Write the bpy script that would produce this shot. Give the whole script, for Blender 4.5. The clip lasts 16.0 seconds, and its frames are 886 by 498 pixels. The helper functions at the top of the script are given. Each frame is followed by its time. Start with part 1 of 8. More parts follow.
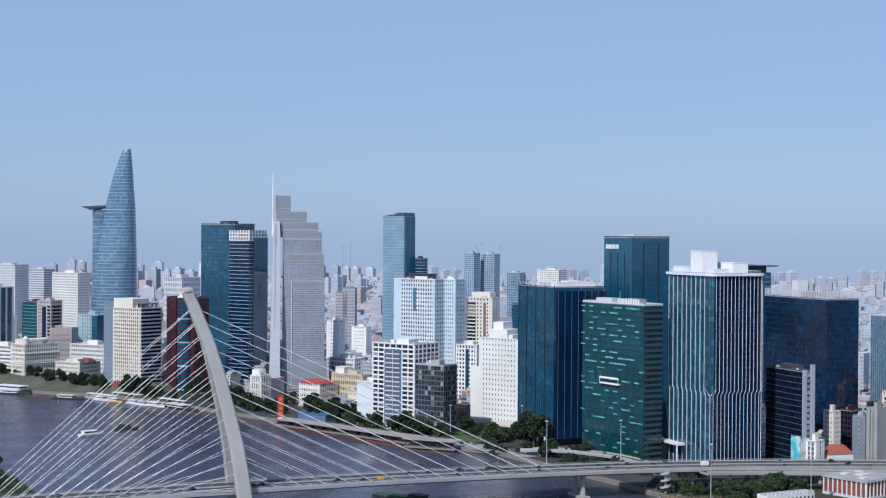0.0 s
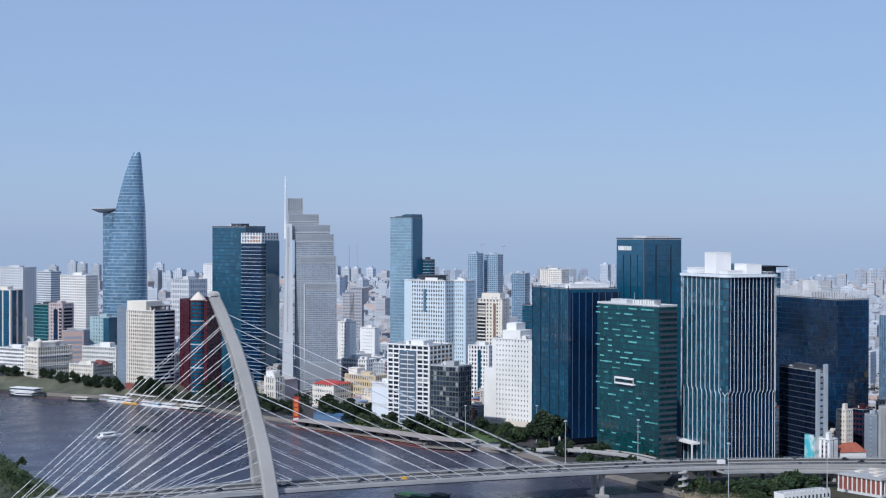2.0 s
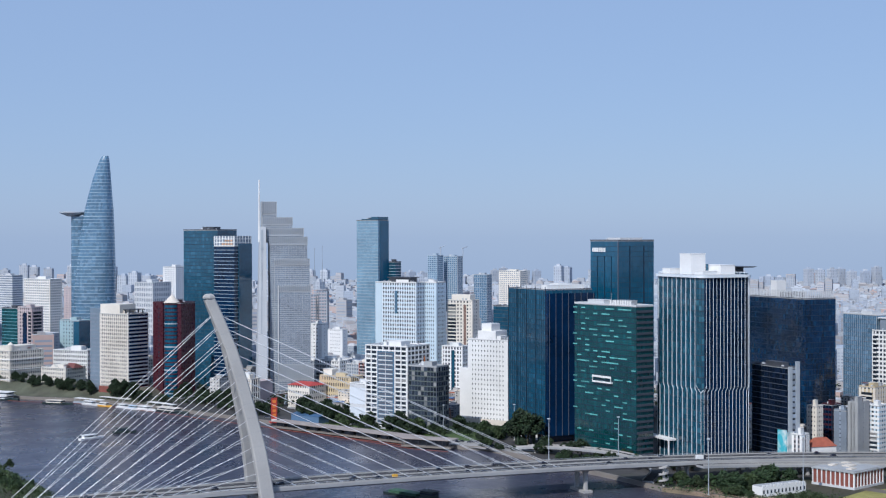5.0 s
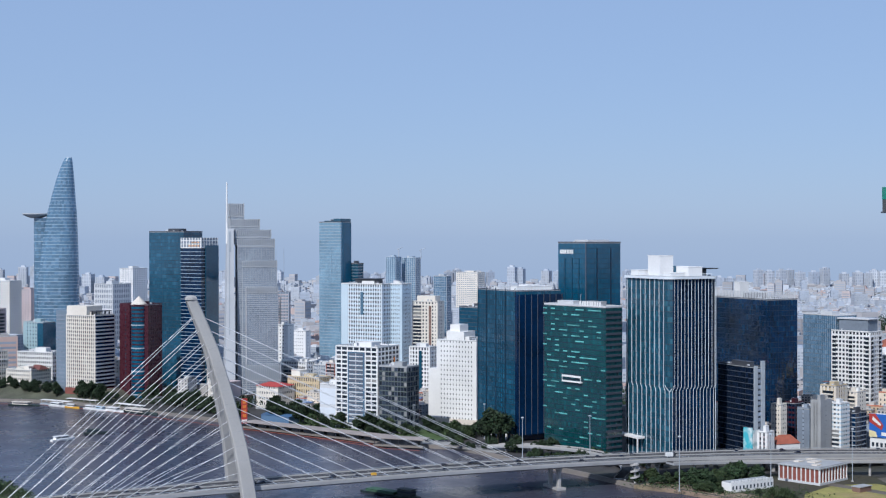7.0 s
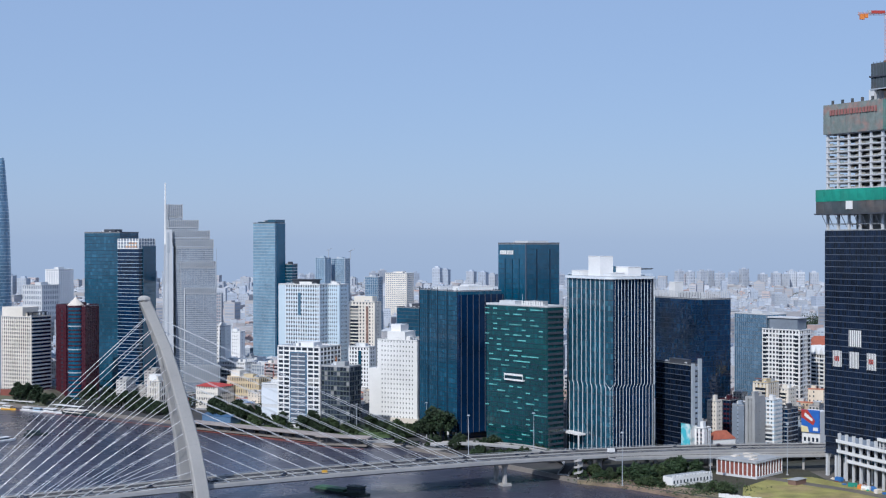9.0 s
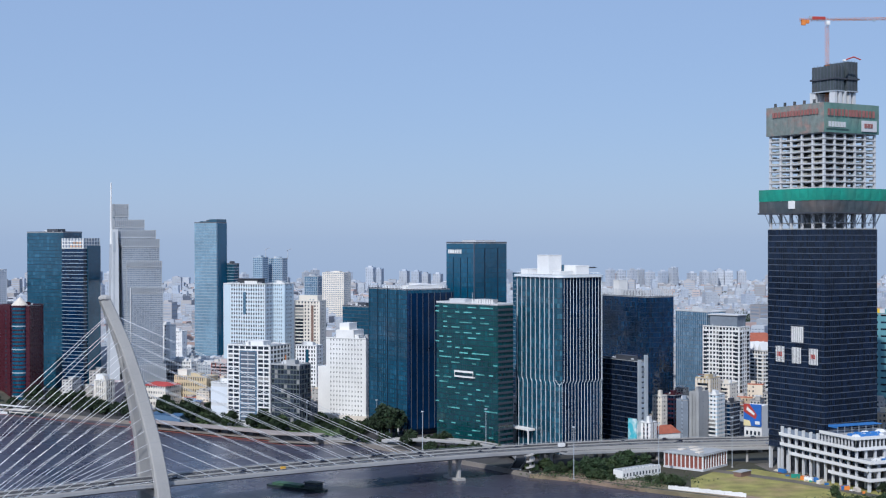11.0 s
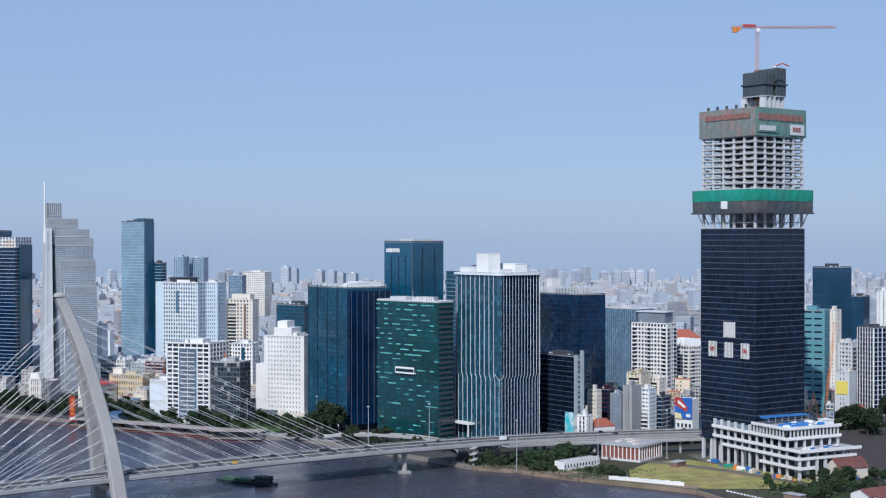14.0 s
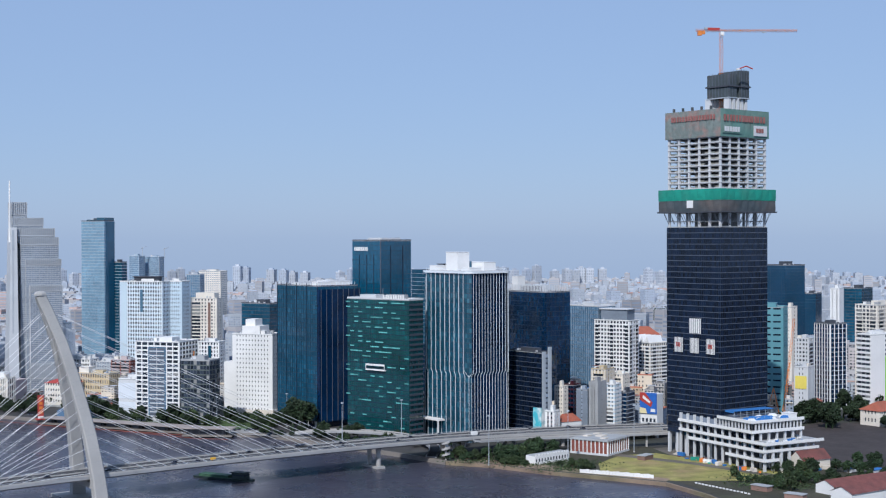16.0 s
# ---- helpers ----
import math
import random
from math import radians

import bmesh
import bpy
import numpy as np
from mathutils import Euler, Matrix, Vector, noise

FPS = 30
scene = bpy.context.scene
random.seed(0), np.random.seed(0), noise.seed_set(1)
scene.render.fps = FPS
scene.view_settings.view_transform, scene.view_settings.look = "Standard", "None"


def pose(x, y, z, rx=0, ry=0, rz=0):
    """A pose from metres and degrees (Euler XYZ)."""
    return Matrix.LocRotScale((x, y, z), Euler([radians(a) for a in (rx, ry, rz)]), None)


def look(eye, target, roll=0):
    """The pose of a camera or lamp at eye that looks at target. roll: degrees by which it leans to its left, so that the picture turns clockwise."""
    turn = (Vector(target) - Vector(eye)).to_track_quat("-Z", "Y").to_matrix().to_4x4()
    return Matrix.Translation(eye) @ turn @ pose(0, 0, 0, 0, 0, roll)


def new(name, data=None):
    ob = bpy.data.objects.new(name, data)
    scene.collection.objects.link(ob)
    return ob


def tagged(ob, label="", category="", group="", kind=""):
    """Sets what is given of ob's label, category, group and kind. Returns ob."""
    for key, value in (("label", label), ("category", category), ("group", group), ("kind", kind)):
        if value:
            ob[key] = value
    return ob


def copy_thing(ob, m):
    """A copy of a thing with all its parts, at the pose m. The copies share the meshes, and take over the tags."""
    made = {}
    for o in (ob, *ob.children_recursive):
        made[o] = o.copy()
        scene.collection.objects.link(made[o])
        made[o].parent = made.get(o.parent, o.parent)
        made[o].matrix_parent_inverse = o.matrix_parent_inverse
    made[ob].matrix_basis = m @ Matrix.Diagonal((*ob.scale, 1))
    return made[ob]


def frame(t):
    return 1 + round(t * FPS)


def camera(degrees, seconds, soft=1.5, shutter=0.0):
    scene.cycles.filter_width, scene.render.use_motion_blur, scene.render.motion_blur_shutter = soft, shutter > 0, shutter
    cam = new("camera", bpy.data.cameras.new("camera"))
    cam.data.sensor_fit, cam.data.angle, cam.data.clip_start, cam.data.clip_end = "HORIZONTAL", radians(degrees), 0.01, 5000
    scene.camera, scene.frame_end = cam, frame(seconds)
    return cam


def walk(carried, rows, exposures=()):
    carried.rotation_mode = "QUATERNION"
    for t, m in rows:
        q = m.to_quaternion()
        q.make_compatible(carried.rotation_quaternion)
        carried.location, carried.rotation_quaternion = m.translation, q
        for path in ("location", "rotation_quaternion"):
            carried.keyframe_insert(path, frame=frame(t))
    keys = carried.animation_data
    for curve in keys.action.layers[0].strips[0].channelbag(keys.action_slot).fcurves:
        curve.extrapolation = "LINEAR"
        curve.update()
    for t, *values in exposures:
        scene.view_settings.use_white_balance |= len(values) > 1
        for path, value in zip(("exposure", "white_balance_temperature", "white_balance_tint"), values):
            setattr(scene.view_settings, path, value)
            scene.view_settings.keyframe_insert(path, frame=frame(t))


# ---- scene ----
cam = camera(35.41, 16.0, soft=1.2)
PATH = [
    (0, (0.00, 0.00, 160.02), (-53.06, 497.16, 155.83), 0.37),
    (0.5, (-3.45, -3.15, 160.29), (-56.03, 494.06, 156.13), 0.33),
    (1, (-6.85, -6.59, 160.77), (-59.20, 490.65, 156.68), 0.29),
    (1.5, (-10.24, -10.34, 161.60), (-62.08, 486.95, 157.30), 0.21),
    (2, (-14.28, -14.11, 162.59), (-65.52, 483.24, 158.09), 0.12),
    (2.5, (-18.53, -17.72, 163.21), (-68.51, 479.75, 158.56), 0.08),
    (3, (-22.30, -21.40, 163.07), (-69.96, 476.31, 158.67), 0.07),
    (3.5, (-26.37, -24.95, 162.79), (-69.75, 473.15, 158.69), 0.06),
    (4, (-30.31, -28.70, 162.81), (-69.74, 469.72, 158.77), -0.00),
    (6.5, (-50.81, -48.19, 163.82), (-69.46, 451.45, 160.30), -0.10),
    (7, (-55.53, -52.41, 163.88), (-68.76, 447.41, 160.43), -0.07),
    (7.5, (-60.28, -56.78, 163.88), (-67.42, 443.16, 160.50), -0.04),
    (8, (-65.17, -60.78, 163.92), (-65.19, 439.21, 160.70), -0.04),
    (8.5, (-69.79, -64.56, 163.80), (-61.80, 435.36, 160.66), -0.04),
    (9, (-74.40, -67.86, 163.79), (-58.54, 431.88, 160.70), -0.04),
    (11.5, (-98.32, -86.46, 163.35), (-50.74, 411.26, 160.05), -0.10),
    (12, (-103.13, -89.92, 163.13), (-49.98, 407.23, 159.81), -0.10),
    (12.5, (-108.14, -93.21, 163.23), (-49.09, 403.28, 159.80), -0.12),
    (13, (-113.14, -96.49, 163.24), (-48.61, 399.32, 159.81), -0.12),
    (13.5, (-118.04, -99.71, 162.98), (-47.90, 395.34, 159.63), -0.11),
    (14, (-122.83, -102.97, 162.68), (-47.52, 391.32, 159.37), -0.06),
    (14.5, (-127.96, -105.94, 162.48), (-47.23, 387.49, 159.05), -0.07),
    (15, (-133.33, -108.96, 162.44), (-47.00, 383.52, 158.89), -0.09),
    (15.5, (-138.60, -112.42, 162.54), (-47.24, 379.15, 158.80), -0.14),
    (16, (-144.22, -115.84, 162.58), (-49.71, 375.13, 158.83), -0.13),
]
walk(cam, [(t, look(eye, target, roll)) for t, eye, target, roll in PATH], [(0, -0.12, 5760, 9), (16, -0.12, 5760, 9)])

# ---- world, sun ----
SUN_BEARING, SUN_ELEV = 207.0, 42.0
world = bpy.data.worlds.new("sky")
scene.world = world
world.use_nodes = True
wn = world.node_tree
sky = wn.nodes.new("ShaderNodeTexSky")
sky.sky_type, sky.sun_disc = "NISHITA", False
sky.sun_elevation, sky.sun_rotation = radians(SUN_ELEV), radians(SUN_BEARING)
sky.altitude, sky.air_density, sky.dust_density, sky.ozone_density = 800, 1.0, 1.1, 2.0
back = wn.nodes["Background"]
back.inputs[1].default_value = 0.028
wn.links.new(sky.outputs[0], back.inputs[0])
veil = wn.nodes.new("ShaderNodeBackground")      # even pale blue summer haze over the whole sky
veil.inputs[0].default_value, veil.inputs[1].default_value = (0.280, 0.361, 0.522, 1), 1.0
both = wn.nodes.new("ShaderNodeAddShader")
wn.links.new(back.outputs[0], both.inputs[0])
wn.links.new(veil.outputs[0], both.inputs[1])
wn.links.new(both.outputs[0], wn.nodes["World Output"].inputs[0])
sun = new("sun", bpy.data.lights.new("sun", "SUN"))
sun.data.energy, sun.data.angle, sun.data.color = 4.0, radians(0.6), (1.0, 0.92, 0.81)
sb, se = radians(SUN_BEARING), radians(SUN_ELEV)
sun.matrix_world = look((math.sin(sb) * math.cos(se) * 900, math.cos(sb) * math.cos(se) * 900, 900 * math.sin(se)), (0, 0, 0))
scene.view_settings.exposure = 0.0


# ---- materials ----
def material(name, base, rough=0.7, metal=0.0, ior=1.5, vary=0.0, island=0.0, object_vary=0.0, scale=0.05, bump=0.0, bump_scale=1.0, stain=None, stain_amount=0.0, tint=None, tint_share=0.0):
    """Principled with two scales of noise, stains, and a tint or brightness that varies by island or object."""
    m = bpy.data.materials.new(name)
    m.use_nodes = True
    n, l = m.node_tree.nodes, m.node_tree.links
    p = n["Principled BSDF"]
    p.inputs["Roughness"].default_value, p.inputs["Metallic"].default_value, p.inputs["IOR"].default_value = rough, metal, ior
    col = n.new("ShaderNodeRGB")
    col.outputs[0].default_value = (*base, 1)
    out = col.outputs[0]
    tc = n.new("ShaderNodeNewGeometry")

    def noise_at(s, detail=4):
        t = n.new("ShaderNodeTexNoise")
        t.inputs["Scale"].default_value, t.inputs["Detail"].default_value = s, detail
        l.new(tc.outputs["Position"], t.inputs["Vector"])
        return t.outputs["Fac"]

    def mixed(fac, a, b, kind="MIX"):
        x = n.new("ShaderNodeMix")
        x.data_type, x.blend_type = "RGBA", kind
        if isinstance(fac, float):
            x.inputs[0].default_value = fac
        else:
            l.new(fac, x.inputs[0])
        for sock, v in ((x.inputs[6], a), (x.inputs[7], b)):
            if isinstance(v, tuple):
                sock.default_value = (*v, 1)
            else:
                l.new(v, sock)
        return x.outputs[2]

    def ranged(v, a, b, c, d):
        r = n.new("ShaderNodeMapRange")
        for i, q in enumerate((a, b, c, d)):
            r.inputs[i + 1].default_value = q
        l.new(v, r.inputs[0])
        return r.outputs[0]

    def scaled(c, fac):
        h = n.new("ShaderNodeHueSaturation")
        l.new(fac, h.inputs["Value"])
        l.new(c, h.inputs["Color"])
        return h.outputs[0]

    if tint:
        src = tc.outputs["Random Per Island"]
        if object_vary:
            oi = n.new("ShaderNodeObjectInfo")
            src = oi.outputs["Random"]
        out = mixed(ranged(src, 1 - tint_share, 1 - tint_share + 0.02, 0, 1), out, tint)
    if island:
        out = scaled(out, ranged(tc.outputs["Random Per Island"], 0, 1, 1 - island, 1 + island))
    if object_vary:
        oi = n.new("ShaderNodeObjectInfo")
        out = scaled(out, ranged(oi.outputs["Random"], 0, 1, 1 - object_vary, 1 + object_vary))
    if stain:
        out = mixed(ranged(noise_at(scale * 0.37, 6), 0.48, 0.72, 0, stain_amount), out, stain)
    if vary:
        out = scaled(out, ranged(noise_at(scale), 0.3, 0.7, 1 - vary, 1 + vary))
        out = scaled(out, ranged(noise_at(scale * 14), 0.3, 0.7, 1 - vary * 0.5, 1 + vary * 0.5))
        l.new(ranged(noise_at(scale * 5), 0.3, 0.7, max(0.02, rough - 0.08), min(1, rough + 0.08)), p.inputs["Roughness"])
    l.new(out, p.inputs["Base Color"])
    if bump:
        b = n.new("ShaderNodeBump")
        b.inputs["Strength"].default_value, b.inputs["Distance"].default_value = bump, 0.3
        l.new(noise_at(bump_scale), b.inputs["Height"])
        l.new(b.outputs[0], p.inputs["Normal"])
    return m


# broad noise in the pane colour stands in for reflected surroundings
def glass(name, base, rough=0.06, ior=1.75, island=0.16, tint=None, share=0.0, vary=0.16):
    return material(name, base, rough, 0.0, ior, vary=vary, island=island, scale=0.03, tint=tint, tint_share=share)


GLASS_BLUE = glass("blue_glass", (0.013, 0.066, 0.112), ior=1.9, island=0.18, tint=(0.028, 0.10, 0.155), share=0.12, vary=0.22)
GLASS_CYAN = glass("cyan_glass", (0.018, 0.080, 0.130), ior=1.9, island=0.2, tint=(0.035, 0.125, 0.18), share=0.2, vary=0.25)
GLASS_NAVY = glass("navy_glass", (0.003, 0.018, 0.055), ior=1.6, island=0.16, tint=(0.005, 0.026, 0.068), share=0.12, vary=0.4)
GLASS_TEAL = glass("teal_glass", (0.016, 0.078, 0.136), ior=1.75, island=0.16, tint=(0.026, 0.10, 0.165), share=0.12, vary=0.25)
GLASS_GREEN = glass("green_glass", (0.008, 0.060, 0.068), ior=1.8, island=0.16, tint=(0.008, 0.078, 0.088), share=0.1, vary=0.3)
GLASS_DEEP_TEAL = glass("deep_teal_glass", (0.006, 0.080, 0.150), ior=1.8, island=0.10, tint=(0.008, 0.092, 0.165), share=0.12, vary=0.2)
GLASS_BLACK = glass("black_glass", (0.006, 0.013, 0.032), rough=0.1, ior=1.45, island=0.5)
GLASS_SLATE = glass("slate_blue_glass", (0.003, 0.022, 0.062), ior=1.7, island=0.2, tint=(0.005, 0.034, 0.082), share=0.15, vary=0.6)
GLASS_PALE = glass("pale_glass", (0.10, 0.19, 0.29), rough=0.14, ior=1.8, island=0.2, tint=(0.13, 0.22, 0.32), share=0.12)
# paler glass for the slim tower: distance haze put into the colour
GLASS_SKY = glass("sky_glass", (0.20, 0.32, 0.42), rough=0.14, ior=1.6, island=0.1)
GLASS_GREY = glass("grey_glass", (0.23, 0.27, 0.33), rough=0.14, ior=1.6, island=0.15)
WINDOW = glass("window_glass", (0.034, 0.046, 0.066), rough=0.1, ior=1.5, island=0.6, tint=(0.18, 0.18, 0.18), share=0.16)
WHITE = material("white_paint", (0.80, 0.795, 0.79), 0.6, vary=0.05, scale=0.05, stain=(0.55, 0.54, 0.52), stain_amount=0.3)
WHITE_METAL = material("white_aluminium", (0.74, 0.79, 0.84), 0.35, vary=0.03, scale=0.05)
CREAM = material("cream_render", (0.76, 0.71, 0.64), 0.75, vary=0.07, scale=0.05, stain=(0.45, 0.39, 0.30), stain_amount=0.35)
SAND = material("sand_render", (0.66, 0.60, 0.53), 0.75, vary=0.07, scale=0.05, stain=(0.4, 0.36, 0.3), stain_amount=0.35)
PALE_BLUE = material("pale_blue_paint", (0.55, 0.66, 0.75), 0.6, vary=0.05, scale=0.05, stain=(0.42, 0.54, 0.64), stain_amount=0.4)
YELLOW = material("yellow_ochre_paint", (0.60, 0.49, 0.32), 0.7, vary=0.08, scale=0.06, stain=(0.5, 0.36, 0.16), stain_amount=0.35)
MAROON = material("maroon_granite", (0.062, 0.015, 0.024), 0.3, vary=0.1, scale=0.06)
PINK = material("pink_render", (0.52, 0.43, 0.43), 0.75, vary=0.07, scale=0.05)
GREY = material("grey_concrete", (0.36, 0.37, 0.385), 0.8, vary=0.1, scale=0.06, stain=(0.27, 0.27, 0.28), stain_amount=0.45, bump=0.15, bump_scale=0.8)
LIGHT_GREY = material("light_stone", (0.60, 0.61, 0.63), 0.55, vary=0.06, scale=0.05)
DARK_GREY = material("dark_panel", (0.06, 0.065, 0.08), 0.45, vary=0.12, scale=0.05)
MINT = material("mint_render", (0.32, 0.44, 0.48), 0.7, vary=0.06, scale=0.05)
TEAL_PAINT = material("teal_panel", (0.11, 0.275, 0.325), 0.55, vary=0.06, scale=0.05)
CONCRETE = material("bridge_concrete", (0.41, 0.40, 0.39), 0.75, vary=0.07, scale=0.08, stain=(0.34, 0.33, 0.33), stain_amount=0.4, bump=0.1, bump_scale=0.6)
# darker, bluer copy of bridge_concrete: girder shade put into the base colour
GIRDER = material("shaded_girder_concrete", (0.335, 0.34, 0.355), 0.8, vary=0.1, scale=0.08, stain=(0.25, 0.25, 0.26), stain_amount=0.4)
STEEL_GREY = material("grey_steel", (0.38, 0.42, 0.47), 0.5, vary=0.06, scale=0.08)
CABLE = material("white_cable_sheath", (0.82, 0.83, 0.85), 0.4)
ASPHALT = material("asphalt", (0.055, 0.055, 0.06), 0.9, vary=0.15, scale=0.08, stain=(0.09, 0.088, 0.085), stain_amount=0.5)
PAVING = material("paving", (0.22, 0.195, 0.175), 0.85, vary=0.12, scale=0.06, stain=(0.18, 0.17, 0.16), stain_amount=0.5)
LAND = material("city_ground", (0.048, 0.046, 0.047), 0.95, vary=0.25, scale=0.015, stain=(0.045, 0.06, 0.03), stain_amount=0.8)
SCRUB_GROUND = material("scrub_ground", (0.050, 0.046, 0.030), 0.95, vary=0.3, scale=0.04, stain=(0.035, 0.05, 0.018), stain_amount=0.9, bump=0.6, bump_scale=0.5)
YARD = material("site_ground", (0.13, 0.115, 0.10), 0.95, vary=0.25, scale=0.05, stain=(0.07, 0.075, 0.05), stain_amount=0.8, bump=0.3, bump_scale=0.5)
DARK_NAVY = material("navy_mullion", (0.016, 0.028, 0.055), 0.4, vary=0.1, scale=0.1)
DARK_STEEL = material("dark_mullion", (0.10, 0.115, 0.15), 0.4, vary=0.1, scale=0.1)
GRASS = material("dry_grass", (0.27, 0.25, 0.075), 0.95, vary=0.3, scale=0.09, stain=(0.30, 0.22, 0.11), stain_amount=0.95, bump=0.5, bump_scale=0.6)
EARTH = material("bare_earth", (0.26, 0.19, 0.14), 0.95, vary=0.2, scale=0.05, stain=(0.12, 0.13, 0.06), stain_amount=0.7, bump=0.4, bump_scale=0.5)
RED_TILE = material("red_roof_tile", (0.34, 0.10, 0.06), 0.8, vary=0.15, scale=0.3, stain=(0.22, 0.08, 0.05), stain_amount=0.5)
RUST_ROOF = material("rusty_roof_sheet", (0.17, 0.06, 0.052), 0.8, vary=0.2, scale=0.25, stain=(0.10, 0.05, 0.045), stain_amount=0.6)
RED_PAINT = material("red_paint", (0.42, 0.05, 0.04), 0.5, vary=0.08, scale=0.2)
ORANGE = material("crane_orange", (0.70, 0.22, 0.04), 0.5, vary=0.06, scale=0.5)
NET_GREEN = material("green_safety_net", (0.02, 0.27, 0.20), 0.85, vary=0.12, scale=0.12, stain=(0.05, 0.16, 0.12), stain_amount=0.6, bump=0.4, bump_scale=0.7)
NET_FADED = material("faded_green_net", (0.12, 0.24, 0.215), 0.85, vary=0.15, scale=0.1, stain=(0.22, 0.20, 0.18), stain_amount=0.6, bump=0.4, bump_scale=0.7)
FADED_RED = material("faded_red_print", (0.30, 0.125, 0.115), 0.8, vary=0.15, scale=0.3)
NET_DARK = material("dark_mesh_screen", (0.06, 0.078, 0.09), 0.85, vary=0.2, scale=0.1, stain=(0.16, 0.11, 0.09), stain_amount=0.5)
NET_MIX = material("faded_net_banner", (0.19, 0.225, 0.215), 0.85, vary=0.15, scale=0.4, stain=(0.36, 0.19, 0.165), stain_amount=0.7)
BLUE_SHEET = material("blue_tarpaulin", (0.04, 0.17, 0.46), 0.6, vary=0.12, scale=0.2)
BRICK = material("red_brick", (0.22, 0.07, 0.055), 0.85, vary=0.12, scale=0.2, stain=(0.2, 0.08, 0.06), stain_amount=0.5)
BARK = material("bark", (0.10, 0.075, 0.05), 0.95, vary=0.2, scale=1.0)
LEAF = material("leaves", (0.026, 0.050, 0.020), 0.8, island=0.5, object_vary=0.45, vary=0.1, scale=0.3)
LEAF_LIGHT = material("light_leaves", (0.038, 0.062, 0.022), 0.8, island=0.5, object_vary=0.25, vary=0.1, scale=0.3)
RUBBER = material("tyre_rubber", (0.02, 0.02, 0.02), 0.9)
CAR_PAINT = material("car_paint", (0.30, 0.31, 0.33), 0.3, object_vary=0.8, tint=(0.03, 0.03, 0.04), tint_share=0.6)
BOAT_DARK = material("dark_hull", (0.03, 0.05, 0.05), 0.6, vary=0.2, scale=0.3)
# base colour made bluer to carry reflected sky; the brown is the mud
WATER = material("river_water", (0.050, 0.052, 0.080), 0.28, ior=1.33, vary=0.12, scale=0.006, stain=(0.062, 0.048, 0.046), stain_amount=0.6, bump=0.75, bump_scale=0.3)
HOUSE_WALL = material("house_render", (0.52, 0.50, 0.48), 0.8, object_vary=0.3, vary=0.1, scale=0.1, stain=(0.36, 0.34, 0.32), stain_amount=0.5, tint=(0.60, 0.52, 0.42), tint_share=0.25)
HOUSE_BLUE = material("blue_grey_render", (0.26, 0.31, 0.39), 0.8, object_vary=0.35, vary=0.1, scale=0.1, stain=(0.2, 0.2, 0.22), stain_amount=0.5)
HOUSE_BROWN = material("brown_render", (0.26, 0.16, 0.13), 0.8, object_vary=0.35, vary=0.1, scale=0.1, tint=(0.42, 0.33, 0.24), tint_share=0.35)
HOUSE_ROOF = material("house_roof", (0.42, 0.40, 0.39), 0.85, object_vary=0.5, vary=0.15, scale=0.1, tint=(0.36, 0.13, 0.08), tint_share=0.25)
# far walls and windows: distance haze put into their pale bluish colours
FAR_WALL = material("far_hazed_render", (0.43, 0.465, 0.52), 0.85, island=0.32, vary=0.06, scale=0.01, tint=(0.30, 0.345, 0.42), tint_share=0.4)
FAR_WINDOW = material("far_hazed_window", (0.27, 0.31, 0.385), 0.5, island=0.3)
DIST_WALL = material("distant_hazed_render", (0.53, 0.56, 0.615), 0.85, island=0.28, vary=0.06, scale=0.004, tint=(0.36, 0.40, 0.47), tint_share=0.35)
DIST_WINDOW = material("distant_hazed_window", (0.33, 0.37, 0.44), 0.5, island=0.2)
FAR_ROOF = material("far_flat_roof", (0.40, 0.41, 0.43), 0.85, island=0.5, vary=0.1, scale=0.02, tint=(0.30, 0.19, 0.16), tint_share=0.1)
FAR_WARM = material("far_warm_render", (0.43, 0.415, 0.425), 0.85, island=0.25, vary=0.06, scale=0.01, tint=(0.42, 0.31, 0.28), tint_share=0.15)


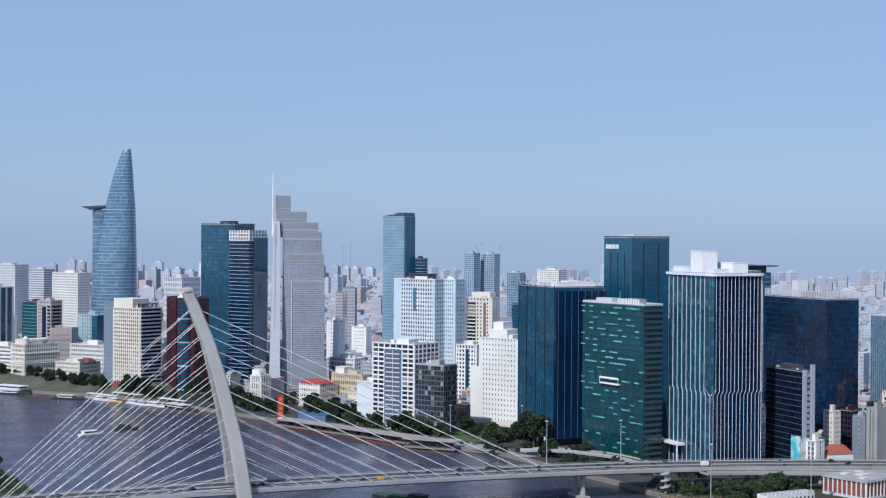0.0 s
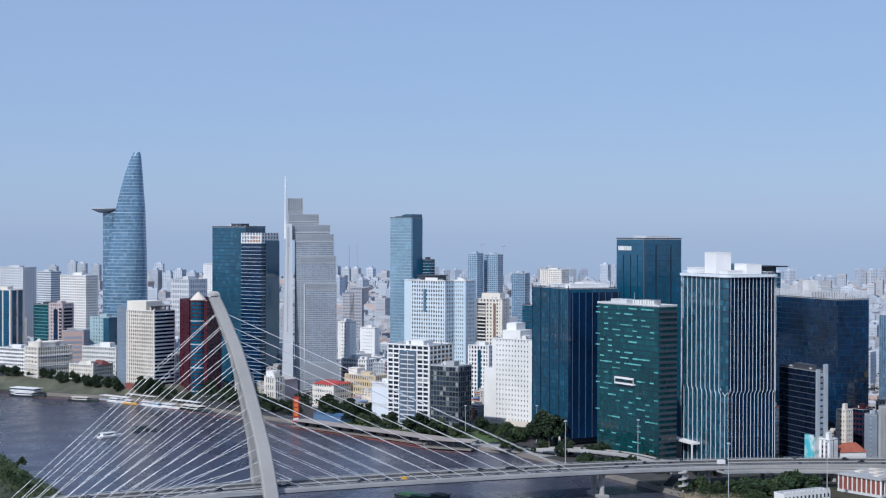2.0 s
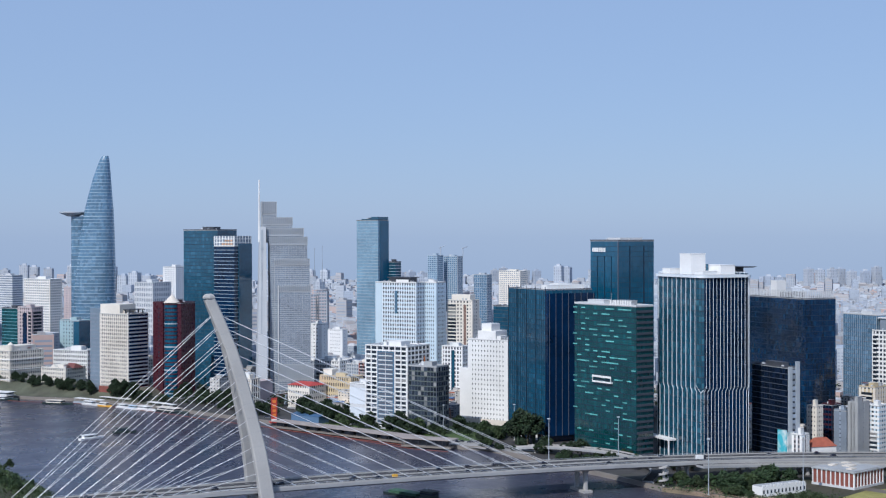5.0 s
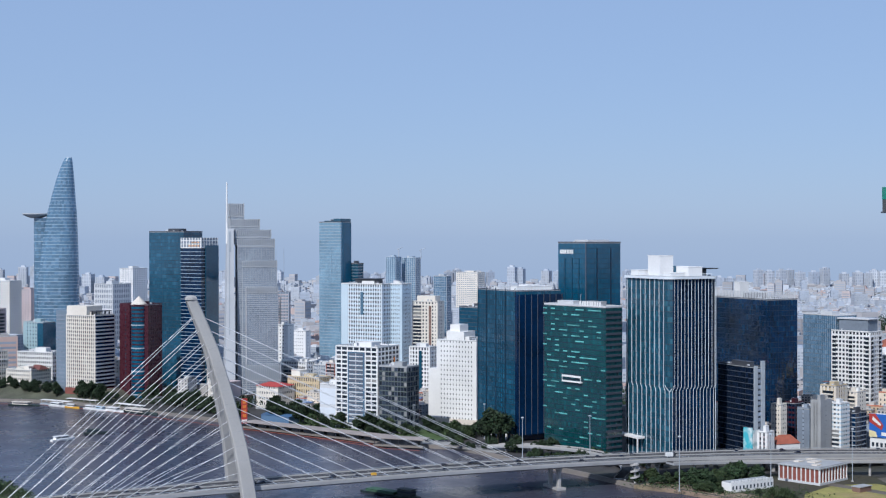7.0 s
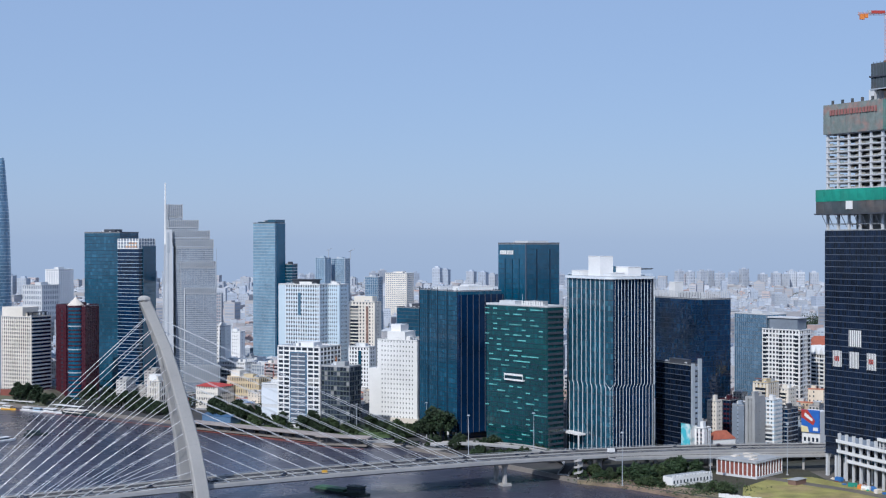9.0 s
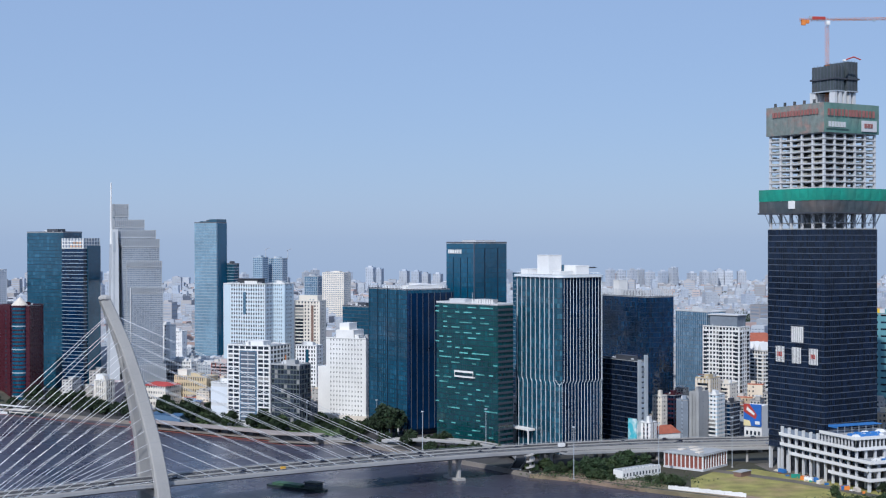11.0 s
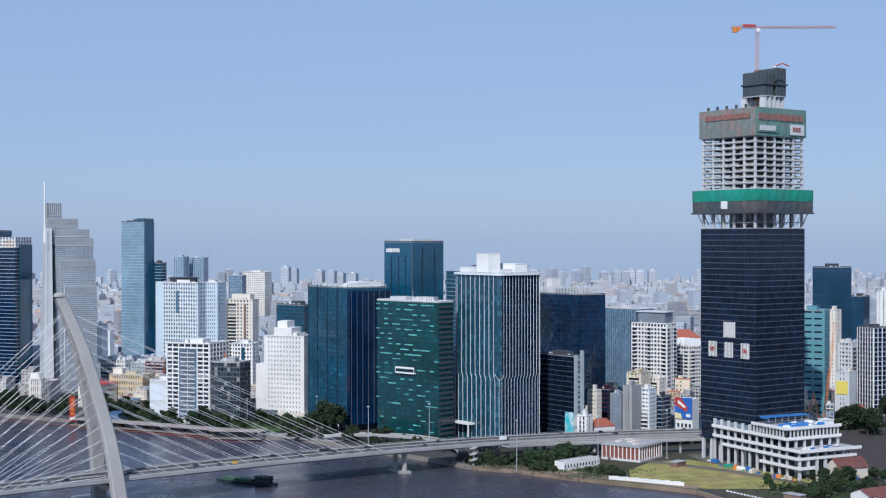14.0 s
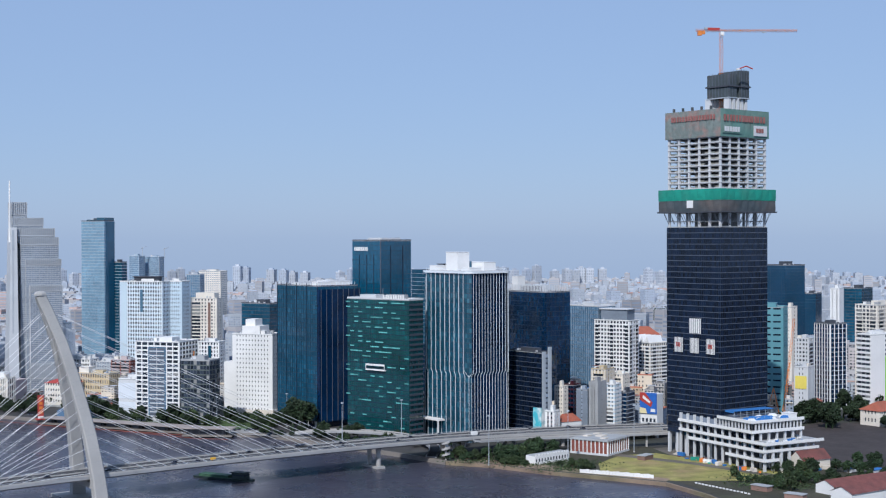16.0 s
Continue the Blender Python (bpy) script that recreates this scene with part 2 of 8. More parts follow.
# ---- geometry helpers ----
class Geo:
    """Collects boxes, quads, prisms and tubes for one mesh."""

    def __init__(self):
        self.v, self.f = [], []

    def add(self, verts, faces):
        k = len(self.v)
        self.v += verts
        self.f += [tuple(k + i for i in q) for q in faces]
        return self

    def box(self, x0, x1, y0, y1, z0, z1):
        return self.add([(x, y, z) for z in (z0, z1) for y in (y0, y1) for x in (x0, x1)],
                        [(0, 2, 3, 1), (4, 5, 7, 6), (0, 1, 5, 4), (1, 3, 7, 5), (3, 2, 6, 7), (2, 0, 4, 6)])

    def quad(self, *p):
        return self.add([tuple(q) for q in p], [tuple(range(len(p)))])

    def prism(self, pts, z0, z1, top=None):
        n = len(pts)
        top = top or pts
        return self.add([(x, y, z0) for x, y in pts] + [(x, y, z1) for x, y in top],
                        [tuple(range(n))[::-1], tuple(range(n, 2 * n))] + [(i, (i + 1) % n, n + (i + 1) % n, n + i) for i in range(n)])

    def loft(self, rings, caps=True):
        n = len(rings[0])
        faces = [(r * n + i, r * n + (i + 1) % n, (r + 1) * n + (i + 1) % n, (r + 1) * n + i) for r in range(len(rings) - 1) for i in range(n)]
        if caps:
            faces += [tuple(range(n))[::-1], tuple(range((len(rings) - 1) * n, len(rings) * n))]
        return self.add([tuple(p) for r in rings for p in r], faces)

    def tube(self, a, b, r, n=6, r2=None):
        a, b = Vector(a), Vector(b)
        q = (b - a).to_track_quat("Z", "Y")
        ring = lambda c, s: [c + q @ Vector((s * math.cos(2 * math.pi * i / n), s * math.sin(2 * math.pi * i / n), 0)) for i in range(n)]
        return self.loft([ring(a, r), ring(b, r if r2 is None else r2)])

    def slab(self, face, s0, s1, z0, z1, o0, o1, W, D):
        """A box on a face of a W x D block: s along the face, o outward."""
        if face == "S":
            return self.box(s0, s1, -o1, -o0, z0, z1)
        if face == "N":
            return self.box(s0, s1, D + o0, D + o1, z0, z1)
        if face == "W":
            return self.box(-o1, -o0, s0, s1, z0, z1)
        return self.box(W + o0, W + o1, s0, s1, z0, z1)

    def mesh(self, name):
        me = bpy.data.meshes.new(name)
        me.from_pydata(self.v, [], self.f)
        return me


def put(name, data, mat, parent=None, label="", loc=(0, 0, 0), rz=0.0, kind=""):
    """A mesh object of one material, under parent if given."""
    if isinstance(data, Geo):
        data = data.mesh(name)
    if not data.materials:
        data.materials.append(mat)
    ob = new(name, data)
    ob.parent = parent
    ob.location, ob.rotation_euler = loc, (0, 0, rz)
    return tagged(ob, label, kind=kind)


def root(name, label, category, x, y, z=0.0, deg=0.0, group="", kind=""):
    ob = tagged(new(name), label, category, group, kind)
    ob.location, ob.rotation_euler = (x, y, z), (0, 0, radians(deg))
    ob.empty_display_size = 2
    return ob


def smooth(ob):
    for p in ob.data.polygons:
        p.use_smooth = True
    return ob


def panes(g, W, D, z0, z1, nx, ny, nz, out=0.0, faces="SWNE", tilt=0.0035, gap=0.06):
    """Separate panes on the faces of a block, each a little out of true."""
    rng = random.Random(int(W * 100 + D * 10 + z1))
    for face in faces:
        n, L = (nx, W) if face in "SN" else (ny, D)
        for i in range(n):
            for k in range(nz):
                s0, s1 = L * i / n + gap, L * (i + 1) / n - gap
                a, b = z0 + (z1 - z0) * k / nz + gap, z0 + (z1 - z0) * (k + 1) / nz - gap
                t, u = rng.uniform(-tilt, tilt) * (s1 - s0), rng.uniform(-tilt, tilt) * (b - a)
                o = [out + t, out - t + u, out - t - u, out + t - u]
                c = [(s0, a), (s1, a), (s1, b), (s0, b)]
                if face == "S":
                    p = [(s, -q, z) for (s, z), q in zip(c, o)]
                elif face == "N":
                    p = [(s, D + q, z) for (s, z), q in zip(c, o)][::-1]
                elif face == "W":
                    p = [(-q, s, z) for (s, z), q in zip(c, o)][::-1]
                else:
                    p = [(W + q, s, z) for (s, z), q in zip(c, o)]
                g.quad(*p)


def volume(parent, x0, y0, W, D, z0, z1, floors, nx, ny, glazing, band=None, pier=None, core=None, joined=False, faces="SWNE", tilt=0.0035):
    """A storeyed block: glazed core, a band at each floor (height, proud, material), piers between bays (width, proud, material)."""
    core = core or DARK_GREY
    at = (x0, y0, 0)
    g = Geo()
    g.box(0.12, W - 0.12, 0.12, D - 0.12, z0, z1 - 0.05)
    put("core", g, core, parent, loc=at)
    g = Geo()
    panes(g, W, D, z0, z1, nx, ny, floors, faces=faces, tilt=tilt)
    put("glazing", g, glazing, parent, "panes of %s" % glazing.name.replace("_", " "), loc=at, kind="stuff")
    fh = (z1 - z0) / floors
    if band:
        h, o, m = band
        if joined:
            g = Geo()
            for k in range(floors):
                g.box(-o, W + o, -o, D + o, z0 + k * fh, z0 + k * fh + h)
            put("banding", g, m, parent, loc=at, kind="stuff")
        else:
            me = Geo().box(-o, W + o, -o, D + o, 0, h).mesh("floor_band")
            for k in range(floors):
                put("floor_band", me, m, parent, loc=(x0, y0, z0 + k * fh))
    if pier:
        w, o, m = pier
        ms = Geo().box(-w / 2, w / 2, -o, 0.1, z0, z1).mesh("pier")
        mw = Geo().box(-o, 0.1, -w / 2, w / 2, z0, z1).mesh("pier")
        g = Geo()
        for face in faces:
            n, L = (nx, W) if face in "SN" else (ny, D)
            for i in range(n + 1):
                s = min(max(L * i / n, w / 2 + 0.02), L - w / 2 - 0.02)
                if joined:
                    g.slab(face, s - w / 2, s + w / 2, z0, z1, -0.1, o, W, D)
                elif face == "S":
                    put("pier", ms, m, parent, loc=(x0 + s, y0, 0))
                elif face == "N":
                    put("pier", ms, m, parent, loc=(x0 + s, y0 + D, 0), rz=math.pi)
                elif face == "W":
                    put("pier", mw, m, parent, loc=(x0, y0 + s, 0))
                else:
                    put("pier", mw, m, parent, loc=(x0 + W, y0 + s, 0), rz=math.pi)
        if joined:
            put("pier_grid", g, m, parent, loc=at, kind="stuff")


def roof(parent, x0, y0, W, D, z, mat, wall=1.2, deck=None, plant=(), over=0.15):
    """A roof slab with a parapet round it and plant boxes on it, as (x, y, w, d, h, material)."""
    put("roof", Geo().box(x0 - over, x0 + W + over, y0 - over, y0 + D + over, z, z + 0.5), deck or GREY, parent)
    g, t, e = Geo(), 0.35, over
    g.box(x0 - e, x0 + W + e, y0 - e, y0 - e + t, z + 0.5, z + wall).box(x0 - e, x0 + W + e, y0 + D + e - t, y0 + D + e, z + 0.5, z + wall)
    g.box(x0 - e, x0 - e + t, y0 - e + t, y0 + D + e - t, z + 0.5, z + wall).box(x0 + W + e - t, x0 + W + e, y0 - e + t, y0 + D + e - t, z + 0.5, z + wall)
    put("parapet", g, mat, parent)
    for x, y, w, d, h, m in plant:
        g = Geo().box(x0 + x, x0 + x + w, y0 + y, y0 + y + d, z + 0.5, z + 0.5 + h)
        g.box(x0 + x - 0.15, x0 + x + w + 0.15, y0 + y - 0.15, y0 + y + d + 0.15, z + 0.5 + h, z + 0.8 + h)
        put("plant_room", g, m, parent)
    rng = random.Random(int(abs(W * 31 + D * 17 + z)))
    me = Geo().box(-0.9, 0.9, -0.6, 0.6, 0.15, 1.5).box(-0.8, -0.6, -0.5, 0.5, 0, 0.15).box(0.6, 0.8, -0.5, 0.5, 0, 0.15).mesh("cooling_unit")
    for k in range(int(min(9, W * D / 90))):
        put("cooling_unit", me, LIGHT_GREY, parent, loc=(x0 + rng.uniform(0.12, 0.88) * W, y0 + rng.uniform(0.12, 0.88) * D, z + 0.5), rz=rng.choice((0, math.pi / 2)))


def bars(parent, x, y, z, width, height, mat, out=(0, -1), count=8, seed=1):
    """A row of plain strokes that stands for lettering, on a wall facing -y (or -x)."""
    rng = random.Random(seed)
    step = width / count
    for k in range(count):
        w = step * rng.uniform(0.55, 0.8)
        g = Geo()
        if out == (0, -1):
            g.box(x + k * step, x + k * step + w, y - 0.5, y - 0.1, z, z + height)
        else:
            g.box(x - 0.5, x - 0.1, y + k * step, y + k * step + w, z, z + height)
        put("sign_bar", g, mat, parent)

# ---- ground, river, banks ----
g = Geo().quad((-4900, -900, -4), (4900, -900, -4), (4900, 4950, -4), (-4900, 4950, -4))
put("ground", g, EARTH, label="river bed and flat ground reaching the horizon", kind="structure")["category"] = "ground"
BANK = [(-1500, 1640), (-800, 1440), (-601, 1366), (-541, 1340), (-480, 1328), (-410, 1283), (-325, 1216), (-265, 1168), (-194, 1112), (-122, 1045),
        (-72, 1026), (-20, 955), (18, 905), (46, 862), (74, 843), (105, 808), (137, 780), (171, 748), (181, 705), (190, 600), (215, 300), (260, -60), (330, -900)]
g = Geo().prism([(-4900, 1900), *BANK, (4900, -900), (4900, 4950), (-4900, 4950)][::-1][::-1], -3.9, 2.5)
put("land", g, LAND, label="flat city ground of streets, yards and greenery", kind="structure")["category"] = "ground"
NEAR = [(-4900, 1290), (-900, 1130), (-560, 1025), (-433, 948), (-387, 880), (-338, 815), (-318, 740), (-330, 560), (-360, 200), (-420, -900), (-4900, -900)]
put("land", Geo().prism(NEAR[::-1], -3.9, 2.0), SCRUB_GROUND, label="grassy river bank with rough scrub", kind="structure")["category"] = "ground"
g = Geo()
for i in range(120):
    for j in range(56):
        x, y = -4700 + 9400 * i / 120, -890 + 2700 * j / 56
        g.v.append((x, y, 0.0))
g.f = [(i * 56 + j, (i + 1) * 56 + j, (i + 1) * 56 + j + 1, i * 56 + j + 1) for i in range(119) for j in range(55)]
put("water", g, WATER, label="muddy brown river water with light ripples", kind="structure")["category"] = "river"
# quay wall blocks along the city bank
quay = tagged(new("quay_wall"), "grey stone quay wall along the river", "quay wall", kind="structure")
quay.location = (0, 0, 0)
for i, ((ax, ay), (bx, by)) in enumerate(zip(BANK[2:19], BANK[3:20])):
    L = math.hypot(bx - ax, by - ay)
    n = max(1, int(L / 24))
    for k in range(n):
        t0, t1 = k / n, (k + 1) / n
        px, py, qx, qy = ax + (bx - ax) * t0, ay + (by - ay) * t0, ax + (bx - ax) * t1, ay + (by - ay) * t1
        u = Vector((qx - px, qy - py, 0)).normalized()
        m = Vector((u.y, -u.x, 0)) * 0.9
        put("coping_stone", Geo().prism([(px + m.x, py + m.y), (qx + m.x - u.x * 0.1, qy + m.y - u.y * 0.1), (qx - m.x, qy - m.y), (px - m.x, py - m.y)], -1.5, 3.1 if i < 11 else 2.55), PAVING if i < 11 else EARTH, quay)
# ---- cable-stayed bridge ----
DX, DY = 0.905, 0.424          # along the bridge
PX, PY = -211.0, 767.0         # pylon axis on the deck's centre line


def along(s, w, z):
    """A place s metres along the bridge, w metres towards its near side."""
    return Vector((PX + s * DX + w * DY, PY + s * DY - w * DX, z))


LEAN = ((4, 14.5), (16, 13.6), (27, 12.2), (43, 9.8), (61, 5.8), (80, 1.2), (99, -4.2), (119.5, -12.2), (128, -16.0))


def lean(z):
    return float(np.interp(z, [a for a, _ in LEAN], [b for _, b in LEAN]))


bridge = root("bridge", "grey concrete cable-stayed road bridge over the river", "bridge", 0, 0)
LEG = 19.0
for side in (1, -1):
    rings = []
    for k in range(33):
        z = -2 + 130.5 * k / 32
        w = side * LEG * max(0.0, 1 - z / 131) ** 1.05
        t = z / 129
        hs, hw = 4.4 - 1.5 * t, 3.3 - 1.2 * t
        c = 0.7
        s = lean(z)
        prof = [(-hs, -hw + c), (-hs + c, -hw), (hs - c, -hw), (hs, -hw + c), (hs, hw - c), (hs - c, hw), (-hs + c, hw), (-hs, hw - c)]
        rings.append([along(s + a, w + b, z + a * 0.35 * t) for a, b in prof])
    put("pylon_leg", Geo().loft(rings), CONCRETE, bridge, "pale curved concrete pylon leg")
    for r_ in rings[3::2]:      # pour joints
        c_ = sum(r_, Vector()) / len(r_)
        grow = [c_ + (p - c_) * 1.006 for p in r_]
        put("pour_joint", Geo().loft([grow, [p + Vector((0, 0, 0.16)) for p in grow]]), GREY, bridge)
g = Geo()
g.loft([[along(lean(128.5) + a * q, b * q, 128.5 + zz) for a, b in ((-3.2, -2.4), (0, -3.2), (3.2, -2.4), (3.6, 0), (3.2, 2.4), (0, 3.2), (-3.2, 2.4), (-3.6, 0))] for q, zz in ((1, 0), (0.96, 1.0), (0.8, 1.9), (0.5, 2.5), (0.1, 2.7))])
put("pylon_cap", g, CONCRETE, bridge)
put("pylon_footing", Geo().loft([[along(13 + a, b, z) for a, b in ((-13, -27), (13, -27), (13, 27), (-13, 27))] for z in (-3.9, 2.2)]), CONCRETE, bridge, "wide concrete pile cap")
for zc in (13.0,):
    put("cross_beam", Geo().loft([[along(lean(zc) + a, b, z) for a, b in ((-3, -17), (3, -17), (3, 17), (-3, 17))] for z in (9.5, 13.0)]), CONCRETE, bridge)


def deck_at(s):
    """Centre line and height of the carriageway, s metres along: straight over the water, then bending and falling slowly."""
    z = 18.4 - 0.000055 * (s - 120) ** 2
    if s <= 200:
        return along(s, 0, z), Vector((DX, DY, 0))
    a0 = math.atan2(DY, DX)
    turn, p, h = -0.0006, along(200, 0, 0), a0
    for _ in range(int((s - 200) / 5)):
        p = p + Vector((math.cos(h), math.sin(h), 0)) * 5
        h += turn * 5
    r = (s - 200) % 5
    p = p + Vector((math.cos(h), math.sin(h), 0)) * r
    return Vector((p.x, p.y, z)), Vector((math.cos(h), math.sin(h), 0))


def strip(s0, s1, w0, w1, za, zb, step=10.0):
    """A bar of section (w0..w1) x (za..zb) along the deck."""
    n = max(1, int(round((s1 - s0) / step)))
    rings = []
    for k in range(n + 1):
        p, u = deck_at(s0 + (s1 - s0) * k / n)
        m = Vector((u.y, -u.x, 0))
        rings.append([p + m * w + Vector((0, 0, z)) for w, z in ((w0, za), (w0, zb), (w1, zb), (w1, za))])
    return Geo().loft(rings)


S0, S1 = -330, 500
for k in range(int((S1 - S0) / 30)):
    a = S0 + 30 * k
    n = 3
    rings = []
    for j in range(n + 1):
        p, u = deck_at(a + 30 * j / n - (0.03 if j == n else 0))
        m = Vector((u.y, -u.x, 0))
        rings.append([p + m * w + Vector((0, 0, z)) for w, z in ((13.6, -0.4), (13.6, -2.1), (9.0, -3.6), (-9.0, -3.6), (-13.6, -2.1), (-13.6, -0.4))])
    put("deck_segment", Geo().loft(rings), GIRDER, bridge)
put("carriageway", strip(S0, S1, -12.6, 12.6, -0.39, -0.2), ASPHALT, bridge, "dark asphalt carriageway")
for w in (13.2, -13.2, 0.0):
    put("crash_barrier", strip(S0, S1, w - 0.25, w + 0.25, -0.4, 0.55), CONCRETE, bridge)
for w in (13.2, -13.2):
    put("handrail", strip(S0, S1, w - 0.06, w + 0.06, 1.15, 1.3), STEEL_GREY, bridge)
    posts = Geo()
    for k in range(-100, 498, 4):
        p, u = deck_at(k)
        x, y = p.x + u.y * w, p.y - u.x * w
        posts.box(x - 0.07, x + 0.07, y - 0.07, y + 0.07, p.z + 0.5, p.z + 1.2)
    put("rail_posts", posts, STEEL_GREY, bridge, kind="stuff")
lane = Geo()
for w in (-8.6, -4.6, 4.6, 8.6):
    for k in range(-200, 494, 9):
        p, u = deck_at(k)
        q, _ = deck_at(k + 3.2)
        m = Vector((u.y, -u.x, 0))
        lane.quad(*[a + m * (w + b) + Vector((0, 0, -0.19)) for a, b in ((p, 0.12), (q, 0.12), (q, -0.12), (p, -0.12))])
put("lane_marking", lane, WHITE, bridge, "white dashed lane marking", kind="stuff")
# stay cables: 14 on each side of each leg
for side in (1, -1):
    for k in range(14):
        z = 118.5 - 7.6 * k
        w = side * LEG * (1 - z / 131) ** 1.05
        top = along(lean(z) + 2.2, w, z)
        p, u = deck_at(203 - 14.2 * k)
        foot = p + Vector((u.y, -u.x, 0)) * side * 12.9 + Vector((0, 0, 0.5))
        put("stay_cable", Geo().tube(top, foot, 0.135, 5), CABLE, bridge)
        anchor = Geo().tube(foot - Vector((0, 0, 0.9)), foot + (top - foot).normalized() * 2.6, 0.34, 6)
        put("cable_anchor", anchor, STEEL_GREY, bridge)
        top = along(lean(z) - 2.4, w, z)
        p, u = deck_at(-128 + 8.0 * k)
        foot = p + Vector((u.y, -u.x, 0)) * side * 12.9 + Vector((0, 0, 0.5))
        put("stay_cable", Geo().tube(top, foot, 0.135, 5), CABLE, bridge)
        put("cable_anchor", Geo().tube(foot - Vector((0, 0, 0.9)), foot + (top - foot).normalized() * 2.6, 0.34, 6), STEEL_GREY, bridge)


def column(s, z_top=None, double=True):
    p, u = deck_at(s)
    m = Vector((u.y, -u.x, 0))
    for w in ((-6, 6) if double else (0,)):
        q = p + m * w
        ring = lambda h, a, b: [(q.x + u.x * a * i + m.x * b * j, q.y + u.y * a * i + m.y * b * j, h) for i, j in ((-1, -0.6), (-0.6, -1), (0.6, -1), (1, -0.6), (1, 0.6), (0.6, 1), (-0.6, 1), (-1, 0.6))]
        put("bridge_column", Geo().loft([ring(-3.9, 1.3, 1.6), ring(p.z - 6.2, 1.3, 1.6), ring(p.z - 3.6, 1.6, 3.4)]), CONCRETE, bridge)
    put("pile_cap", Geo().loft([[(p.x + u.x * a + m.x * b, p.y + u.y * a + m.y * b, h) for a, b in ((-3.2, -10), (3.2, -10), (3.2, 10), (-3.2, 10))] for h in (-3.9, 1.6)]), CONCRETE, bridge)


for s in (-245, -150, 226, 300, 345, 390, 435, 480):
    column(s)
# spiral stair beside the bridge at the bank
stair = root("spiral_stair", "grey concrete spiral stair winding up to the bridge", "staircase", 47, 868)
put("column", Geo().tube((0, 0, 1), (0, 0, 15.5), 0.8, 10), CONCRETE, stair)
for k in range(3):
    rings = []
    for j in range(17):
        a, z = 2 * math.pi * j / 16, 3.2 + 4.2 * k + 3.9 * j / 16
        c, s_ = math.cos(a), math.sin(a)
        rings.append([(c * 0.7, s_ * 0.7, z), (c * 3.2, s_ * 3.2, z), (c * 3.2, s_ * 3.2, z + 1.3), (c * 3.0, s_ * 3.0, z + 1.3), (c * 3.0, s_ * 3.0, z + 0.4), (c * 0.7, s_ * 0.7, z + 0.4)])
    put("flight", Geo().loft(rings), CONCRETE, stair)


# ramps that leave the bridge: (centre-line points with height), width
def ramp(name, label, pts, width, columns=True):
    r = root(name, label, "road ramp", 0, 0, kind="structure")
    P = [Vector(p) for p in pts]
    fine = []
    for i in range(len(P) - 1):
        a, b, c, d = P[max(i - 1, 0)], P[i], P[i + 1], P[min(i + 2, len(P) - 1)]
        for k in range(6):
            t = k / 6
            fine.append(0.5 * (2 * b + (c - a) * t + (2 * a - 5 * b + 4 * c - d) * t * t + (3 * b - a - 3 * c + d) * t ** 3))
    fine.append(P[-1])

    def section(w0, w1, za, zb):
        rings = []
        for i, p in enumerate(fine):
            u = (fine[min(i + 1, len(fine) - 1)] - fine[max(i - 1, 0)]).normalized()
            m = Vector((u.y, -u.x, 0)).normalized()
            rings.append([p + m * w + Vector((0, 0, z)) for w, z in ((w0, za), (w0, zb), (w1, zb), (w1, za))])
        return Geo().loft(rings)

    h = width / 2
    put("ramp_girder", section(-h, h, -1.7, -0.3), GIRDER, r)
    put("ramp_surface", section(-h + 0.6, h - 0.6, -0.29, -0.12), ASPHALT, r)
    for w in (h - 0.3, -h + 0.3):
        put("ramp_parapet", section(w - 0.2, w + 0.2, -0.3, 0.85), CONCRETE, r)
    if columns:
        for p in fine[4::5]:
            if p.z > 5:
                put("ramp_column", Geo().tube((p.x, p.y, 2.3), (p.x, p.y, p.z - 1.7), 0.9, 10), CONCRETE, r)
    return r


ramp("road_ramp", "lower concrete approach road beside the bridge", [(70, 868, 16.5), (100, 882, 15.2), (148, 892, 14.2), (200, 898, 13.6), (258, 905, 13)], 9)
ramp("road_ramp", "pale curving concrete slip road at the riverside", [(-48, 1012, 6), (-28, 998, 8.5), (-5, 984, 9.5), (20, 966, 9.5), (40, 939, 8.5), (46, 908, 6.5), (38, 879, 4)], 8)

# street lamps on the bridge and the approach
lamp = root("street_lamp", "tall grey steel street lamp with a ring of lights", "street lamp", 0, 0, group="bridge lamps")
put("pole", Geo().tube((0, 0, 0), (0, 0, 27), 0.30, 8, 0.16), STEEL_GREY, lamp)
put("lamp_ring", Geo().tube((0, 0, 26.8), (0, 0, 27.4), 1.2, 10, 0.9), STEEL_GREY, lamp)
put("base", Geo().box(-0.7, 0.7, -0.7, 0.7, 0, 0.5), CONCRETE, lamp)
lamp.location = (-27, 879, 17.2)
for x, y, z, q in ((20, 902, 17.0, 0.95), (72, 838, 2.5, 1.3), (131, 842, 2.5, 1.35), (192, 876, 2.5, 1.3), (-110, 1095, 2.5, 0.9), (-52, 1068, 2.5, 1.05)):
    copy_thing(lamp, Matrix.Translation((x, y, z)) @ Matrix.Diagonal((1, 1, q, 1)))

# ---- riverside towers ----
def deg(n):
    return 270 - n


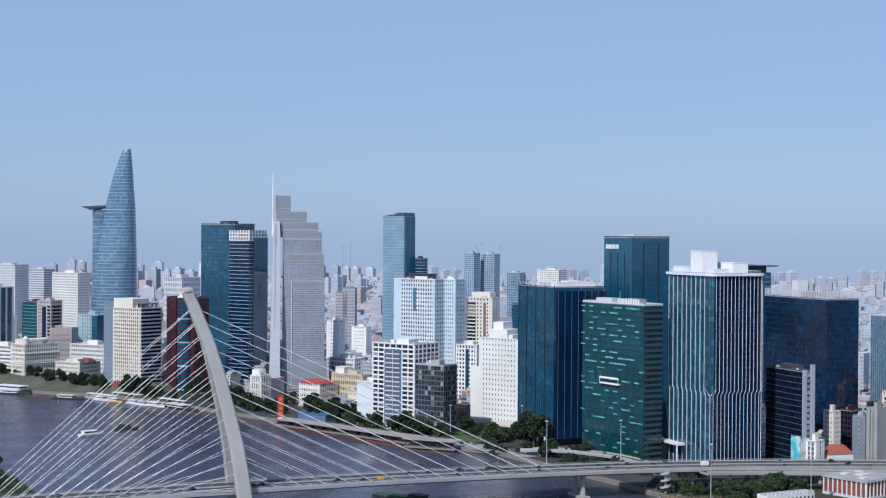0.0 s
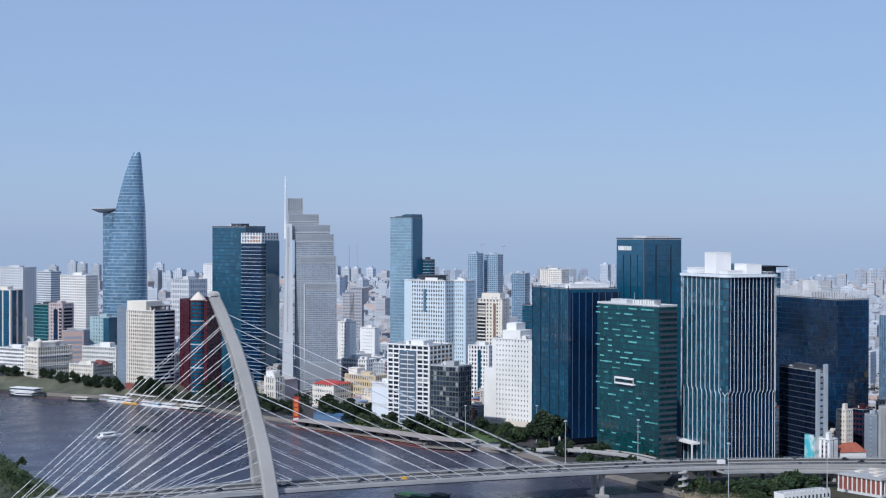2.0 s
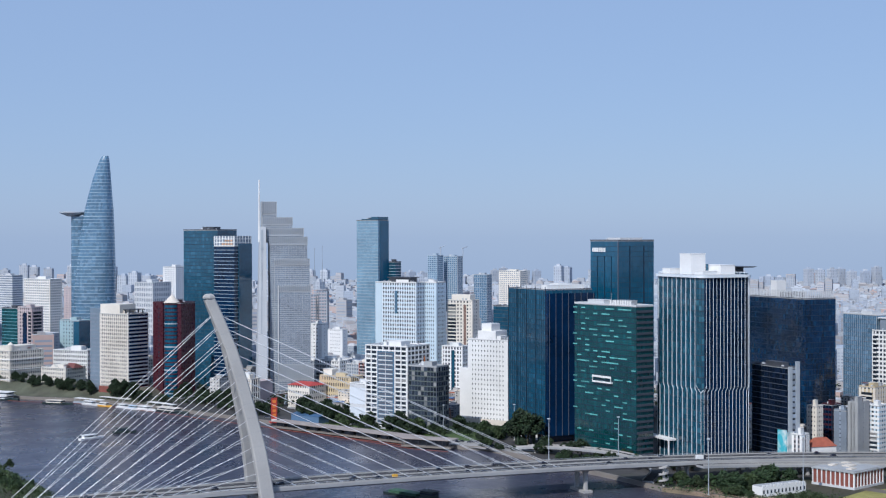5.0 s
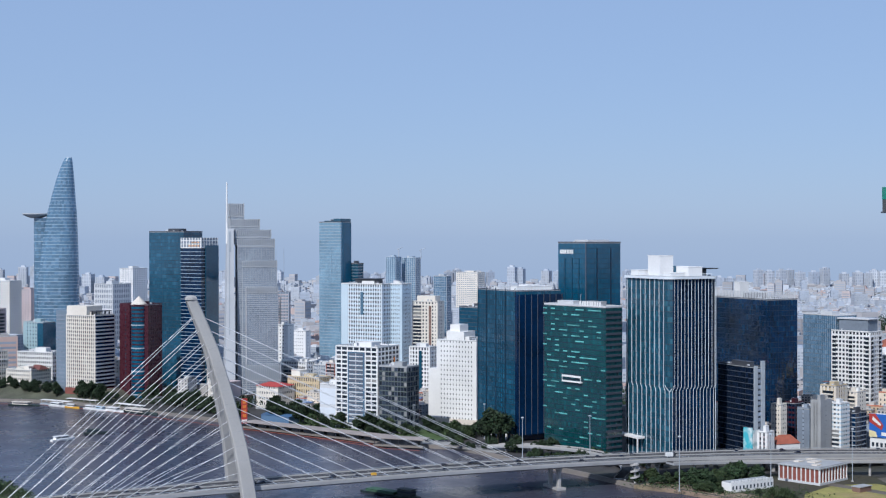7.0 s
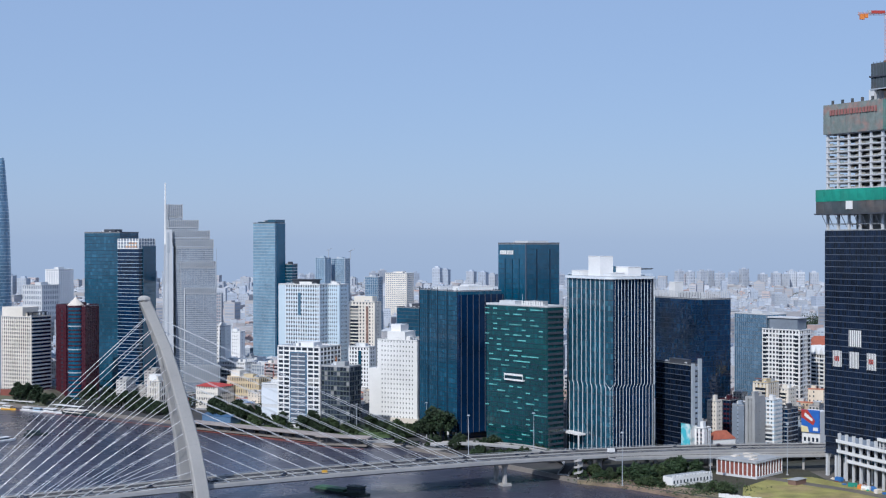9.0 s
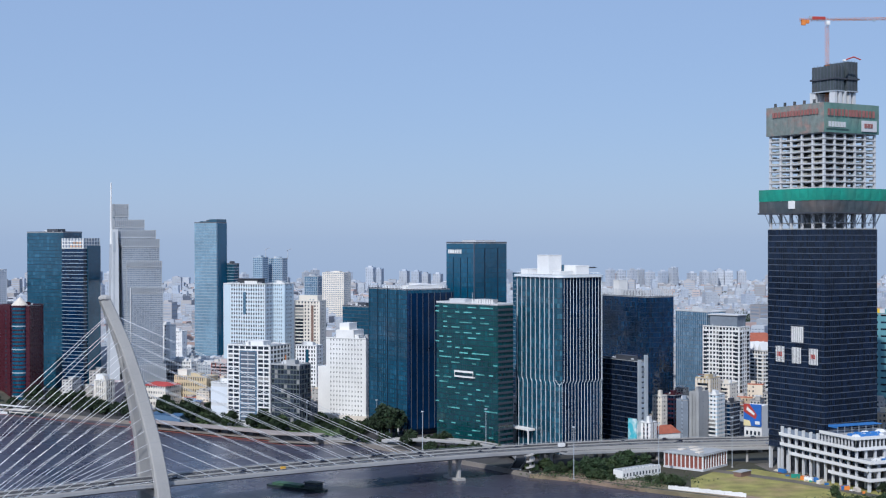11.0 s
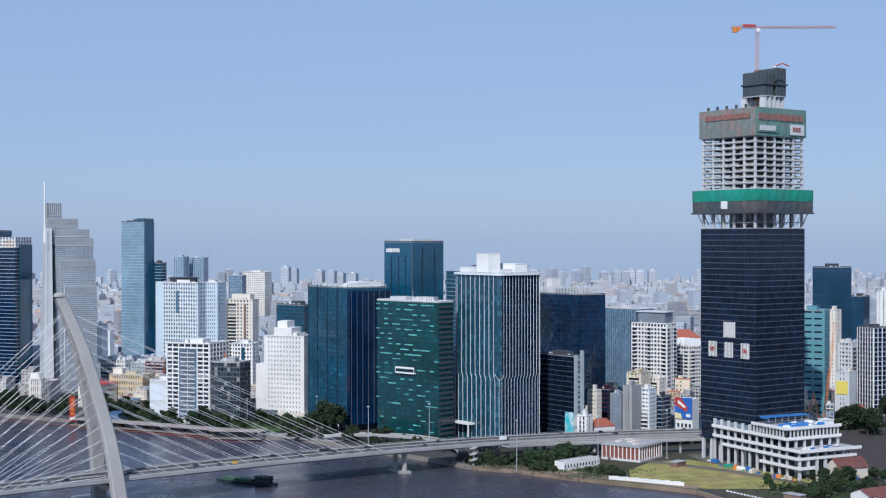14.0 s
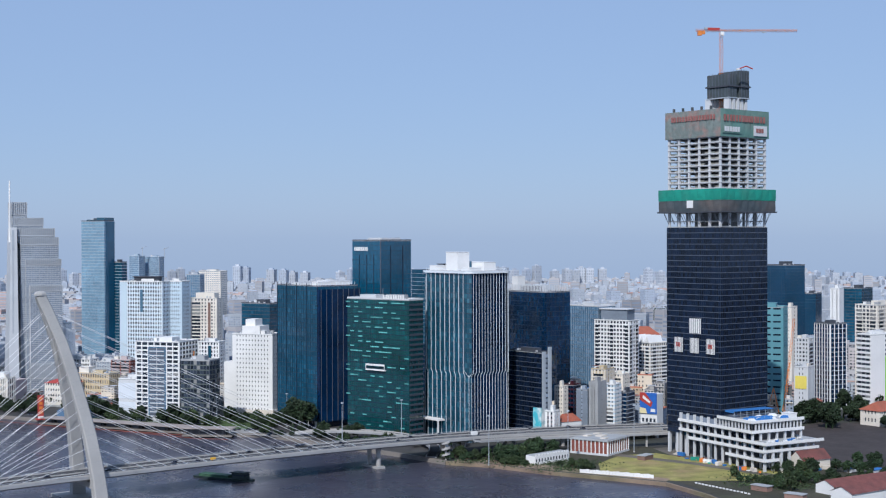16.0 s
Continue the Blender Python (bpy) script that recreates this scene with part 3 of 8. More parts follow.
# tower under construction
ifc = root("construction_tower", "black glass skyscraper under construction with bare concrete upper floors", "tower", 241.1, 828, 0, deg(243))
W = 52.2
volume(ifc, 0, 0, W, W, 30, 170.3, 34, 26, 26, GLASS_BLACK, band=(0.42, 0.12, DARK_STEEL), pier=(0.14, 0.08, DARK_NAVY))
volume(ifc, 0.4, 0.4, W - 0.8, W - 0.8, 18, 29.6, 3, 12, 12, GLASS_BLACK, band=(0.6, 0.3, DARK_NAVY), joined=True)
put("roof", Geo().box(0.3, W - 0.3, 0.3, W - 0.3, 170.3, 171), GREY, ifc)
foot_col = Geo().box(-0.9, 0.9, -0.9, 0.9, 2.4, 18).mesh("ground_column")
for k in range(7):
    put("ground_column", foot_col, LIGHT_GREY, ifc, loc=(1.4, 1.4 + 8.2 * k, 0))
    put("ground_column", foot_col, LIGHT_GREY, ifc, loc=(1.4 + 8.2 * k, W - 1.4, 0))
put("lobby_wall", Geo().box(7, W - 2, 6, W - 6, 2.4, 18), DARK_GREY, ifc)
fl = 4.15
slab = Geo().box(0.6, W - 0.6, 0.6, W - 0.6, 0, 0.55).mesh("floor_slab")
zs = [174.5] + [198 + fl * k for k in range(10)]
for z in zs:
    put("floor_slab", slab, GREY, ifc, "bare concrete floor slab", loc=(0, 0, z))
col = Geo().box(-0.75, 0.75, -0.75, 0.75, 171, 238).mesh("concrete_column")
for i in range(6):
    for j in range(6):
        if i in (0, 5) or j in (0, 5):
            put("concrete_column", col, LIGHT_GREY, ifc, loc=(1.4 + (W - 2.8) * i / 5, 1.4 + (W - 2.8) * j / 5, 0))
edge = Geo()
for z in zs[1:]:
    edge.box(0.45, W - 0.45, 0.4, 0.6, z + 0.5, z + 1.15).box(0.4, 0.6, 0.6, W - 0.4, z + 0.5, z + 1.15)
put("edge_beam", edge, LIGHT_GREY, ifc, "pale concrete floor edges")
put("lift_core", Geo().box(15, 38, 14, 38, 171, 256), GREY, ifc, "concrete lift core inside the floors")
rng = random.Random(3)
INFILL = material("site_panel", (0.36, 0.35, 0.31), 0.8, island=0.35, vary=0.15, scale=0.2, tint=(0.20, 0.24, 0.24), tint_share=0.25)
for z in zs[1:-1]:
    bays = Geo()
    for k in range(5):
        for half in range(2):
            a = 2.4 + (W - 2.8) * (k + 0.5 * half) / 5
            for face in "SWNE":
                if rng.random() < 0.85:
                    bays.slab(face, a, a + 4.2, z + 0.56, z + rng.uniform(1.9, 2.9), -2.3, -2.1, W, W)
    put("infill_panels", bays, INFILL, ifc, "grey site panels between the bare floors", kind="stuff")


def screen(parent, x0, x1, y0, y1, z0, z1, mats, seed, label):
    """Sagging net panels hung round a block, one panel a bay."""
    rng = random.Random(seed)
    for face in range(4):
        L = (x1 - x0) if face % 2 == 0 else (y1 - y0)
        n = 8
        for k in range(n):
            g = Geo()
            a, b = L * k / n, L * (k + 1) / n - 0.05
            cols = 4
            for i in range(cols):
                for j in range(5):
                    p = []
                    for ii, jj in ((i, j), (i + 1, j), (i + 1, j + 1), (i, j + 1)):
                        s, z = a + (b - a) * ii / cols, z0 + (z1 - z0) * jj / 5
                        o = 0.35 * math.sin(math.pi * ii / cols) * math.sin(math.pi * jj / 5) + 0.15 * noise.noise((s * 0.3, z * 0.3, seed + face))
                        p.append(((x0 + s, y0 - o, z), (x1 + o, y0 + s, z), (x1 - s, y1 + o, z), (x0 - o, y1 - s, z))[face])
                    g.quad(*p)
            ob = put("net_panel", g, mats[face] if not isinstance(mats[face], tuple) else mats[face][k % len(mats[face])], parent, label)
            md = ob.modifiers.new("thickness", "SOLIDIFY")
            md.thickness = 0.12


screen(ifc, -0.8, W + 0.8, -0.8, W + 0.8, 236, 256, (NET_FADED, NET_MIX, NET_MIX, NET_MIX), 11, "faded green safety net with printed panels")
screen(ifc, -4.2, W + 4.2, -4.2, W + 4.2, 182, 190, (NET_DARK, NET_DARK, NET_DARK, NET_DARK), 12, "dark mesh screen round the protection deck")
screen(ifc, -4.4, W + 4.4, -4.4, W + 4.4, 190.05, 198.2, (NET_GREEN, NET_GREEN, NET_GREEN, NET_GREEN), 13, "bright green safety net")
put("protection_deck", Geo().box(-5, W + 5, -5, W + 5, 181, 182), DARK_GREY, ifc)
g = Geo()
for k in range(9):
    s = 2 + (W - 4) * k / 8
    for a, b in (((s, 0, 173), (s, -4.8, 181)), ((0, s, 173), (-4.8, s, 181)), ((s, W, 173), (s, W + 4.8, 181)), ((W, s, 173), (W + 4.8, s, 181))):
        put("deck_brace", Geo().tube(a, b, 0.2, 5), DARK_STEEL, ifc)
for k in range(5):
    put("climbing_jack", Geo().box(-0.6, 0.5, 8 + 9 * k, 9.6 + 9 * k, 254, 258.6), NET_DARK, ifc)
# raised core with climbing formwork
for x0, x1, y0, y1, z1 in ((24.5, 33.5, 13, 34, 284), (36.5, 46, 12, 34, 287), (33.5, 36.5, 15, 32, 282)):
    lobe = put("climbing_formwork", Geo().box(x0, x1, y0, y1, 266, z1), NET_DARK, ifc, "dark climbing formwork round the core")
    put("ledge", Geo().box(x0 - 1.0, x1 + 1.0, y0 - 1.0, y1 + 1.0, 274.5, 275.6), DARK_GREY, lobe)
    put("ledge", Geo().box(x0 - 0.4, x1 + 0.4, y0 - 0.4, y1 + 0.4, 266, 266.8), STEEL_GREY, lobe)
    for k in range(int((y1 - y0) / 3)):
        put("upright", Geo().box(x0 - 0.3, x0 - 0.02, y0 + 3 * k + 0.5, y0 + 3 * k + 0.8, 266.9, z1 + 0.8), DARK_STEEL, lobe)
    for k in range(int((x1 - x0) / 3)):
        put("upright", Geo().box(x0 + 3 * k + 0.5, x0 + 3 * k + 0.8, y0 - 0.3, y0 - 0.02, 266.9, z1 + 0.8), DARK_STEEL, lobe)
for k in range(5):
    for j in range(2):
        put("core_wall", Geo().box(24.5 + 4.6 * k, 26.9 + 4.6 * k, 13 + 18 * j, 18 + 18 * j, 256, 266.5), LIGHT_GREY, ifc)
bars(ifc, -1.2, 4, 248.5, W - 9, 3.6, FADED_RED, out=(-1, 0), count=16, seed=14)
bars(ifc, 2, -1.2, 247.2, W - 5, 4.6, FADED_RED, count=14, seed=4)
put("banner", Geo().box(1, 22, -1.6, -1.25, 238.5, 244.5), NET_FADED, ifc, "faded printed banner")
put("banner", Geo().box(35, 50, -1.6, -1.25, 237.5, 245), LIGHT_GREY, ifc, "white printed banner")
bars(ifc, 2.5, -1.5, 239.6, 17, 3.6, LIGHT_GREY, count=6, seed=5)
bars(ifc, 37.5, -1.5, 240, 9, 3.0, FADED_RED, count=3, seed=6)
put("sign_board", Geo().box(-4.9, -4.55, 22, 28, 184.5, 190), WHITE, ifc)
for y, z, w_, m in ((36.3, 78, 8, RED_PAINT), (20.8, 78, 8.2, DARK_GREY), (5.4, 78, 8, RED_PAINT), (18.6, 92.5, 11, DARK_GREY)):
    panel = put("sign_panel", Geo().box(-0.45, -0.2, y, y + w_, z, z + 11), WHITE, ifc, "white square sign of slats on the facade")
    for k in range(6):
        put("slat", Geo().box(-0.6, -0.45, y + w_ * (k + 0.5) / 6, y + w_ * (k + 0.5) / 6 + 0.3, z, z + 11), DARK_GREY, panel)
    for k in range(3 if m is RED_PAINT else 0):
        put("sign_bar", Geo().box(-0.75, -0.6, y + 2 + 1.6 * k, y + 2.9 + 1.6 * k, z + 4, z + 7.2), m, panel)
# tower crane
crane = root("tower_crane", "orange and red tower crane standing on the tower's core", "crane", 256.6, 864.5, 286)


def lattice(parent, name, a, b, w, n, mat):
    """A square truss from a to b: chords and diagonals, one part."""
    g = Geo()
    a, b = Vector(a), Vector(b)
    u = (b - a).normalized()
    p = u.orthogonal().normalized()
    q = u.cross(p)
    c = [(p + q) * w / 2, (p - q) * w / 2, (-p - q) * w / 2, (q - p) * w / 2]
    for k in c:
        g.tube(a + k, b + k, 0.10, 4)
    for i in range(n):
        s, t = a + (b - a) * (i / n), a + (b - a) * ((i + 1) / n)
        for k in range(4):
            g.tube(s + c[k], t + c[(k + 1) % 4], 0.06, 3)
    return put(name, g, mat, parent)


lattice(crane, "mast", (0, 0, -28), (0, 0, 30), 2.0, 26, ORANGE)
lattice(crane, "jib", (0, 0, 31.5), (61, 0, 33.0), 1.3, 30, ORANGE)
lattice(crane, "counter_jib", (0, 0, 31.5), (-20, 0, 31.2), 1.4, 10, ORANGE)
put("cab", Geo().box(-1.2, 1.4, -2.6, -0.6, 27.6, 30.4).box(-0.9, 1.1, -2.75, -2.6, 28.2, 30), WHITE, crane)
put("counterweight", Geo().box(-18.5, -15.5, -1, 1, 27.4, 31).box(-15.2, -13, -1, 1, 28.6, 31), ORANGE, crane)
put("sign_bar", Geo().box(-11, -1.5, -1.1, -0.95, 31.4, 33.4), RED_PAINT, crane)
put("winch", Geo().box(-13, -10, -0.8, 0.8, 32, 33.6), STEEL_GREY, crane)
put("trolley", Geo().box(33, 35, -0.8, 0.8, 30.8, 31.7), STEEL_GREY, crane)
boom = root("small_crane", "red and white folded crane boom on the core", "crane", 262, 846, 286)
put("boom", Geo().tube((0, 0, 0.6), (7, 1, 3.2), 0.5, 6).tube((7, 1, 3.2), (12, 1, 1.2), 0.45, 6), RED_PAINT, boom)
put("base", Geo().box(-1, 1, -1, 1, 0, 1.2), WHITE, boom)

# concrete podium under construction in front of the tower
pod = root("podium", "unfinished white concrete podium with open floors", "building", 245.5, 782.9, 2.5, 18)
TIERS = ((7.4, 12, -12.9, 27), (13.6, 50, -11.5, 68), (18.8, 52, -14, 79), (25.5, 47, 0, 80), (32.4, 47, 0, 36))
teeth = Geo()
for z, x1, y0, y1 in TIERS:
    put("floor_slab", Geo().box(0, x1, y0, y1, z, z + 0.5), GREY, pod)
    put("edge_beam", Geo().box(-0.8, x1 + 0.5, y0 - 0.8, y0, z - 0.5, z + 1.5).box(-0.8, 0, y0, y1, z - 0.5, z + 1.5), WHITE, pod, "pale concrete edge beam")
    for k in range(int((y1 - y0) / 2.4)):
        teeth.box(-0.3, 1.4, y0 + 2.4 * k + 0.5, y0 + 2.4 * k + 1.2, z - 1.1, z - 0.5)
    for k in range(int(x1 / 2.4)):
        teeth.box(2.4 * k + 0.5, 2.4 * k + 1.2, y0 - 0.3, y0 + 1.4, z - 1.1, z - 0.5)
put("beam_ends", teeth, LIGHT_GREY, pod, kind="stuff")
me = Geo().box(-0.7, 0.7, -0.7, 0.7, 0, 25.4).mesh("concrete_column")
low = Geo().box(-0.85, 0.85, -0.85, 0.85, 0, 18.7).mesh("concrete_column")
thin = Geo().box(-0.45, 0.45, -0.45, 0.45, 26.0, 32.3).mesh("upper_column")
stub = Geo().box(-0.9, 0.9, -0.7, 0.7, 26.0, 31.0).mesh("column_stub")
for j in range(11):
    put("concrete_column", me, LIGHT_GREY, pod, loc=(1.6, 1.2 + 7.8 * j, 0))
    if 1.2 + 7.8 * j > 38:
        put("column_stub", stub, LIGHT_GREY, pod, loc=(1.6, 1.2 + 7.8 * j, 0))
        put("wall_panel", Geo().box(1.7, 1.9, 2.3 + 7.8 * j, min(79.5, 7.6 + 7.8 * j), 26.0, 30.2), GLASS_GREY, pod)
for i in range(1, 7):
    put("concrete_column", me, LIGHT_GREY, pod, loc=(1.6 + 7.4 * i, 1.2, 0))
    put("concrete_column", low, LIGHT_GREY, pod, loc=(1.6 + 7.4 * i, -11, 0))
put("concrete_column", low, LIGHT_GREY, pod, loc=(1.6, -11, 0))
for k in range(15):
    put("upper_column", thin, LIGHT_GREY, pod, loc=(0.6 + 3.2 * k, 0.6, 0))
    if k < 11:
        put("upper_column", thin, LIGHT_GREY, pod, loc=(0.6, 0.6 + 3.4 * k, 0))
for j in range(10):
    for z0, z1, m in ((14.2, 18.2, GLASS_TEAL), (19.4, 24.8, GLASS_NAVY)):
        put("blue_glazing", Geo().box(4.4, 4.6, 2.4 + 7.8 * j, 8.6 + 7.8 * j, z0, z1), m, pod)
# dark solids added for the shaded depth of the open floors
put("inner_wall", Geo().box(9, 44, 4, 78, 0, 25.2), DARK_GREY, pod)
put("inner_wall", Geo().box(8, 44, 4, 34, 26.0, 32.2), DARK_GREY, pod)
put("shed_roof", Geo().box(3, 40, 22, 31, 37.6, 38.0).box(2.6, 3.0, 22, 31, 36.6, 38.0), BLUE_SHEET, pod, "bright blue site shed roof")
for k in range(7):
    put("shed_post", Geo().box(3.5 + 5.8 * k, 3.8 + 5.8 * k, 22.4, 22.7, 32.9, 37.6), STEEL_GREY, pod)
srng = random.Random(23)
for k in range(22):
    x, y, q = srng.uniform(3, 38), srng.uniform(3, 19), srng.uniform(1.4, 3.6)
    put("tarpaulin", Geo().loft([[(x - q, y - q * 0.7, 32.9), (x + q, y - q * 0.6, 32.9), (x + q * 0.9, y + q * 0.7, 32.9), (x - q * 0.9, y + q * 0.8, 32.9)], [(x - q * 0.6, y - q * 0.3, 33.3 + q * 0.45), (x + q * 0.5, y - q * 0.2, 33.2 + q * 0.5), (x + q * 0.5, y + q * 0.3, 33.5 + q * 0.4), (x - q * 0.6, y + q * 0.4, 33.4 + q * 0.4)]]), BLUE_SHEET if k % 4 else WHITE, pod, "crumpled blue site sheeting" if k % 4 else "crumpled white site sheeting")
put("site_store", Geo().box(37, 44, 3, 11, 32.9, 36.2).box(36.6, 44.4, 2.6, 11.4, 36.2, 36.5), WHITE, pod)
rng = random.Random(19)
for k in range(26):
    x, y, q = rng.uniform(2, 46), rng.uniform(-13, -2), rng.uniform(0.5, 1.6)
    put("material_stack", Geo().box(x, x + q * 1.6, y, y + q, 19.3, 19.3 + q * 0.8), rng.choice((WHITE, SAND, GREY, BLUE_SHEET)), pod)
for k in range(5):
    put("scaffold_post", Geo().tube((5 + 6 * k, 6.5, 32.9), (5 + 6 * k, 6.5, 35.2), 0.2, 5), STEEL_GREY, pod)
# tower with white fins that branch like a tree
box = root("finned_tower", "blue glass office tower with slender white fins branching near the base", "tower", 79.4, 941, 0, deg(243))
W, D, H = 42.4, 58.6, 135.2


def rounded(W, D, r, n=6, o=0.0):
    """Plan outline with rounded corners, grown by o."""
    pts = []
    for cx, cy, a0 in ((r, r, 180), (W - r, r, 270), (W - r, D - r, 0), (r, D - r, 90)):
        for k in range(n + 1):
            a = radians(a0 + 90 * k / n)
            pts.append((cx + (r + o) * math.cos(a), cy + (r + o) * math.sin(a)))
    return pts


def outline_walk(pts, count):
    """Evenly spaced places and outward normals round a closed outline."""
    P = [Vector((*p, 0)) for p in pts]
    seg = [(P[i], P[(i + 1) % len(P)]) for i in range(len(P))]
    total = sum((b - a).length for a, b in seg)
    out, want, run = [], 0.0, 0.0
    for a, b in seg:
        L = (b - a).length
        while L > 1e-6 and want <= run + L - 1e-6 and len(out) < count:
            u = (b - a) / L
            out.append((a + u * (want - run), Vector((u.y, -u.x, 0)), u))
            want += total / count
        run += L
    return out


def curtain(parent, pts, z0, z1, floors, count, glazing, seed=1, tilt=0.004, end_shade=None):
    """Panes between evenly spaced stations round an outline."""
    st = outline_walk(pts, count)
    main_, end_, rng = Geo(), Geo(), random.Random(seed)
    for i in range(count):
        # end faces can take darker glass that carries their dimmer reflections
        g = end_ if end_shade and abs(st[i][1].y) > 0.9 else main_
        a, b = st[i][0], st[(i + 1) % count][0]
        u = (b - a).normalized()
        a, b, m = a + u * 0.05, b - u * 0.05, Vector((u.y, -u.x, 0))
        for k in range(floors):
            q0, q1 = z0 + (z1 - z0) * k / floors + 0.05, z0 + (z1 - z0) * (k + 1) / floors - 0.05
            o = [m * rng.uniform(-tilt, tilt) * 3 for _ in range(3)]
            o.append(o[0] + o[2] - o[1])
            g.quad(*[(p.x + d.x, p.y + d.y, z) for p, d, z in ((a, o[0], q0), (b, o[1], q0), (b, o[2], q1), (a, o[3], q1))])
    put("glazing", main_, glazing, parent, "panes of %s" % glazing.name.replace("_", " "), kind="stuff")
    if end_shade:
        put("end_glazing", end_, end_shade, parent, "panes of %s" % end_shade.name.replace("_", " "), kind="stuff")
    return st


RC = 4.5
base = rounded(W, D, RC)
put("core", Geo().prism(rounded(W - 0.6, D - 0.6, RC - 0.3), 2.5, H - 0.2), DARK_GREY, box, loc=(0.3, 0.3, 0))
# lighter sides, navy ends: each face's reflections put into the glass colour
curtain(box, base, 3, H, 34, 100, GLASS_CYAN, 21, end_shade=GLASS_NAVY)
band = Geo().prism(rounded(W, D, RC, o=0.1), 0, 0.4).mesh("floor_band")
for k in range(0, 34, 2):
    put("floor_band", band, DARK_NAVY, box, loc=(0, 0, 3 + (H - 3) * k / 34))
fins = [f for k, f in enumerate(outline_walk(rounded(W, D, RC, o=0.3), 66)) if not (f[1].x < -0.5 and k % 2)]
split, up = 56.5, Vector((0, 0, 1))
for k, (p, m, u) in enumerate(fins):
    g = Geo()
    shift = u * (-1.6 if m.x < -0.5 else 1.6)

    wide, deep = (0.10, 0.2) if m.x < -0.5 else (0.085, 0.16)

    def bar(q0, q1, w=wide, d=deep):
        ring = lambda q: [q + u * w - m * d, q + u * w + m * d, q - u * w + m * d, q - u * w - m * d]
        g.loft([ring(q0), ring(q1)])

    bar(p + up * 3, p + up * (split - 1.1))
    bar(p + up * (split - 1.1), p + shift + up * (split + 1.1))
    bar(p + shift + up * (split + 1.1), p + shift + up * H)
    put("fin", g, WHITE_METAL, box, "slender white aluminium fin")
corner = Vector((RC - (RC + 0.3) * 0.707, RC - (RC + 0.3) * 0.707, 0))
fork = Geo().tube(corner + up * 3, corner + up * (split - 2), 0.16, 6)
fork.tube(corner + up * (split - 2), Vector((-0.3, 5.2, split + 3)), 0.16, 6).tube(corner + up * (split - 2), Vector((5.2, -0.3, split + 3)), 0.16, 6)
put("corner_fin", fork, WHITE_METAL, box, "white aluminium fin forking at mid height")
put("crown_ring", Geo().prism(rounded(W, D, RC, o=1.7), H, H + 1.7), WHITE_METAL, box, "white rim round the roof")
put("roof", Geo().prism(rounded(W, D, RC, o=-0.4), H + 1.7, H + 1.9), GREY, box)
for x, y, w, d, h in ((9, 25, 12, 15, 14.5), (4, 45, 11, 10, 3.6), (24, 10, 12, 26, 6.4), (8, 9, 12, 10, 2.2)):
    put("plant_room", Geo().box(x, x + w, y, y + d, H + 1.9, H + 1.9 + h).box(x - 0.2, x + w + 0.2, y - 0.2, y + d + 0.2, H + 1.9 + h, H + 2.3 + h), WHITE, box, "white roof plant room")
put("roof_glazing", Geo().box(21.4, 24, 25.5, 39, H + 1.9, H + 9), GLASS_TEAL, box)
rail_post = Geo().box(-0.08, 0.08, -0.08, 0.08, 1.9, 3.4).mesh("roof_rail_post")
for p, m, u in outline_walk(rounded(W, D, RC, o=-0.8), 44):
    put("roof_rail_post", rail_post, WHITE_METAL, box, loc=(p.x, p.y, H))
put("roof_rail", Geo().loft([[(x, y, z) for x, y in rounded(W, D, RC, o=o)] for z, o in ((H + 3.3, -0.75), (H + 3.5, -0.75), (H + 3.5, -0.9), (H + 3.3, -0.9), (H + 3.3, -0.75))], caps=False), WHITE_METAL, box)
for x, y, w, d in ((26, 40, 3, 2), (30, 42, 4, 2.4), (18, 48, 5, 3), (9, 13, 3, 2), (28, 46, 6, 4)):
    put("cooling_unit", Geo().box(x, x + w, y, y + d, H + 1.9, H + 3.9).box(x + 0.3, x + w - 0.3, y + 0.3, y + d - 0.3, H + 3.9, H + 4.2), LIGHT_GREY, box)
put("canopy", Geo().box(-7, -0.5, 30, 63, 17.8, 19.2).box(-7, -6.2, 62, 63, 3, 17.8).box(-7, -6.2, 30, 31, 3, 17.8), WHITE, box, "white entrance portal")

# green glass hotel
mer = root("glass_hotel", "dark green glass hotel tower with pale lit bands", "hotel", 36.7, 967, 0, deg(232))
W, D, H = 16.7, 68.8, 113.3
volume(mer, 0, 0, W, D, 6, H, 27, 8, 30, GLASS_GREEN, band=(0.4, 0.1, DARK_NAVY), faces="SWNE")
put("podium", Geo().box(-2, W + 2, -2, D + 2, 2.4, 6.2), DARK_GREY, mer)
strips = random.Random(8)
me = Geo().box(-0.3, -0.12, 0, 4.5, 0, 0.95).mesh("lit_panel")
fh = (H - 6) / 27
PANEL = material("pale_green_panel", (0.12, 0.38, 0.37), 0.35, object_vary=0.4)
for k in range(27):
    for j in range(15):
        if strips.random() < (0.36 if k > 9 else 0.16):
            put("spandrel_panel", me, PANEL, mer, loc=(0, 0.3 + j * 4.66, 6 + k * fh + 1.2))
for k in range(27):
    put("balcony_slab", Geo().box(0.5, W - 0.5, -0.7, -0.1, 6 + k * fh, 6 + k * fh + 1.6), material("slate_panel", (0.055, 0.062, 0.085), 0.6, vary=0.1) if k == 0 else bpy.data.materials["slate_panel"], mer)
put("terrace", Geo().box(-2.2, -0.2, 25, 46, 56.2, 57.2).box(-2.2, -1.8, 25, 46, 60.0, 61.5).box(-2.2, -1.9, 25, 25.4, 57.2, 60.0).box(-2.2, -1.9, 45.6, 46, 57.2, 60.0), WHITE, mer, "white framed sky terrace")
roof(mer, 0, 0, W, D, H, LIGHT_GREY, 1.6, plant=((3, 12, 9, 16, 3.5, GREY), (4, 40, 8, 18, 3, LIGHT_GREY)))
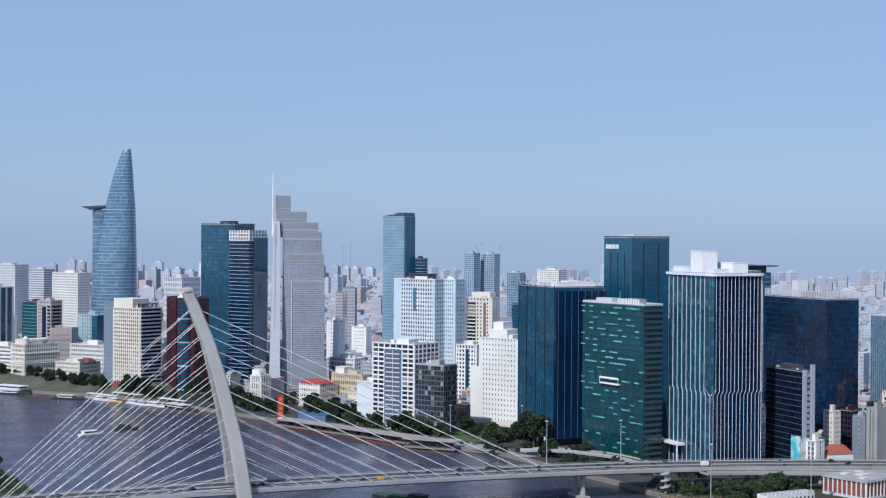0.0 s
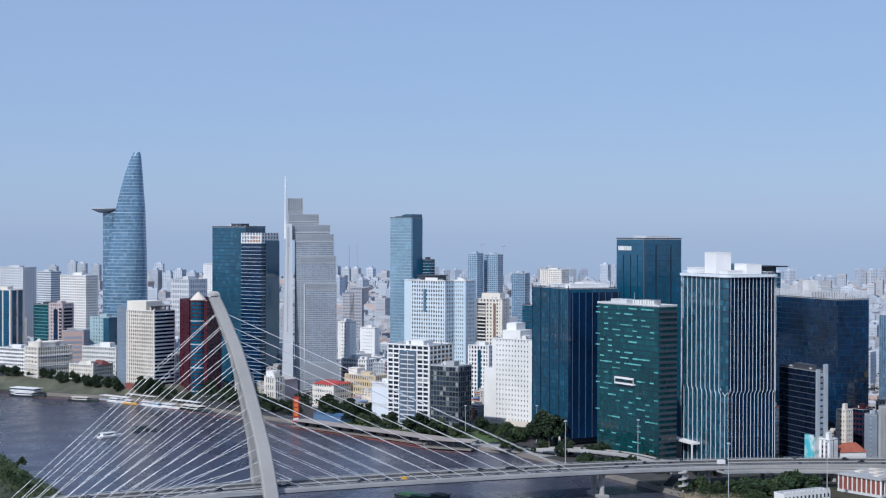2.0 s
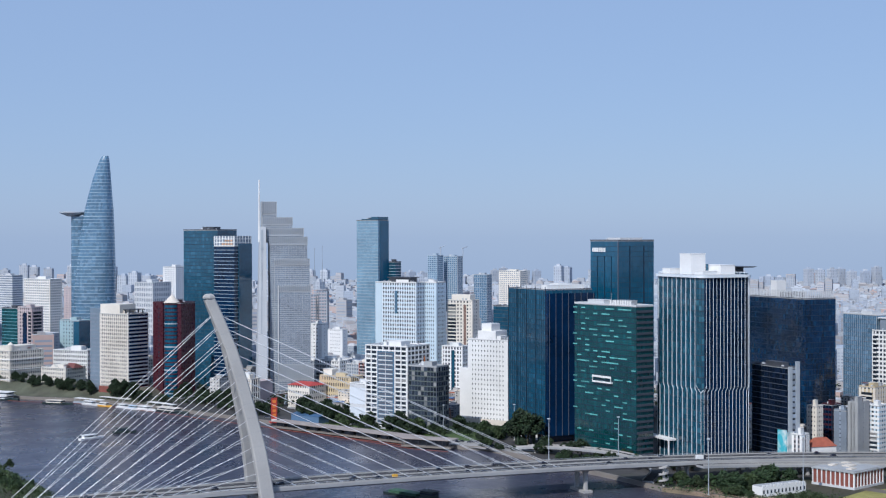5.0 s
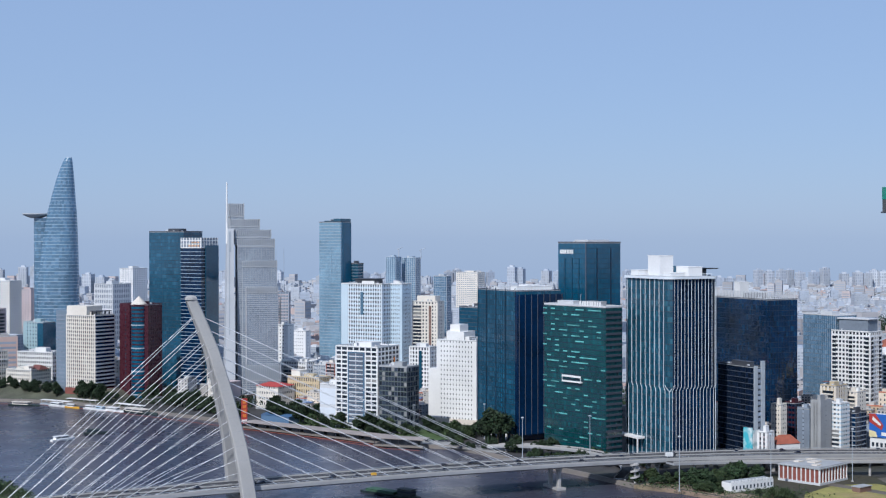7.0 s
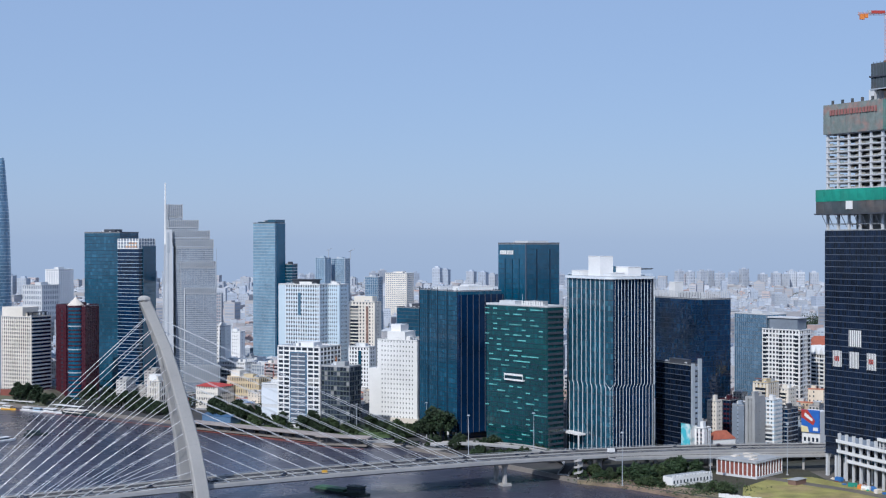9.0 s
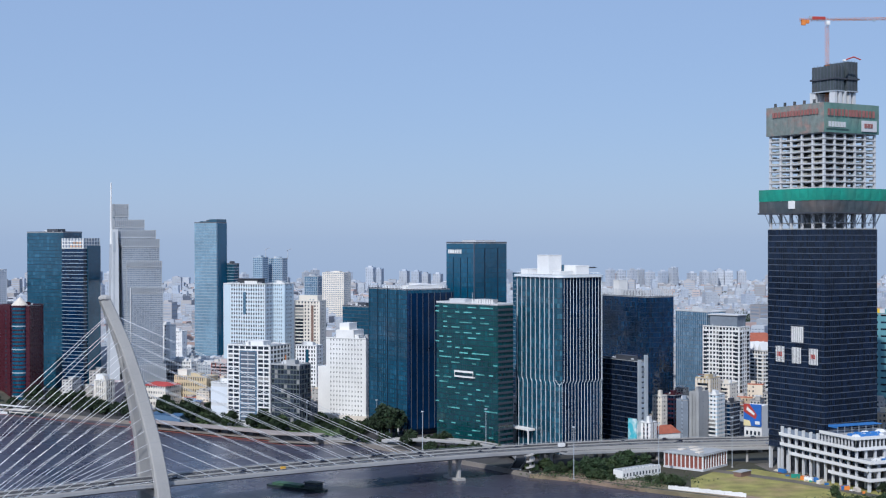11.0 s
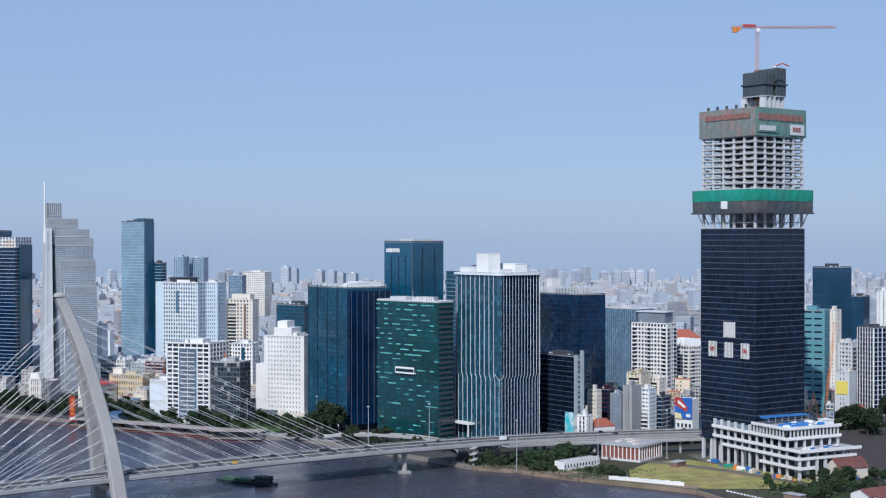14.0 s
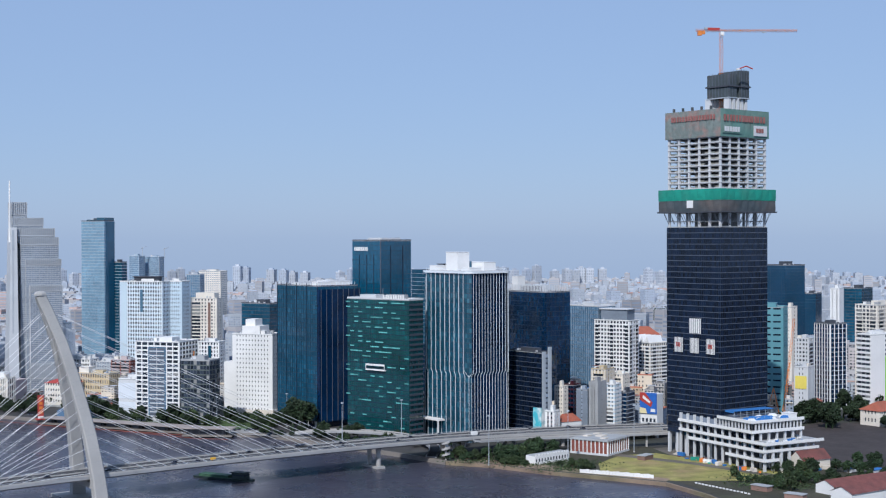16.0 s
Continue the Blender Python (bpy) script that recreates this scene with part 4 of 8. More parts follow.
bars(mer, 0.1, 5, H + 0.8, 24, 3.6, WHITE, out=(-1, 0), count=9, seed=9)
put("mast", Geo().tube((8, 36, H), (8, 36, H + 9), 0.18, 5), STEEL_GREY, mer)

# pair of dark glass blocks
pair = root("glass_office_block", "dark blue glass office block with vertical fins", "office building", -27.1, 1054, 0, deg(240))
W, D, H = 42.6, 60.3, 122.3
volume(pair, 0, 0, W, D, 8, H, 29, 14, 18, GLASS_TEAL, band=(0.3, 0.1, DARK_NAVY), pier=(0.12, 0.14, DARK_NAVY))
for s in range(0, 5):
    put("entrance_column", Geo().tube((1, 4 + 12 * s, 2.4), (1, 4 + 12 * s, 8), 0.9, 10), WHITE, pair)
put("lobby", Geo().box(3, W - 3, 3, D - 3, 2.4, 8), GLASS_NAVY, pair)
dark_wing = Geo().box(-0.5, W + 0.5, -3.6, -0.4, 8, H - 2.5)
put("dark_wing", dark_wing, GLASS_NAVY, pair, "black glazed side wall")
for k in range(8):
    put("fin", Geo().box(1 + 5.8 * k, 1.3 + 5.8 * k, -4.0, -3.6, 8, H - 2.5), DARK_STEEL, pair)
srng = random.Random(14)
TEAL_PANEL = material("pale_teal_pane", (0.014, 0.10, 0.17), 0.12, ior=1.6, object_vary=0.4)
fh = (H - 8) / 29
pale_pane = Geo().box(-0.07, -0.02, 0, 1.5, 0, 1.7).mesh("pale_pane")
for j in (0, 2, 6, 10, 17):
    for a in range(1, 28):
        if srng.random() < (0.9 if j in (0, 17) else 0.7 if a < 16 else 0.15):
            put("pale_pane", pale_pane, TEAL_PANEL, pair, loc=(0, D * (j + 0.28) / 18, 8 + a * fh + 1.1))
for j, w_ in ((0.0, 0.5), (4.5, 0.3), (9, 0.5), (13.5, 0.3), (17.7, 0.5)):
    put("corner_fin", Geo().box(-0.5, -0.1, D * j / 18, D * j / 18 + w_, 8, H + 2.6), DARK_NAVY, pair, "slim dark metal fin")
roof(pair, 0, 0, W, D, H, DARK_NAVY, 0.9, plant=((3, 3, 34, 9, 3.2, WHITE), (24, 20, 12, 14, 3.6, WHITE), (6, 36, 14, 8, 2.0, LIGHT_GREY)))
me = Geo().box(-0.12, 0.12, -0.12, 0.12, 0, 3.4).mesh("roof_post")
for k in range(13):
    put("roof_post", me, WHITE_METAL, pair, loc=(0, 1 + 4.6 * k, H))
    put("roof_post", me, WHITE_METAL, pair, loc=(1 + 3.2 * k, 0, H))

# tall blue tower behind
nex = root("office_tower", "tall blue glass office tower with a plain white sign", "tower", 30.9, 1082, 0, deg(238))
W, D, H = 35.5, 38.8, 160.5
volume(nex, 0, 0, W, D, 3, H, 38, 20, 20, GLASS_DEEP_TEAL, band=(0.2, 0.04, DARK_NAVY))
for y in (8.8, 18.4, 28.5):
    put("dark_stripe", Geo().box(-0.35, -0.1, y, y + 0.7, 3, H - 12), DARK_NAVY, nex)
for x in (11, 25):
    put("dark_stripe", Geo().box(x, x + 0.7, -0.35, -0.1, 3, H - 4), DARK_NAVY, nex)
put("edge_strip", Geo().box(-0.3, 0.4, -0.3, 0.4, 3, H), DARK_STEEL, nex)
bars(nex, -0.1, 17.0, H - 8.6, 19.5, 3.4, WHITE, out=(-1, 0), count=8, seed=10)
roof(nex, 0, 0, W, D, H, DARK_GREY, 1.4, plant=((8, 8, 22, 18, 2.2, LIGHT_GREY),))

# wide dark glass building and the slim slab before it
dark = root("glass_office_block", "wide dark navy glass office block with rooftop screen", "office building", 178, 1075, 0, deg(243))
W, D, H = 29.0, 83.0, 114.3
volume(dark, 0, 0, W, D, 3, H, 26, 18, 40, GLASS_SLATE, band=(0.3, 0.1, DARK_NAVY), joined=False)
roof(dark, 0, 0, W, D, H, DARK_GREY, 1.0, plant=((5, 26, 14, 14, 4, DARK_GREY), (5, 44, 9, 8, 13, WHITE)))
me = Geo().box(-0.15, 0.15, 0, 1.0, 0, 6.6).mesh("screen_slat")
for k in range(41):
    put("screen_slat", me, LIGHT_GREY, dark, loc=(0.2, 1 + 2 * k, H))
for k in range(14):
    put("screen_slat", me, LIGHT_GREY, dark, loc=(1 + 2 * k, 0.2, H), rz=math.pi / 2)
hat = root("teal_tower", "teal glass tower with a flat overhanging roof", "tower", 120, 1184, 0, deg(243))
volume(hat, 0, 0, 36, 74, 3, 132, 32, 12, 24, GLASS_TEAL, band=(0.3, 0.12, STEEL_GREY), joined=True)
put("roof", Geo().prism([(8, -3), (40, -3), (40, 40), (8, 40)], 137, 138, [(6, -5), (42, -5), (42, 42), (6, 42)]).box(11, 34, 4, 36, 132, 137), DARK_GREY, hat)
slab_t = root("dark_slab_building", "slim black office slab with a grey side wall", "office building", 142.3, 957, 0, deg(243))
volume(slab_t, 0, 0, 9.6, 42, 3, 70.5, 17, 3, 14, GLASS_BLACK, band=(0.4, 0.1, DARK_STEEL))
for x0, x1, z1 in ((0.2, 3.0, 72.0), (6.4, 9.4, 75.5)):
    put("side_pier", Geo().box(x0, x1, -1.6, -0.1, 2.4, z1), STEEL_GREY, slab_t, "grey concrete side wall")
for k in range(17):
    put("side_louvre", Geo().box(3.05, 6.35, -0.9, -0.15, 4 + 3.95 * k, 6.6 + 3.95 * k), HOUSE_BLUE, slab_t)
roof(slab_t, 0, 0, 9.6, 42, 70.5, DARK_GREY, 1.3, plant=((2, 8, 5, 20, 3, DARK_GREY),))

# ---- city centre: landmark towers ----
# tapered tower with a helicopter deck
BAND_BLUE = material("blue_grey_metal", (0.36, 0.445, 0.53), 0.4, vary=0.05)
bit = root("tapered_tower", "tall blue-grey glass tower tapering to a rounded tip", "tower", -560, 1593, 0, 0)
PROFILE = ((0, -25, 26, 19), (60, -25, 26, 19), (120, -22, 25.3, 18), (170, -16, 24, 16), (195, -11.5, 23, 14.5), (215, -6.5, 21.5, 12), (235, -1, 20.2, 9.5), (250, 4.5, 19, 7), (259, 8, 18.2, 5), (262, 10.5, 17.4, 3.4))


def lens(z, o=0.0):
    zz = [p[0] for p in PROFILE]
    xl, xr, h = (float(np.interp(z, zz, [p[k] for p in PROFILE])) for k in (1, 2, 3))
    c, a = (xl + xr) / 2, (xr - xl) / 2
    return [(c + (a + o) * math.copysign(abs(math.cos(t)) ** 0.8, math.cos(t)), (h + o) * math.copysign(abs(math.sin(t)) ** 0.9, math.sin(t)), z) for t in (2 * math.pi * k / 48 for k in range(48))]


put("core", Geo().loft([lens(z, -0.5) for z in np.linspace(2, 261, 40)]), DARK_GREY, bit)
g, rng = Geo(), random.Random(2)
zz = np.linspace(3, 262, 66)
for a, b in zip(zz[:-1], zz[1:]):
    r0, r1 = lens(a + 0.1), lens(b - 0.1)
    for k in range(48):
        q = (k + 1) % 48
        g.quad(r0[k], r0[q], r1[q], r1[k])
put("glazing", g, GLASS_PALE, bit, "curved panes of pale blue glass", kind="stuff")
for z in zz[::1]:
    put("floor_band", Geo().loft([lens(z - 0.22, 0.12), lens(z + 0.22, 0.12)]), BAND_BLUE, bit)
side_ring = lambda z, o=0.0: [(-17 + (12 + o) * math.cos(t), 4 + (13 + o) * math.sin(t), z) for t in (2 * math.pi * k / 24 for k in range(24))]
g = Geo()
zz = np.linspace(3, 190, 48)
for a, b in zip(zz[:-1], zz[1:]):
    r0, r1 = side_ring(a + 0.1), side_ring(b - 0.1)
    for k in range(24):
        q = (k + 1) % 24
        g.quad(r0[k], r0[q], r1[q], r1[k])
put("side_glazing", g, GLASS_PALE, bit, kind="stuff")
put("side_core", Geo().loft([side_ring(2, -0.4), side_ring(190, -0.4)]), DARK_GREY, bit)
for z in zz[::2]:
    put("floor_band", Geo().loft([side_ring(z - 0.25, 0.12), side_ring(z + 0.25, 0.12)]), BAND_BLUE, bit)
put("deck_collar", Geo().loft([lens(189.6, 0.16), lens(190.4, 0.16)]), BAND_BLUE, bit)
disc = lambda r, z: [(-25 + r * 1.25 * math.cos(t), -2 + r * math.sin(t), z) for t in (2 * math.pi * k / 32 for k in range(32))]
put("helicopter_deck", Geo().loft([disc(5, 190), disc(10.5, 192.6), disc(13, 194.2), disc(13, 195.0)]), STEEL_GREY, bit, "round overhanging helicopter deck")
put("deck_rail", Geo().loft([disc(13.1, 195.0), disc(13.1, 195.5), disc(12.8, 195.5), disc(12.8, 195.0)], caps=False), LIGHT_GREY, bit)

# stepped grey tower with a mast
PALE_STONE = material("pale_stone", (0.55, 0.57, 0.60), 0.6, vary=0.05, scale=0.06)
STONE_BAND = material("grey_stone_band", (0.43, 0.45, 0.48), 0.55, vary=0.06, scale=0.05)
vcb = root("stepped_tower", "pale grey stone and glass tower stepping up to a slim mast", "tower", -303, 1319, 0, 14)
steps = ((0, 2, 13.5, 30, 200, 13), (0, 0.6, 29, 30, 184.5, 8), (4.5, -0.8, 40, 30, 174, 8), (7, -2.2, 43.5, 31, 165, 8), (11.5, -5.0, 45.5, 30, 143, 6), (15, -8.0, 46.2, 30, 117, 6), (15, -10.5, 48.5, 28, 40, 16))
for n, (x0, y0, x1, d, z1, ch) in enumerate(steps):
    w = x1 - x0
    prev = steps[n + 1][4] if n + 1 < len(steps) else 4
    lo = max(4, prev - 6) if n < 3 else 4
    volume(vcb, x0, y0, w, d, lo, z1 - ch + 0.5, max(2, int((z1 - ch - lo) / 2.0)), max(3, int(w / 2.6)), 12, GLASS_GREY, band=(0.5, 0.1, STONE_BAND), pier=(0.16, 0.25, STONE_BAND), joined=True)
    put("crown_core", Geo().box(x0 + 0.5, x1 - 0.5, y0 + 0.5, y0 + d - 0.5, z1 - ch + 1, z1 - 0.6), STEEL_GREY, vcb)
    crown = Geo()
    m = int(w / 1.9)
    crown.box(x0 - 0.4, x1 + 0.4, y0 - 0.4, y0 + d, z1 - ch - 0.4, z1 - ch + 0.6)
    for k in range(m + 1):
        s = w * k / m
        crown.box(x0 + s - 0.42, x0 + s + 0.42, y0 - 0.5, y0 + 0.3, z1 - ch, z1)
    for k in range(15):
        s = d * k / 14
        crown.box(x0 - 0.5, x0 + 0.3, y0 + s - 0.4, y0 + s + 0.4, z1 - ch, z1).box(x1 - 0.3, x1 + 0.5, y0 + s - 0.4, y0 + s + 0.4, z1 - ch, z1)
    put("crown", crown, STONE_BAND, vcb, "crown of close stone fins")
    put("roof", Geo().box(x0 + 0.3, x1 - 0.3, y0 + 0.6, y0 + d - 0.3, z1 - 0.9, z1 - 0.4), GREY, vcb)
put("stone_blade", Geo().prism([(-6.6, -12), (4.0, -12), (4.0, 22), (-6.6, 22)], 2.4, 174.5, [(-2.8, -5), (3.0, -5), (3.0, 18), (-2.8, 18)]), PALE_STONE, vcb, "smooth pale stone side blade")
put("blade_slot", Geo().prism([(-2.1, -9.6), (-1.3, -9.6), (-1.3, -7), (-2.1, -7)], 70, 156, [(-1.5, -6.1), (-0.7, -6.1), (-0.7, -4), (-1.5, -4)]), STEEL_GREY, vcb)
put("blade_slot", Geo().prism([(-2.0, -6.3), (0.2, -6.3), (0.2, -4), (-2.0, -4)], 152, 172, [(-1.8, -5.4), (0, -5.4), (0, -3), (-1.8, -3)]), STEEL_GREY, vcb)
put("edge_fin", Geo().box(14.4, 15.0, -9, -8.2, 40, 117), WHITE, vcb)
put("mast", Geo().tube((-3.4, -1, 160), (-3.4, -1, 221), 1.2, 8, 0.7), WHITE, vcb, "slim pale mast")

# ---- city centre: other buildings ----
GLASS_HAZE = glass("blue_tower_glass", (0.010, 0.050, 0.105), ior=1.7, island=0.08)
FADED_NET = material("faded_orange_net", (0.55, 0.33, 0.20), 0.8, object_vary=0.3)
PALE_WHITE = material("bluish_white_paint", (0.68, 0.74, 0.80), 0.6, vary=0.05, scale=0.05)
